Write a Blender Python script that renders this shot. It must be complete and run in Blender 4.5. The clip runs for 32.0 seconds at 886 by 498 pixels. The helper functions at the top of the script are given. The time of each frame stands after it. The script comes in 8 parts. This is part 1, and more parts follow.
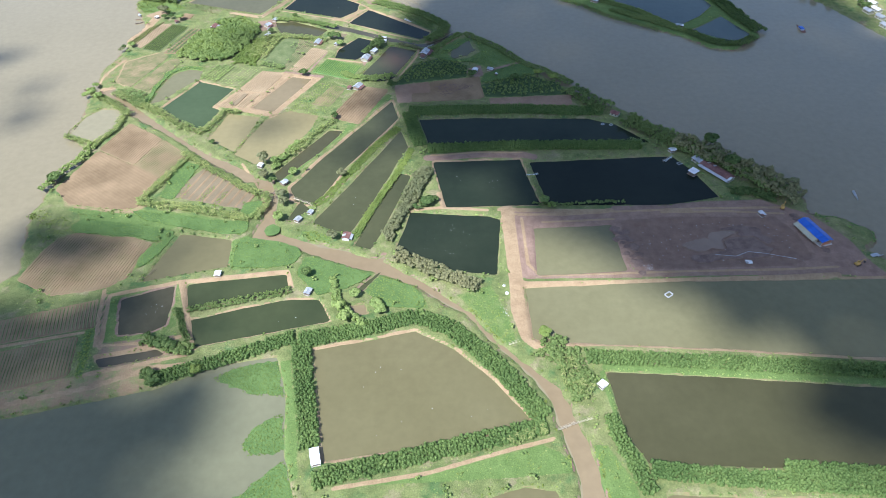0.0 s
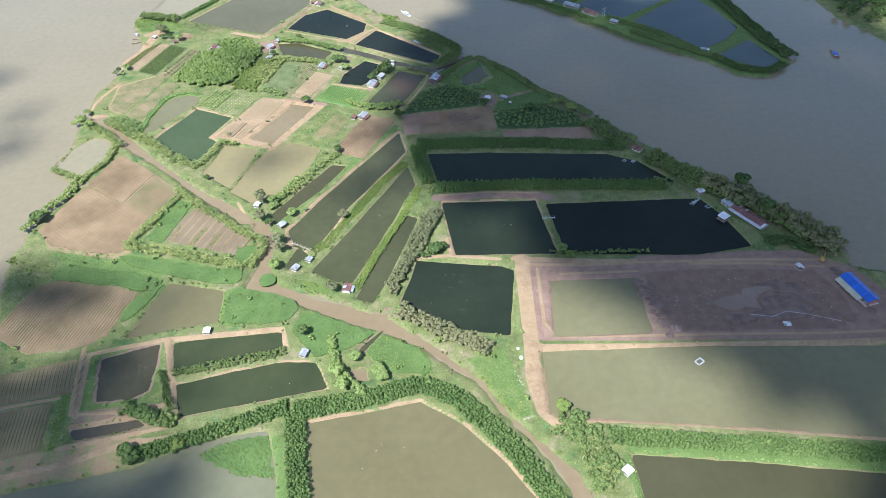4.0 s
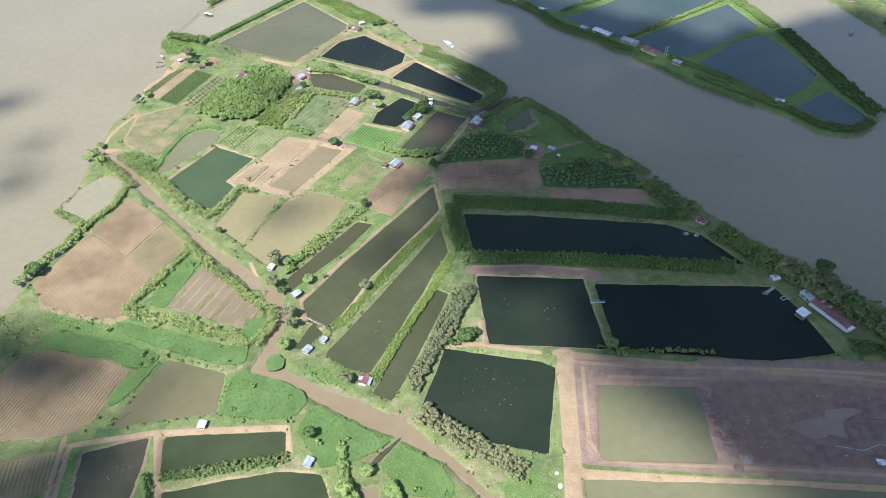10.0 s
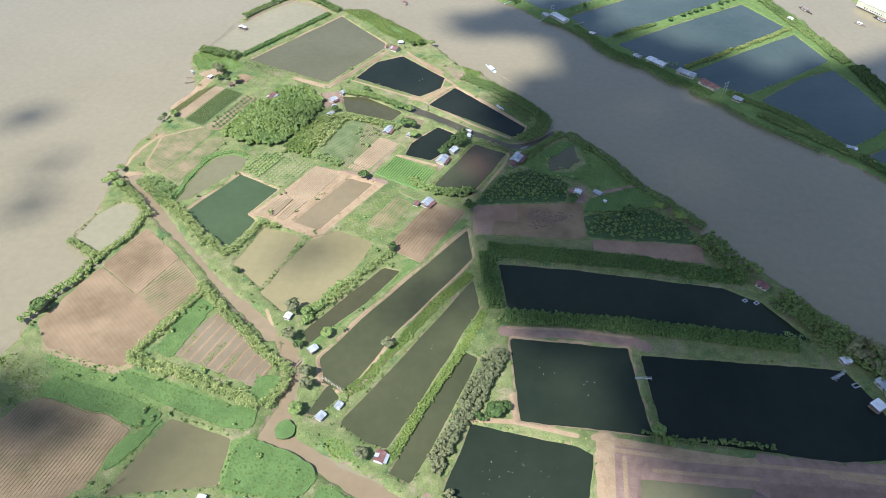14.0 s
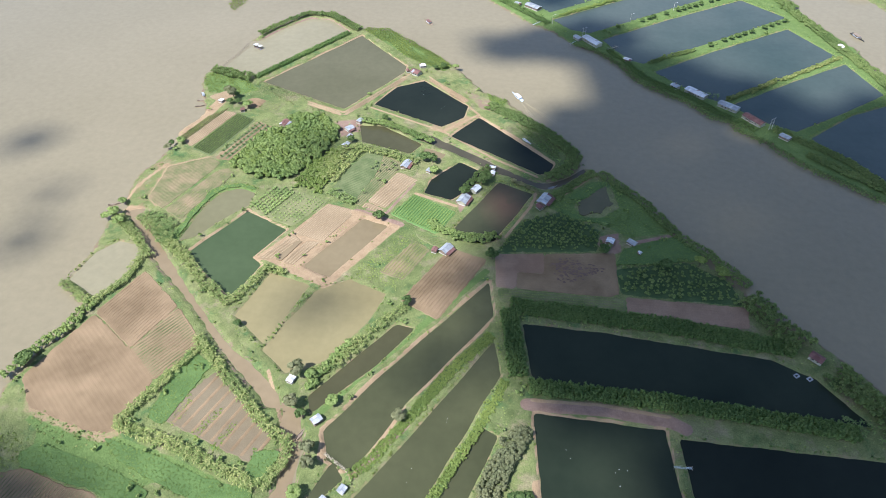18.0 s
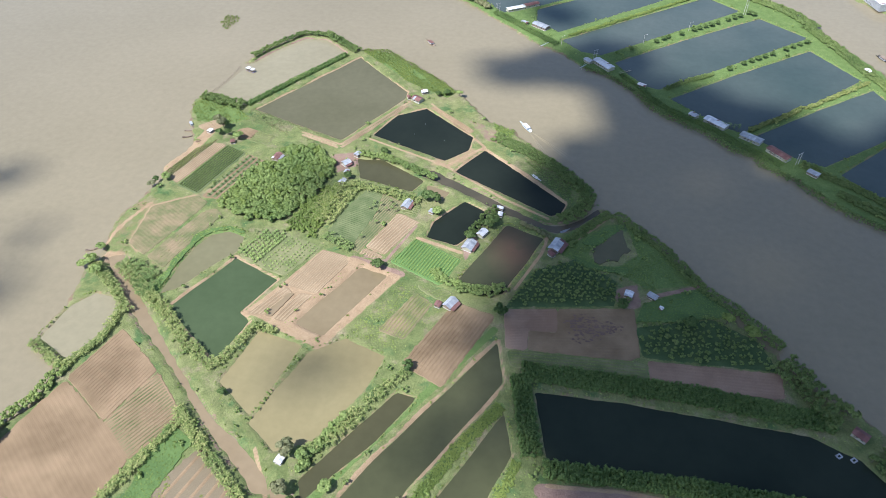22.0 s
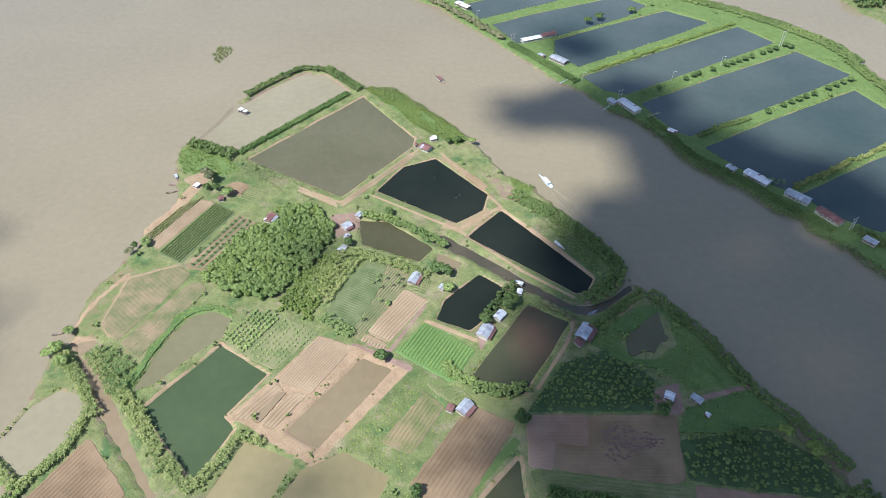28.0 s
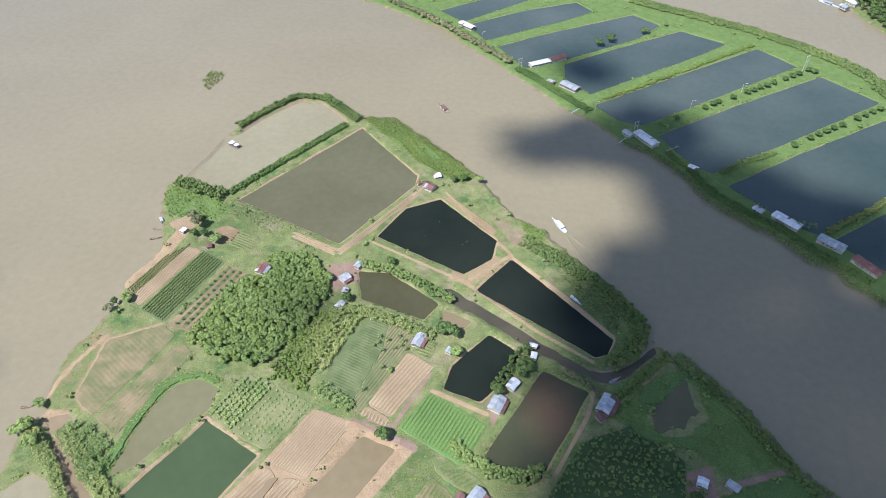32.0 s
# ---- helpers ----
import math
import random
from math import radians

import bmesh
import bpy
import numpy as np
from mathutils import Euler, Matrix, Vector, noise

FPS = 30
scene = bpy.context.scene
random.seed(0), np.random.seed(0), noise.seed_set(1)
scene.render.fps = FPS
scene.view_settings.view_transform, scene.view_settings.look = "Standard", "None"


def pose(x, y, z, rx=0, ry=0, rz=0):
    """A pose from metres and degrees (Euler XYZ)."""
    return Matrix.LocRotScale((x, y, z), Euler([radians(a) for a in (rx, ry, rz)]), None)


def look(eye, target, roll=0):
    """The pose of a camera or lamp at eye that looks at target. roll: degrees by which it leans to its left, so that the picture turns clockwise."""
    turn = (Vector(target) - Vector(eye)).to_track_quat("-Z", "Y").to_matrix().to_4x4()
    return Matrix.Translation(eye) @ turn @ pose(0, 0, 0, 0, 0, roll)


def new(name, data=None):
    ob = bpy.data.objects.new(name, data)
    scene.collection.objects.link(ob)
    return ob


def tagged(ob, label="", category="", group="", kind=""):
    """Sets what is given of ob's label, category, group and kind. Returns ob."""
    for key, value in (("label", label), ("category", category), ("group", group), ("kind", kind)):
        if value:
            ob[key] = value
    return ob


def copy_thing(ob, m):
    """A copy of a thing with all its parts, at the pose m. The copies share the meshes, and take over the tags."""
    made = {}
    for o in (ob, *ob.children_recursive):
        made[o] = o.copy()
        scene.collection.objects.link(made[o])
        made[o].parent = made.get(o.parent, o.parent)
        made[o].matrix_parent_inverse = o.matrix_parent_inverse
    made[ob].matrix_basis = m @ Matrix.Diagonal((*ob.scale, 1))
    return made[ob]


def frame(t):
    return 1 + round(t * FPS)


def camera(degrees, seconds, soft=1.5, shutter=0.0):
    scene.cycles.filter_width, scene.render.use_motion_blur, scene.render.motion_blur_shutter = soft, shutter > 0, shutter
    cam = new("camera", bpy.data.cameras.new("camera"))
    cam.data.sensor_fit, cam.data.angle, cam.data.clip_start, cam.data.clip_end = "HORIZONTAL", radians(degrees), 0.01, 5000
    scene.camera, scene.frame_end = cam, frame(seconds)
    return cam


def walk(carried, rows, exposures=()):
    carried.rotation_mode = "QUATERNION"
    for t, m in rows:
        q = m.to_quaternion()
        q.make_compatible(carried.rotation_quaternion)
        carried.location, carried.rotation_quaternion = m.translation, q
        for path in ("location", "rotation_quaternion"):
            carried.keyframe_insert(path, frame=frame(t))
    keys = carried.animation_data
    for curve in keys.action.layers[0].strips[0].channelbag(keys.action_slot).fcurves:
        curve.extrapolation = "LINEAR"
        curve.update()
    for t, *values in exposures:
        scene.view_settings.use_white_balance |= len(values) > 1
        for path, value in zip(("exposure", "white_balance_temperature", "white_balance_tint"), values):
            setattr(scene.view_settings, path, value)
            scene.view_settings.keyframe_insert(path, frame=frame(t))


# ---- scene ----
SKY_STRENGTH, SUN_STRENGTH = 0.090, 4.6
EXPOSURE = 0.96
cam = camera(67.16, 32.0, soft=0.35)
# seconds, eye in metres, yaw, pitch, roll in degrees
PATH = [
    (0.0, 0.00, 0.00, 225.00, 0.000, -43.453, 1.031),
    (0.5, 0.04, 4.46, 224.99, 0.085, -43.452, 1.074),
    (1.0, 0.07, 8.93, 224.98, 0.152, -43.447, 1.117),
    (1.5, 0.12, 13.41, 224.97, 0.203, -43.442, 1.154),
    (2.0, 0.16, 17.89, 224.96, 0.247, -43.436, 1.181),
    (2.5, 0.21, 22.38, 224.95, 0.320, -43.430, 1.201),
    (3.0, 0.25, 26.87, 224.94, 0.400, -43.422, 1.213),
    (3.5, 0.26, 31.35, 224.94, 0.702, -43.415, 1.213),
    (4.0, 0.25, 35.82, 224.93, 1.037, -43.411, 1.209),
    (4.5, 0.22, 40.29, 224.92, 1.377, -43.410, 1.200),
    (5.0, 0.17, 44.75, 224.91, 1.694, -43.412, 1.190),
    (5.5, 0.11, 49.21, 224.91, 1.957, -43.417, 1.178),
    (6.0, 0.02, 53.68, 224.90, 2.138, -43.425, 1.167),
    (6.5, -0.12, 58.18, 224.90, 2.405, -43.431, 1.152),
    (7.0, -0.27, 62.71, 224.90, 2.597, -43.436, 1.135),
    (7.5, -0.45, 67.26, 224.89, 2.741, -43.440, 1.114),
    (8.0, -0.64, 71.81, 224.89, 2.806, -43.446, 1.089),
    (8.5, -0.86, 76.37, 224.87, 2.937, -43.451, 1.052),
    (9.0, -1.14, 80.91, 224.84, 3.461, -43.455, 0.992),
    (9.5, -1.47, 85.45, 224.81, 4.348, -43.456, 0.904),
    (10.0, -1.81, 89.97, 224.76, 4.862, -43.459, 0.833),
    (10.5, -2.22, 94.48, 224.71, 5.661, -43.460, 0.764),
    (11.0, -2.64, 98.98, 224.66, 6.074, -43.458, 0.719),
    (11.5, -3.07, 103.47, 224.60, 6.312, -43.455, 0.684),
    (12.0, -3.55, 107.95, 224.54, 6.736, -43.448, 0.639),
    (12.5, -4.09, 112.43, 224.48, 7.544, -43.438, 0.581),
    (13.0, -4.64, 116.90, 224.41, 8.179, -43.427, 0.544),
    (13.5, -5.19, 121.35, 224.35, 8.435, -43.423, 0.545),
    (14.0, -5.75, 125.80, 224.28, 8.573, -43.421, 0.565),
    (14.5, -6.34, 130.26, 224.20, 8.728, -43.419, 0.583),
    (15.0, -6.97, 134.72, 224.13, 9.064, -43.414, 0.589),
    (15.5, -7.64, 139.19, 224.06, 9.498, -43.408, 0.588),
    (16.0, -8.34, 143.66, 224.00, 9.949, -43.401, 0.587),
    (16.5, -9.08, 148.12, 223.93, 10.333, -43.395, 0.591),
    (17.0, -9.84, 152.59, 223.87, 10.568, -43.392, 0.605),
    (17.5, -10.64, 157.03, 223.82, 10.722, -43.393, 0.630),
    (18.0, -11.49, 161.45, 223.77, 10.812, -43.399, 0.659),
    (18.5, -12.37, 165.85, 223.74, 10.856, -43.410, 0.687),
    (19.0, -13.29, 170.23, 223.72, 10.874, -43.425, 0.708),
    (19.5, -14.26, 174.59, 223.70, 10.882, -43.444, 0.717),
    (20.0, -15.26, 178.94, 223.71, 10.893, -43.463, 0.714),
    (20.5, -16.30, 183.30, 223.73, 10.914, -43.479, 0.704),
    (21.0, -17.37, 187.67, 223.77, 10.914, -43.489, 0.688),
    (21.5, -18.45, 192.05, 223.82, 10.898, -43.496, 0.670),
    (22.0, -19.54, 196.43, 223.88, 10.875, -43.504, 0.653),
    (22.5, -20.64, 200.81, 223.96, 10.836, -43.515, 0.640),
    (23.0, -21.74, 205.18, 224.04, 10.812, -43.529, 0.635),
    (23.5, -22.83, 209.57, 224.13, 10.791, -43.544, 0.640),
    (24.0, -23.92, 213.95, 224.24, 10.778, -43.560, 0.654),
    (24.5, -25.02, 218.33, 224.35, 10.813, -43.576, 0.676),
    (25.0, -26.14, 222.71, 224.46, 10.927, -43.595, 0.704),
    (25.5, -27.27, 227.08, 224.58, 11.089, -43.615, 0.735),
    (26.0, -28.40, 231.45, 224.69, 11.196, -43.639, 0.766),
    (26.5, -29.53, 235.82, 224.81, 11.261, -43.665, 0.793),
    (27.0, -30.67, 240.20, 224.93, 11.297, -43.691, 0.816),
    (27.5, -31.82, 244.58, 225.04, 11.319, -43.718, 0.832),
    (28.0, -32.99, 248.97, 225.14, 11.340, -43.743, 0.840),
    (28.5, -34.20, 253.38, 225.25, 11.325, -43.762, 0.847),
    (29.0, -35.41, 257.78, 225.34, 11.320, -43.783, 0.844),
    (29.5, -36.65, 262.16, 225.44, 11.318, -43.807, 0.833),
    (30.0, -37.89, 266.54, 225.53, 11.292, -43.832, 0.821),
    (30.5, -39.16, 270.91, 225.61, 11.286, -43.852, 0.812),
    (31.0, -40.45, 275.30, 225.70, 11.247, -43.865, 0.812),
    (31.5, -41.76, 279.68, 225.79, 11.229, -43.874, 0.823),
    (32.0, -43.08, 284.07, 225.89, 11.209, -43.877, 0.840),
]
walk(cam, [(t, pose(x, y, z, 90 + pitch, 0, yaw) @ pose(0, 0, 0, 0, 0, -roll)) for t, x, y, z, yaw, pitch, roll in PATH],
     exposures=[(0.0, EXPOSURE + 0.02, 5730, 10.3), (13.0, EXPOSURE - 0.02, 5820, 11.2), (19.0, EXPOSURE - 0.10, 5860, 13.2), (32.0, EXPOSURE - 0.23, 5760, 14.2)])

# ---- daylight ----
SUN_ELEV, SUN_AZ = 54.0, 222.0      # degrees; azimuth clockwise from +y
world = bpy.data.worlds.new("sky")
scene.world = world
world.use_nodes = True
_n = world.node_tree.nodes
_sky = _n.new("ShaderNodeTexSky")
_sky.sky_type = "NISHITA"
_sky.sun_disc = False
_sky.sun_elevation, _sky.sun_rotation = radians(SUN_ELEV), radians(SUN_AZ)
_sky.air_density, _sky.dust_density, _sky.ozone_density = 1.1, 1.0, 1.3
_n["Background"].inputs["Strength"].default_value = SKY_STRENGTH
world.node_tree.links.new(_sky.outputs["Color"], _n["Background"].inputs["Color"])
sun_data = bpy.data.lights.new("sun", "SUN")
sun_data.energy, sun_data.angle, sun_data.color = SUN_STRENGTH, radians(0.9), (1.0, 0.965, 0.90)
sun = new("sun", sun_data)
to_sun = Vector((math.sin(radians(SUN_AZ)) * math.cos(radians(SUN_ELEV)), math.cos(radians(SUN_AZ)) * math.cos(radians(SUN_ELEV)), math.sin(radians(SUN_ELEV))))
sun.matrix_world = look(Vector((0, 0, 400)), Vector((0, 0, 400)) - to_sun)

# ---- materials ----
rng = np.random.default_rng(7)


class Mat:
    """A small builder of node materials."""

    def __init__(self, name):
        self.m = bpy.data.materials.new(name)
        self.m.use_nodes = True
        self.t = self.m.node_tree
        self.b = self.t.nodes["Principled BSDF"]
        self.geo = self.t.nodes.new("ShaderNodeNewGeometry")

    def link(self, a, b):
        self.t.links.new(a, b)

    def noise(self, scale, detail=4.0, rough=0.6, stretch=None, vec=None):
        n = self.t.nodes.new("ShaderNodeTexNoise")
        n.inputs["Scale"].default_value = scale
        n.inputs["Detail"].default_value = detail
        n.inputs["Roughness"].default_value = rough
        src = vec or self.geo.outputs["Position"]
        if stretch:
            mp = self.t.nodes.new("ShaderNodeMapping")
            mp.inputs["Scale"].default_value = stretch[:3]
            if len(stretch) > 3:
                mp.inputs["Rotation"].default_value = (0, 0, radians(stretch[3]))
            self.link(src, mp.inputs["Vector"])
            src = mp.outputs["Vector"]
        self.link(src, n.inputs["Vector"])
        return n.outputs["Fac"]

    def ramp(self, fac, stops):
        r = self.t.nodes.new("ShaderNodeValToRGB")
        e = r.color_ramp.elements
        while len(e) < len(stops):
            e.new(0.5)
        for k, (p, c) in enumerate(stops):
            e[k].position = p
            e[k].color = (*c, 1) if len(c) == 3 else c
        self.link(fac, r.inputs["Fac"])
        return r.outputs["Color"]

    def mix(self, fac, a, b, kind="MIX"):
        x = self.t.nodes.new("ShaderNodeMix")
        x.data_type, x.blend_type = "RGBA", kind
        for sock, v in ((x.inputs["Factor"], fac), (x.inputs[6], a), (x.inputs[7], b)):
            if hasattr(v, "is_output"):
                self.link(v, sock)
            elif isinstance(v, tuple):
                sock.default_value = (*v, 1)
            else:
                sock.default_value = v
        return x.outputs[2]

    def math(self, op, a, b=0.5):
        x = self.t.nodes.new("ShaderNodeMath")
        x.operation = op
        x.use_clamp = True
        for sock, v in ((x.inputs[0], a), (x.inputs[1], b)):
            if hasattr(v, "is_output"):
                self.link(v, sock)
            else:
                sock.default_value = v
        return x.outputs[0]

    def attr(self, name):
        a = self.t.nodes.new("ShaderNodeAttribute")
        a.attribute_name = name
        return a

    def bump(self, height, strength=0.4, dist=0.1):
        x = self.t.nodes.new("ShaderNodeBump")
        x.inputs["Strength"].default_value = strength
        x.inputs["Distance"].default_value = dist
        self.link(height, x.inputs["Height"])
        self.link(x.outputs["Normal"], self.b.inputs["Normal"])

    def done(self, color, rough=0.9, spec=0.3, metal=0.0):
        if hasattr(color, "is_output"):
            self.link(color, self.b.inputs["Base Color"])
        else:
            self.b.inputs["Base Color"].default_value = (*color, 1)
        self.b.inputs["Roughness"].default_value = rough
        self.b.inputs["Specular IOR Level"].default_value = spec
        self.b.inputs["Metallic"].default_value = metal
        return self.m


def soil_material(name, dark, light, coarse=0.05):
    m = Mat(name)
    a = m.ramp(m.noise(coarse, 5, 0.65), [(0.36, dark), (0.64, light)])
    b = m.ramp(m.noise(3.2, 4, 0.75), [(0.32, (0.74, 0.74, 0.74)), (0.68, (1.2, 1.2, 1.2))])
    c = m.mix(1.0, a, b, "MULTIPLY")
    m.bump(m.noise(2.5, 5, 0.7), 0.5, 0.15)
    return m.done(c, 0.95, 0.2)


def leaf_material(name, dark, mid, light, wide=0.03):
    """Foliage: colour by leaf clump, drifting slowly over the ground."""
    m = Mat(name)
    isl = m.ramp(m.geo.outputs["Random Per Island"], [(0.0, dark), (0.55, mid), (1.0, light)])
    far = m.ramp(m.noise(wide, 3, 0.6), [(0.3, (0.72, 0.78, 0.72)), (0.7, (1.25, 1.18, 1.1))])
    c = m.mix(1.0, m.mix(1.0, isl, far, "MULTIPLY"), (1.06, 0.94, 0.95), "MULTIPLY")
    tr = m.t.nodes.new("ShaderNodeBsdfTranslucent")
    m.link(m.mix(1.0, c, (1.15, 1.2, 0.75), "MULTIPLY"), tr.inputs["Color"])
    both = m.t.nodes.new("ShaderNodeMixShader")
    both.inputs["Fac"].default_value = 0.3
    m.link(m.b.outputs["BSDF"], both.inputs[1])
    m.link(tr.outputs["BSDF"], both.inputs[2])
    m.link(both.outputs["Shader"], m.t.nodes["Material Output"].inputs["Surface"])
    return m.done(c, 0.66, 0.14)


def water_material(name, deep, pale, rough=0.06, scale=0.012, wave=0.25, wave_scale=0.9, spec=0.27, shallow=None):
    m = Mat(name)
    c = m.ramp(m.noise(scale, 4, 0.55), [(0.3, deep), (0.72, pale)])
    fine = m.ramp(m.noise(0.25, 3, 0.6), [(0.3, (0.94, 0.94, 0.94)), (0.7, (1.05, 1.05, 1.05))])
    c = m.mix(1.0, c, fine, "MULTIPLY")
    if shallow:
        c = m.mix(m.attr("edge").outputs["Fac"], c, shallow)
    m.bump(m.noise(wave_scale, 3, 0.6, (1.0, 0.45, 1.0, 25)), wave, 0.05)
    return m.done(c, rough, spec)


def bloom_material(name, deep, pale, bloom, at, reach, turn):
    """Dark pond water with a cloudy reddish bloom in the middle."""
    m = Mat(name)
    c = m.ramp(m.noise(0.05, 4, 0.6), [(0.3, deep), (0.7, pale)])
    mp = m.t.nodes.new("ShaderNodeMapping")
    mp.vector_type = "TEXTURE"
    mp.inputs["Location"].default_value = at
    mp.inputs["Rotation"].default_value = (0, 0, radians(turn))
    mp.inputs["Scale"].default_value = reach
    m.link(m.geo.outputs["Position"], mp.inputs["Vector"])
    g = m.t.nodes.new("ShaderNodeTexGradient")
    g.gradient_type = "SPHERICAL"
    m.link(mp.outputs["Vector"], g.inputs["Vector"])
    fac = m.math("MULTIPLY", g.outputs["Fac"], m.math("MULTIPLY", m.noise(0.12, 3, 0.6), 2.0))
    c = m.mix(fac, c, bloom)
    m.bump(m.noise(0.9, 3, 0.6, (1.0, 0.45, 1.0, 25)), 0.15, 0.05)
    return m.done(c, 0.07, 0.27)


def plain_material(name, a, b, scale=0.8, rough=0.6, spec=0.3, metal=0.0, bump=0.0):
    m = Mat(name)
    c = m.ramp(m.noise(scale, 5, 0.65), [(0.3, a), (0.7, b)])
    r = m.t.nodes.new("ShaderNodeObjectInfo")
    tint = m.ramp(r.outputs["Random"], [(0.0, (0.78, 0.78, 0.79)), (1.0, (1.12, 1.11, 1.10))])
    c = m.mix(1.0, c, tint, "MULTIPLY")
    if bump:
        m.bump(m.noise(scale * 6, 4, 0.6), bump, 0.04)
    return m.done(c, rough, spec, metal)


def ground_material():
    m = Mat("ground_cover")
    n1 = m.noise(0.018, 5, 0.65)
    n2 = m.noise(0.22, 5, 0.7)
    n3 = m.noise(3.0, 5, 0.75)
    n4 = m.noise(0.075, 5, 0.7)
    grass = m.ramp(n1, [(0.3, (0.114, 0.150, 0.055)), (0.52, (0.173, 0.197, 0.079)), (0.75, (0.244, 0.230, 0.121))])
    bald = m.ramp(n4, [(0.54, (0, 0, 0)), (0.64, (0.75, 0.75, 0.75))])
    grass = m.mix(bald, grass, (0.255, 0.215, 0.140))
    rank = m.ramp(n4, [(0.34, (0.85, 0.85, 0.85)), (0.45, (0, 0, 0))])
    grass = m.mix(rank, grass, (0.070, 0.135, 0.050))
    grass = m.mix(1.0, grass, m.ramp(n2, [(0.28, (0.62, 0.66, 0.6)), (0.72, (1.25, 1.22, 1.2))]), "MULTIPLY")
    grass = m.mix(1.0, grass, m.ramp(n3, [(0.33, (0.55, 0.58, 0.54)), (0.67, (1.38, 1.36, 1.34))]), "MULTIPLY")
    tan = m.ramp(n2, [(0.3, (0.268, 0.186, 0.110)), (0.7, (0.380, 0.276, 0.168))])
    red = m.ramp(n2, [(0.3, (0.200, 0.130, 0.098)), (0.7, (0.300, 0.208, 0.160))])
    rough_n = m.ramp(n3, [(0.32, (0.80, 0.80, 0.80)), (0.68, (1.15, 1.15, 1.15))])
    tan = m.mix(1.0, tan, rough_n, "MULTIPLY")
    red = m.mix(1.0, red, rough_n, "MULTIPLY")
    lush = m.ramp(n2, [(0.3, (0.096, 0.152, 0.044)), (0.7, (0.146, 0.210, 0.067))])
    lush = m.mix(1.0, lush, m.ramp(n3, [(0.32, (0.60, 0.62, 0.60)), (0.68, (1.32, 1.30, 1.28))]), "MULTIPLY")
    cover = m.attr("cover")
    sep = m.t.nodes.new("ShaderNodeSeparateColor")
    m.link(cover.outputs["Color"], sep.inputs["Color"])

    def edge(v):
        s = m.math("ADD", m.math("MULTIPLY", n2, 0.6), m.math("MULTIPLY", n3, 0.4))
        d = m.math("ADD", m.math("SUBTRACT", v, s), 0.0)
        return m.math("MULTIPLY", d, 7.0)
    c = m.mix(edge(cover.outputs["Alpha"]), grass, lush)
    c = m.mix(edge(sep.outputs["Green"]), c, red)
    mud = m.ramp(n2, [(0.3, (0.166, 0.108, 0.080)), (0.7, (0.236, 0.160, 0.120))])
    c = m.mix(edge(sep.outputs["Blue"]), c, mud)
    c = m.mix(edge(sep.outputs["Red"]), c, tan)
    m.bump(m.noise(0.9, 6, 0.7), 0.8, 0.5)
    return m.done(c, 0.95, 0.2)


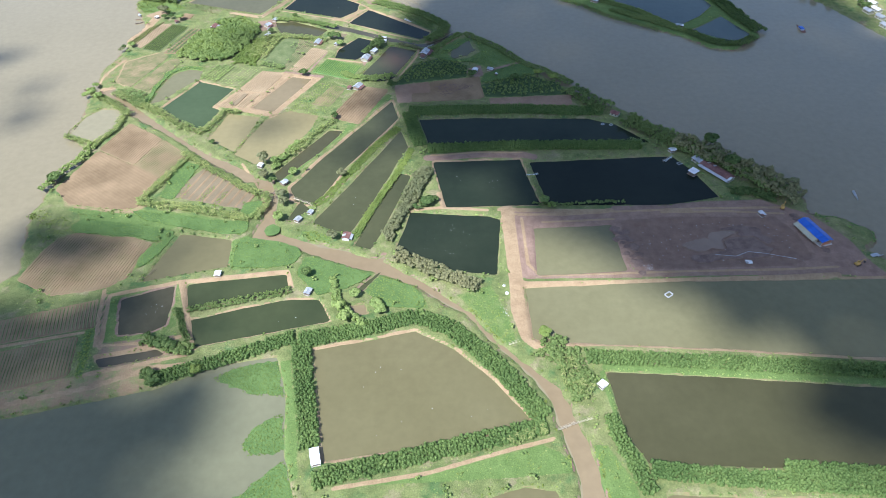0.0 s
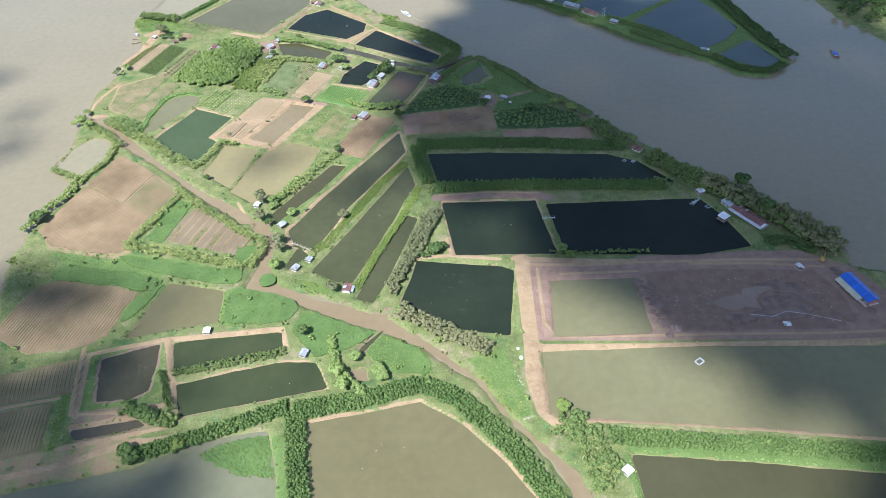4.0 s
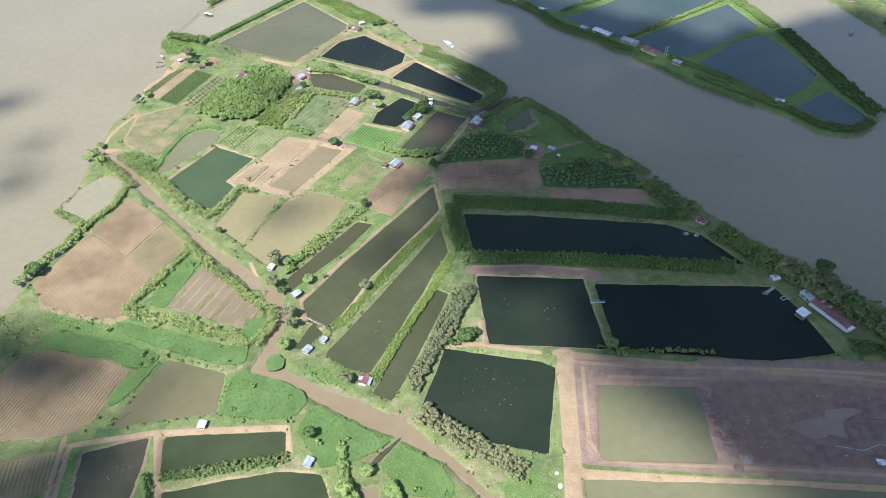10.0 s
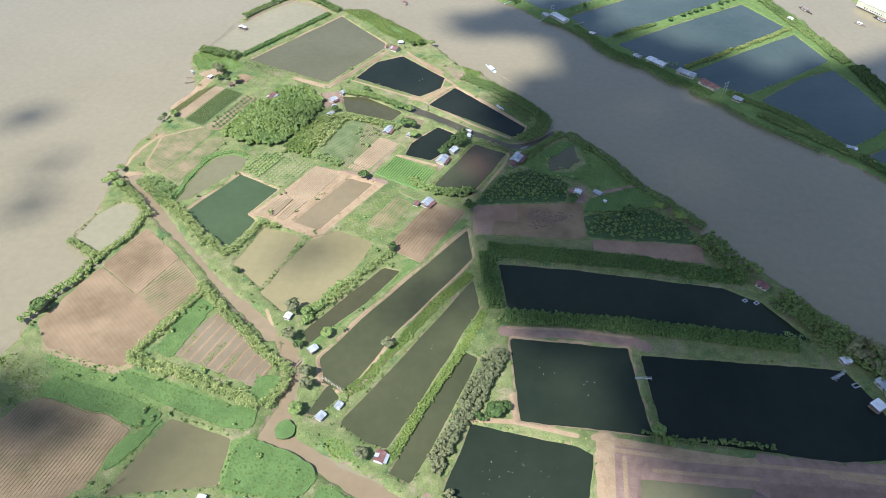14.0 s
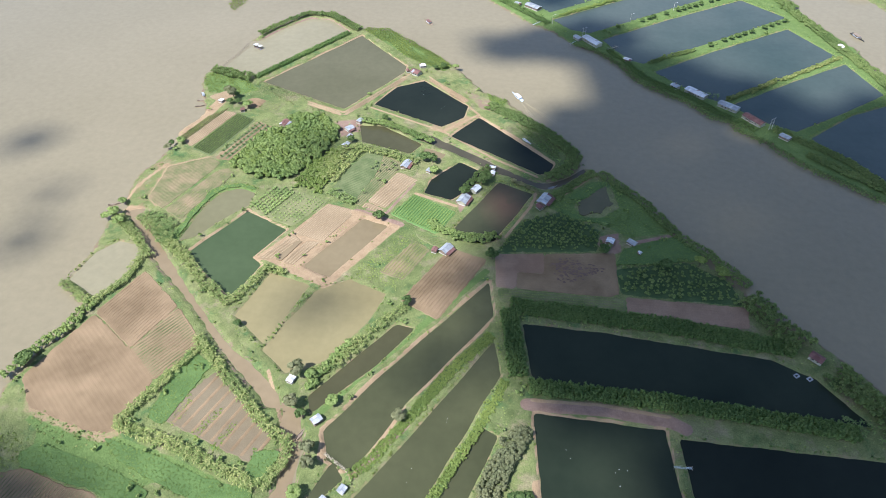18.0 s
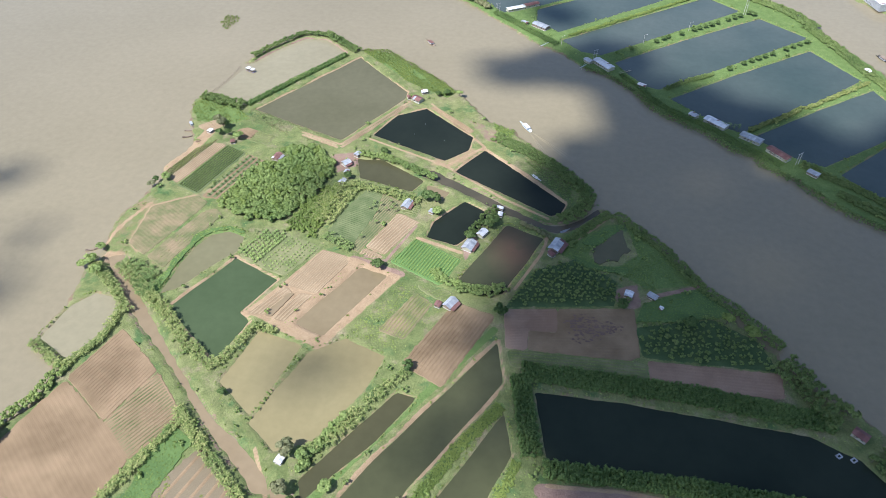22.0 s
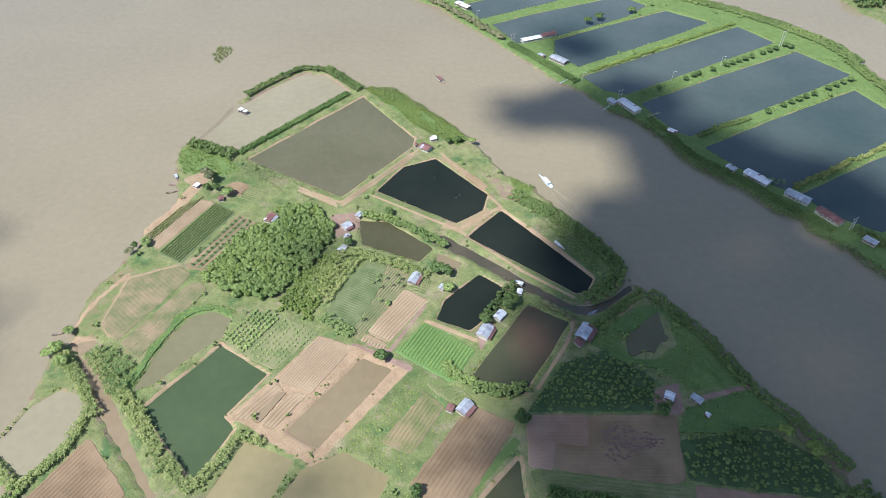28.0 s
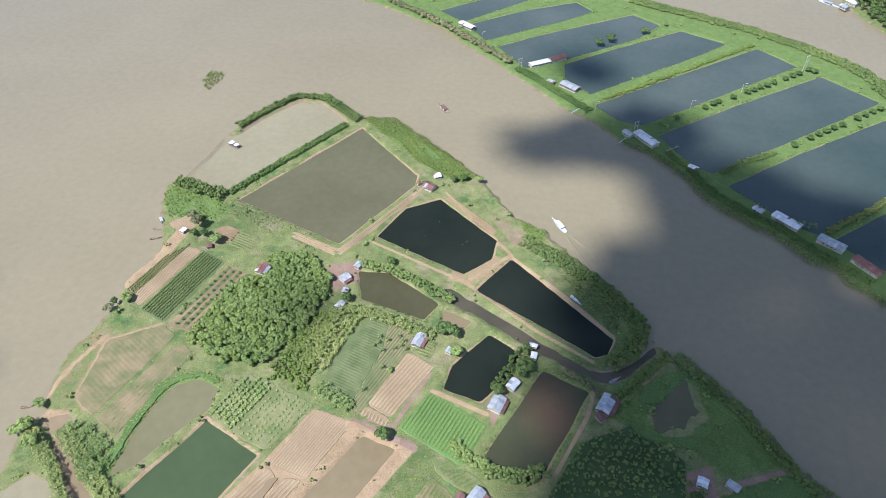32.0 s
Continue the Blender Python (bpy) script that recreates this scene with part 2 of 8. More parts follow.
GROUND = ground_material()
RIVER = water_material("muddy_river", (0.214, 0.181, 0.110), (0.250, 0.212, 0.134), 0.14, 0.006, 0.09, 0.3, 0.5)
WATERS = {
    "olive": water_material("olive_pond_water", (0.128, 0.113, 0.056), (0.150, 0.134, 0.069), 0.08, 0.02, shallow=(0.19, 0.165, 0.10)),
    "olived": water_material("dull_olive_pond_water", (0.056, 0.054, 0.026), (0.074, 0.070, 0.036), 0.08, 0.02, shallow=(0.15, 0.13, 0.08)),
    "muddy": water_material("muddy_pond_water", (0.148, 0.137, 0.072), (0.174, 0.162, 0.089), 0.08, 0.02, shallow=(0.25, 0.21, 0.13)),
    "muddyy": water_material("yellow_pond_water", (0.205, 0.172, 0.086), (0.240, 0.205, 0.106), 0.08, 0.02, spec=0.18, shallow=(0.24, 0.20, 0.12)),
    "muddyb": water_material("brown_pond_water", (0.178, 0.138, 0.078), (0.212, 0.168, 0.098), 0.1, 0.03, shallow=(0.25, 0.19, 0.125)),
    "dark": water_material("dark_pond_water", (0.011, 0.015, 0.011), (0.020, 0.025, 0.018), 0.05, 0.02, 0.15, spec=0.13),
    "darko": water_material("dark_olive_pond_water", (0.046, 0.050, 0.024), (0.080, 0.082, 0.040), 0.06, 0.02, 0.15, shallow=(0.07, 0.068, 0.04)),
    "darkr": water_material("peaty_pond_water", (0.056, 0.051, 0.034), (0.096, 0.082, 0.054), 0.07, 0.035, 0.15, shallow=(0.06, 0.05, 0.035)),
    "darkg": water_material("dark_green_pond_water", (0.015, 0.022, 0.014), (0.029, 0.037, 0.023), 0.06, 0.02, 0.15, spec=0.15),
    "slurry": water_material("wet_mud_slurry", (0.046, 0.046, 0.026), (0.080, 0.070, 0.042), 0.12, 0.06, 0.1, shallow=(0.10, 0.078, 0.055)),
    "bloom": bloom_material("red_blooming_pond_water", (0.038, 0.042, 0.022), (0.062, 0.064, 0.034), (0.088, 0.056, 0.036), (-30, 432, 0.4), (16, 26, 10), 20),
    "murky": water_material("murky_green_pond_water", (0.032, 0.042, 0.020), (0.056, 0.066, 0.030), 0.06, 0.03, 0.15, spec=0.2, shallow=(0.08, 0.075, 0.035)),
    "puddle": water_material("puddle_water", (0.205, 0.152, 0.116), (0.255, 0.192, 0.148), 0.12, 0.05, 0.1, spec=0.15),
    "green": water_material("green_pond_water", (0.050, 0.073, 0.033), (0.065, 0.090, 0.043), 0.06, 0.02, 0.15, spec=0.18),
    "greenm": water_material("grey_green_pond_water", (0.228, 0.202, 0.126), (0.264, 0.236, 0.152), 0.08, 0.02, shallow=(0.2, 0.175, 0.11)),
    "grey": water_material("still_grey_water", (0.142, 0.142, 0.088), (0.170, 0.168, 0.106), 0.07, 0.015, spec=0.16),
    "greym": water_material("dull_grey_pond_water", (0.092, 0.088, 0.048), (0.120, 0.113, 0.066), 0.07, 0.02, 0.12, spec=0.18, shallow=(0.17, 0.135, 0.08)),
    "canal": water_material("muddy_creek_water", (0.200, 0.150, 0.088), (0.244, 0.188, 0.114), 0.12, 0.02, 0.2),
    "blue": water_material("blue_grey_pond_water", (0.044, 0.064, 0.056), (0.086, 0.102, 0.088), 0.06, 0.012, 0.10),
}
SOIL = {
    "brown": soil_material("brown_soil", (0.174, 0.122, 0.070), (0.266, 0.189, 0.112)),
    "tan": soil_material("tan_soil", (0.238, 0.172, 0.102), (0.312, 0.230, 0.142)),
    # tan ridge soil coloured lighter, standing in for light on the ridges
    "straw": soil_material("lightened_tan_ridges", (0.305, 0.230, 0.140), (0.375, 0.288, 0.180)),
    "wet": soil_material("wet_brown_silt", (0.160, 0.126, 0.078), (0.198, 0.160, 0.102)),
    "red": soil_material("reddish_soil", (0.215, 0.140, 0.093), (0.322, 0.222, 0.152)),
    "grassy": soil_material("grassy_soil", (0.128, 0.158, 0.060), (0.220, 0.215, 0.106), 0.12),
    "green": soil_material("green_crop_soil", (0.104, 0.184, 0.056), (0.136, 0.228, 0.072)),
    "dry": soil_material("dry_grassy_soil", (0.128, 0.142, 0.060), (0.250, 0.192, 0.112), 0.11),
    "mat": soil_material("wet_weed_mat", (0.076, 0.130, 0.040), (0.112, 0.178, 0.056), 0.09),
    "mud": soil_material("drying_dark_mud", (0.112, 0.078, 0.060), (0.168, 0.116, 0.090), 0.04),
    "rank": soil_material("rank_grass_soil", (0.094, 0.124, 0.050), (0.146, 0.168, 0.076), 0.16),
    # darker green soil between the orchard trees
    "deep": soil_material("dark_green_orchard_soil", (0.050, 0.088, 0.034), (0.078, 0.120, 0.048), 0.15),
    "earth": soil_material("churned_earth", (0.138, 0.096, 0.078), (0.215, 0.155, 0.126), 0.2),
}
LEAF = {
    "tree": leaf_material("tree_leaves", (0.062, 0.118, 0.042), (0.104, 0.180, 0.062), (0.156, 0.242, 0.090)),
    "row": leaf_material("hedge_leaves", (0.108, 0.184, 0.062), (0.168, 0.262, 0.092), (0.240, 0.336, 0.136)),
    "hedge": leaf_material("planted_hedge_leaves", (0.100, 0.184, 0.061), (0.142, 0.243, 0.083), (0.192, 0.306, 0.111)),
    "hyacinth": leaf_material("water_hyacinth_leaves", (0.104, 0.178, 0.052), (0.134, 0.220, 0.067), (0.168, 0.262, 0.084)),
    "grey": leaf_material("grey_green_leaves", (0.172, 0.206, 0.112), (0.228, 0.262, 0.146), (0.285, 0.318, 0.186)),
    "wood": leaf_material("wood_leaves", (0.178, 0.278, 0.096), (0.236, 0.350, 0.124), (0.305, 0.420, 0.162)),
    "bright": leaf_material("bright_leaves", (0.150, 0.238, 0.066), (0.204, 0.304, 0.088), (0.262, 0.360, 0.116)),
    "banana": leaf_material("banana_leaves", (0.125, 0.195, 0.065), (0.212, 0.296, 0.102), (0.345, 0.395, 0.170)),
    "weed": leaf_material("floating_weed", (0.146, 0.222, 0.056), (0.188, 0.270, 0.075), (0.234, 0.312, 0.099)),
    "crop": leaf_material("crop_leaves", (0.138, 0.200, 0.068), (0.190, 0.255, 0.092), (0.255, 0.318, 0.128)),
}
BARK = plain_material("bark", (0.10, 0.075, 0.055), (0.2, 0.16, 0.12), 1.5, 0.9)
TIN = plain_material("grey_tin_sheet", (0.28, 0.30, 0.32), (0.46, 0.48, 0.50), 0.6, 0.45, 0.5, 0.2)
WHITE = plain_material("white_paint", (0.52, 0.54, 0.56), (0.70, 0.71, 0.72), 0.5, 0.5)
RUST = plain_material("rusty_tin_sheet", (0.125, 0.052, 0.046), (0.22, 0.120, 0.104), 0.5, 0.7, 0.3)
BLUE = plain_material("blue_tin_sheet", (0.02, 0.09, 0.42), (0.03, 0.13, 0.55), 0.3, 0.4, 0.5)
CREAM = plain_material("cream_plaster", (0.36, 0.35, 0.26), (0.46, 0.45, 0.34), 0.4, 0.8)
PLANK = plain_material("weathered_planks", (0.16, 0.12, 0.09), (0.3, 0.24, 0.18), 1.2, 0.85, bump=0.3)
BAMBOO = plain_material("pale_bamboo", (0.42, 0.36, 0.26), (0.58, 0.52, 0.40), 1.2, 0.7)
BRICK = plain_material("raw_brick", (0.36, 0.16, 0.10), (0.45, 0.22, 0.14), 1.0, 0.85)
CONCRETE = plain_material("concrete", (0.36, 0.35, 0.33), (0.52, 0.50, 0.47), 0.8, 0.85, bump=0.2)
DARKGLASS = plain_material("dark_opening", (0.02, 0.02, 0.022), (0.04, 0.04, 0.04), 1.0, 0.3)
PIPE = plain_material("plastic_pipe", (0.45, 0.55, 0.62), (0.6, 0.68, 0.72), 1.0, 0.4)
ORANGE = plain_material("yellow_machine_paint", (0.40, 0.25, 0.07), (0.52, 0.34, 0.10), 0.6, 0.5)
BLACK = plain_material("black_rubber", (0.02, 0.02, 0.02), (0.05, 0.05, 0.05), 1.0, 0.7)


# ---- building helpers ----
def mesh_object(name, verts, faces, material, parent=None, label=""):
    """One mesh object from vertices and faces (lists or arrays)."""
    me = bpy.data.meshes.new(name)
    verts = np.asarray(verts, dtype=np.float32)
    if isinstance(faces, np.ndarray):
        n, k = faces.shape
        me.vertices.add(len(verts))
        me.vertices.foreach_set("co", verts.ravel())
        me.loops.add(n * k)
        me.loops.foreach_set("vertex_index", faces.astype(np.int32).ravel())
        me.polygons.add(n)
        me.polygons.foreach_set("loop_start", np.arange(0, n * k, k, dtype=np.int32))
        me.update(calc_edges=True)
    else:
        me.from_pydata([tuple(map(float, v)) for v in verts], [], faces)
        me.update()
    me.materials.append(material)
    ob = new(name, me)
    if parent is not None:
        ob.parent = parent
    if label:
        tagged(ob, label)
    return ob


def thing(name, x, y, z, yaw, label, category, group="", kind=""):
    ob = new(name)
    ob.matrix_world = pose(x, y, z, 0, 0, yaw)
    return tagged(ob, label, category, group, kind)


def boxes_mesh(items):
    """Bevel-less boxes (cx, cy, cz, sx, sy, sz) joined: vertices and faces."""
    V, F = [], []
    for cx, cy, cz, sx, sy, sz in items:
        k = len(V)
        for dx, dy, dz in ((-1, -1, -1), (1, -1, -1), (1, 1, -1), (-1, 1, -1), (-1, -1, 1), (1, -1, 1), (1, 1, 1), (-1, 1, 1)):
            V.append((cx + dx * sx / 2, cy + dy * sy / 2, cz + dz * sz / 2))
        F += [tuple(k + i for i in f) for f in ((3, 2, 1, 0), (4, 5, 6, 7), (0, 1, 5, 4), (1, 2, 6, 5), (2, 3, 7, 6), (3, 0, 4, 7))]
    return V, F


def box(name, c, s, material, parent, label=""):
    return mesh_object(name, *boxes_mesh([(*c, *s)]), material, parent, label)


def beam(name, a, b, r, material, parent=None, sides=6, taper=1.0):
    """A round bar from a to b."""
    a, b = Vector(a), Vector(b)
    q = (b - a).to_track_quat("Z", "Y")
    V, F = [], []
    for p, rr in ((a, r), (b, r * taper)):
        for k in range(sides):
            g = 2 * math.pi * k / sides
            V.append(p + q @ Vector((rr * math.cos(g), rr * math.sin(g), 0)))
    for k in range(sides):
        F.append((k, (k + 1) % sides, sides + (k + 1) % sides, sides + k))
    F += [tuple(range(sides))[::-1], tuple(range(sides, 2 * sides))]
    return mesh_object(name, V, F, material, parent)


def signed(P, X, Y):
    """Signed distance of points to a closed outline, positive inside."""
    P = np.asarray(P, float)
    best = np.full(X.shape, 1e9)
    inside = np.zeros(X.shape, bool)
    for (ax, ay), (bx, by) in zip(P, np.roll(P, -1, 0)):
        dx, dy = bx - ax, by - ay
        h = np.clip(((X - ax) * dx + (Y - ay) * dy) / (dx * dx + dy * dy + 1e-9), 0, 1)
        best = np.minimum(best, np.hypot(X - ax - h * dx, Y - ay - h * dy))
        if ay != by:
            inside ^= ((ay > Y) != (by > Y)) & (X < (bx - ax) * (Y - ay) / (by - ay) + ax)
    return np.where(inside, best, -best)


def along(P, step):
    """Points every step metres along an open line, with the heading there."""
    P = np.asarray(P, float)
    out = []
    for a, b in zip(P[:-1], P[1:]):
        d = b - a
        n = max(1, int(round(np.hypot(*d) / step)))
        for k in range(n):
            out.append((*(a + d * k / n), math.atan2(d[1], d[0])))
    out.append((*P[-1], out[-1][2]))
    return np.array(out)


def line_distance(P, X, Y):
    best = np.full(X.shape, 1e9)
    for (ax, ay), (bx, by) in zip(P[:-1], P[1:]):
        dx, dy = bx - ax, by - ay
        h = np.clip(((X - ax) * dx + (Y - ay) * dy) / (dx * dx + dy * dy + 1e-9), 0, 1)
        best = np.minimum(best, np.hypot(X - ax - h * dx, Y - ay - h * dy))
    return best


def worn_outline(P, step=3.0, jitter=0.35, seed=1):
    """A closed outline with softened corners and an uneven edge."""
    r = np.random.default_rng(seed)
    P = np.asarray(P, float)
    Q = []
    for a, b in zip(P, np.roll(P, -1, 0)):
        n = max(2, int(np.hypot(*(b - a)) / step))
        for k in range(n):
            Q.append(a + (b - a) * k / n)
    Q = np.array(Q)
    Q = 0.25 * np.roll(Q, 1, 0) + 0.5 * Q + 0.25 * np.roll(Q, -1, 0)
    return Q + r.normal(0, jitter, Q.shape) * 0.6


def slab(name, P, z0, z1, material, parent=None, label="", flare=0.0):
    """A flat sheet with an edge, of any outline."""
    P = np.asarray(P, float)
    area = np.sum(P[:, 0] * np.roll(P[:, 1], -1) - np.roll(P[:, 0], -1) * P[:, 1])
    if area < 0:
        P = P[::-1]
    n = len(P)
    d = np.roll(P, -1, 0) - np.roll(P, 1, 0)
    d /= np.hypot(d[:, 0], d[:, 1])[:, None] + 1e-9
    V = [(x, y, z1) for x, y in P] + [(x + flare * u[1], y - flare * u[0], z0) for (x, y), u in zip(P, d)]
    F = [tuple(range(n))] + [(k, k + n, (k + 1) % n + n, (k + 1) % n) for k in range(n)]
    return mesh_object(name, V, F, material, parent, label)


def rows_in(P, gap, angle, inset=0.6):
    """Parallel lines that fill an outline: pairs of end points."""
    P = np.asarray(P, float)
    c, s = math.cos(angle), math.sin(angle)
    R = np.array([[c, s], [-s, c]])
    Q = P @ R.T
    out = []
    v = Q[:, 1].min() + gap * 0.6
    while v < Q[:, 1].max():
        hits = []
        for a, b in zip(Q, np.roll(Q, -1, 0)):
            if (a[1] > v) != (b[1] > v):
                hits.append(a[0] + (b[0] - a[0]) * (v - a[1]) / (b[1] - a[1]))
        hits.sort()
        for u0, u1 in zip(hits[0::2], hits[1::2]):
            if u1 - u0 > 3 * inset:
                out.append((np.array((u0 + inset, v)) @ R, np.array((u1 - inset, v)) @ R))
        v += gap
    return out


# ---- unseen clouds that cast shade ----
CLOUD_BASE = 1300.0             # height of these added, unseen clouds, well above the eye


def cloud_material(name, clear):
    m = Mat(name)
    m.done(m.ramp(m.noise(0.02, 4, 0.6), [(0.3, (0.74, 0.75, 0.77)), (0.7, (0.84, 0.84, 0.85))]), 1.0, 0.0)
    tl = m.t.nodes.new("ShaderNodeBsdfTranslucent")
    tl.inputs["Color"].default_value = (0.8, 0.81, 0.83, 1)
    both = m.t.nodes.new("ShaderNodeMixShader")
    both.inputs["Fac"].default_value = 0.4
    m.link(m.b.outputs["BSDF"], both.inputs[1])
    m.link(tl.outputs["BSDF"], both.inputs[2])
    thin = m.t.nodes.new("ShaderNodeBsdfTransparent")
    veil = m.t.nodes.new("ShaderNodeMixShader")
    veil.inputs["Fac"].default_value = clear
    m.link(both.outputs["Shader"], veil.inputs[1])
    m.link(thin.outputs["BSDF"], veil.inputs[2])
    m.link(veil.outputs["Shader"], m.t.nodes["Material Output"].inputs["Surface"])
    return m.m


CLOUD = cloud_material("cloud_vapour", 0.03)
# more see-through, so the shade it casts is weaker
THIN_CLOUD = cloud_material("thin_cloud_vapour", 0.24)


def cloud(label, shade_spots, seed, vapour=CLOUD):
    """An unseen flat-based cumulus of many puffs, set sunward of the ground it is to shade. Each spot: ground place and
    radius.
    """
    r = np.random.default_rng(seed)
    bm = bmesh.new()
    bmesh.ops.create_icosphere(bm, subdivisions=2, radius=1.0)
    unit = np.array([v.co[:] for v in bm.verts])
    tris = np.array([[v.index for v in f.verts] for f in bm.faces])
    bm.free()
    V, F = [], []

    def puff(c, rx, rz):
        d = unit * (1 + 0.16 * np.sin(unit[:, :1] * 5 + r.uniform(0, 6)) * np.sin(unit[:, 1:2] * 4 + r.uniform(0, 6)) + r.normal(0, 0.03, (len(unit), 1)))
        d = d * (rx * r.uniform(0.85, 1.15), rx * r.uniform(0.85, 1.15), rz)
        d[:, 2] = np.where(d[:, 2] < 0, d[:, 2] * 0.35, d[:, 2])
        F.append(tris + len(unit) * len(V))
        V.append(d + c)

    # from each ground spot towards the sun, up to cloud height
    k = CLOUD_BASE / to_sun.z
    for x, y, R in shade_spots:
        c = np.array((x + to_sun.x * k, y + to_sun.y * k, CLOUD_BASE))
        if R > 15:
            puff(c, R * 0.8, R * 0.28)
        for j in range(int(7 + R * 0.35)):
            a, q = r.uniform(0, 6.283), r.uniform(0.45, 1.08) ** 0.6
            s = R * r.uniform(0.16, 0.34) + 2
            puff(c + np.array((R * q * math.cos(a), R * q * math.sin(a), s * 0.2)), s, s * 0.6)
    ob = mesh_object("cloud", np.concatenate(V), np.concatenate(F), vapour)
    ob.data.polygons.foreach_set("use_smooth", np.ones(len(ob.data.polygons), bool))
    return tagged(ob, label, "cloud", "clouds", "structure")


# unseen clouds added out of view; their shade falls on these ground spots
cloud("unseen long cumulus bank placed to shade the island's east side",
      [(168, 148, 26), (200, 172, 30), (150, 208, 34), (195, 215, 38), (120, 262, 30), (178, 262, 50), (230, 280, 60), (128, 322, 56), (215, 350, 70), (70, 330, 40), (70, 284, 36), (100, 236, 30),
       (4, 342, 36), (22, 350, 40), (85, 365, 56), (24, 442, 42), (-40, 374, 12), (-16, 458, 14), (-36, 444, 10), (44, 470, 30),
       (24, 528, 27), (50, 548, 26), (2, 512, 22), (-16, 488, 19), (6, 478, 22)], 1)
cloud("unseen thin cumulus placed to half shade the river", [(16, 394, 44), (100, 428, 58), (185, 430, 70), (260, 430, 70), (66, 492, 44), (135, 505, 50), (205, 520, 56), (275, 540, 60)], 9, THIN_CLOUD)
cloud("unseen ragged cumulus placed to shade river and far shore", [(88, 556, 34), (76, 588, 22), (122, 560, 21), (42, 590, 24), (10, 601, 21), (15, 634, 26), (-20, 618, 23), (-46, 606, 19), (-68, 618, 11), (29, 562, 21)], 2)
cloud("unseen small cumulus placed to shade the grove", [(-138, 466, 10)], 3)
cloud("unseen small cumulus placed to shade the ponds", [(-107, 347, 8), (-94, 352, 5), (-34, 340, 10), (-44, 318, 7), (-58, 322, 5)], 4)
cloud("unseen cumulus placed to shade the open river", [(-316, 444, 12), (-274, 402, 11), (-264, 364, 11)], 5)
cloud("unseen broad cumulus placed to shade the lake", [(-158, 134, 34), (-116, 142, 24), (-205, 150, 34), (-180, 104, 40), (-120, 95, 34), (-190, 184, 24), (-150, 190, 23), (-122, 186, 14)], 6)
cloud("unseen small cumulus placed to shade the fields", [(-193, 248, 22), (-166, 242, 14), (-132, 238, 8)], 7)
cloud("unseen small cumulus placed to shade the far ponds", [(-24, 700, 16), (-44, 716, 12)], 8)


# ---- plants ----
def leaf_quads(c, n, size, r):
    """Leaf clumps: quads at c facing n, of the given size."""
    N = len(c)
    t = np.cross(n, r.normal(size=(N, 3)))
    t /= np.linalg.norm(t, axis=1)[:, None] + 1e-9
    b = np.cross(n, t)
    w = size[:, None] * r.uniform(0.35, 0.6, (N, 1))
    l = size[:, None] * r.uniform(0.5, 0.75, (N, 1))
    droop = n * size[:, None] * 0.18
    V = np.stack([c - t * w - droop, c - b * l, c + t * w - droop, c + b * l], 1).reshape(-1, 3)
    return V, np.arange(4 * N).reshape(-1, 4)


OCTA = np.array([(1, 0, 0), (-1, 0, 0), (0, 1, 0), (0, -1, 0), (0, 0, 1), (0, 0, -1)], float)
OCTF = np.array([(0, 2, 4), (2, 1, 4), (1, 3, 4), (3, 0, 4), (2, 0, 5), (1, 2, 5), (3, 1, 5), (0, 3, 5)])


def crowns(trees, lumps=7, leaves=11, leaf=0.9, seed=1, flat=0.85, squat=False, cone=False, lay=0.0):
    """Clumped crowns for trees (x, y, base z, radius, crown height): vertices and triangles."""
    r = np.random.default_rng(seed)
    T = np.asarray(trees, float)
    N = len(T)
    d = r.normal(size=(N, lumps, 3))
    d[..., 2] = np.abs(d[..., 2]) * 0.9 - 0.25
    d /= np.linalg.norm(d, axis=2)[..., None]
    rad, hh = T[:, None, 3:4], T[:, None, 4:5]
    half = np.concatenate([rad, rad, hh * 0.5], 2)
    mid = np.concatenate([T[:, None, :2], T[:, None, 2:3] + hh * 0.52], 2)
    c = mid + d * half * r.uniform(0.45, 0.66, (N, lumps, 1))
    lr = (rad if squat else np.minimum(rad, hh * 0.6)) * r.uniform(0.38, 0.56, (N, lumps, 1))
    if cone:
        level = ((np.arange(lumps) + 0.4) / lumps)[None, :, None]
        c = mid + np.concatenate([r.normal(0, 0.2, (N, lumps, 2)) * rad, (level - 0.5) * hh * 0.95], 2)
        lr = rad * (1.08 - 0.40 * level) * r.uniform(0.85, 1.12, (N, lumps, 1))
    turn = r.uniform(0, 6.28, (N, lumps, 1))
    ca, sa = np.cos(turn), np.sin(turn)
    o = OCTA[None, None]
    ox, oy = o[..., 0] * ca - o[..., 1] * sa, o[..., 0] * sa + o[..., 1] * ca
    core = np.stack([ox, oy, np.broadcast_to(o[..., 2], ox.shape)], -1) * (lr * (0.84 if cone else 0.93))[..., None] * np.array((1, 1, flat)) + c[:, :, None]
    core += r.normal(0, 0.06, core.shape) * lr[..., None]
    V1 = core.reshape(-1, 3)
    F1 = (OCTF[None] + 6 * np.arange(N * lumps)[:, None, None]).reshape(-1, 3)
    e = r.normal(size=(N, lumps, leaves, 3))
    e[..., 2] = np.abs(e[..., 2]) + e[..., 2] * 0.25
    e += d[:, :, None] * 0.7
    e /= np.linalg.norm(e, axis=3)[..., None]
    lc = c[:, :, None] + e * lr[:, :, None] * r.uniform(0.92, 1.05, (N, lumps, leaves, 1)) * np.array((1, 1, flat))
    ln = (e + r.normal(0, 0.2, e.shape) + np.array((0, 0, lay))).reshape(-1, 3)
    ln /= np.linalg.norm(ln, axis=1)[:, None]
    size = leaf * r.uniform(0.6, 1.25, len(ln)) * np.repeat(np.clip(T[:, 3] / 2.2, 0.6, 1.5), lumps * leaves)
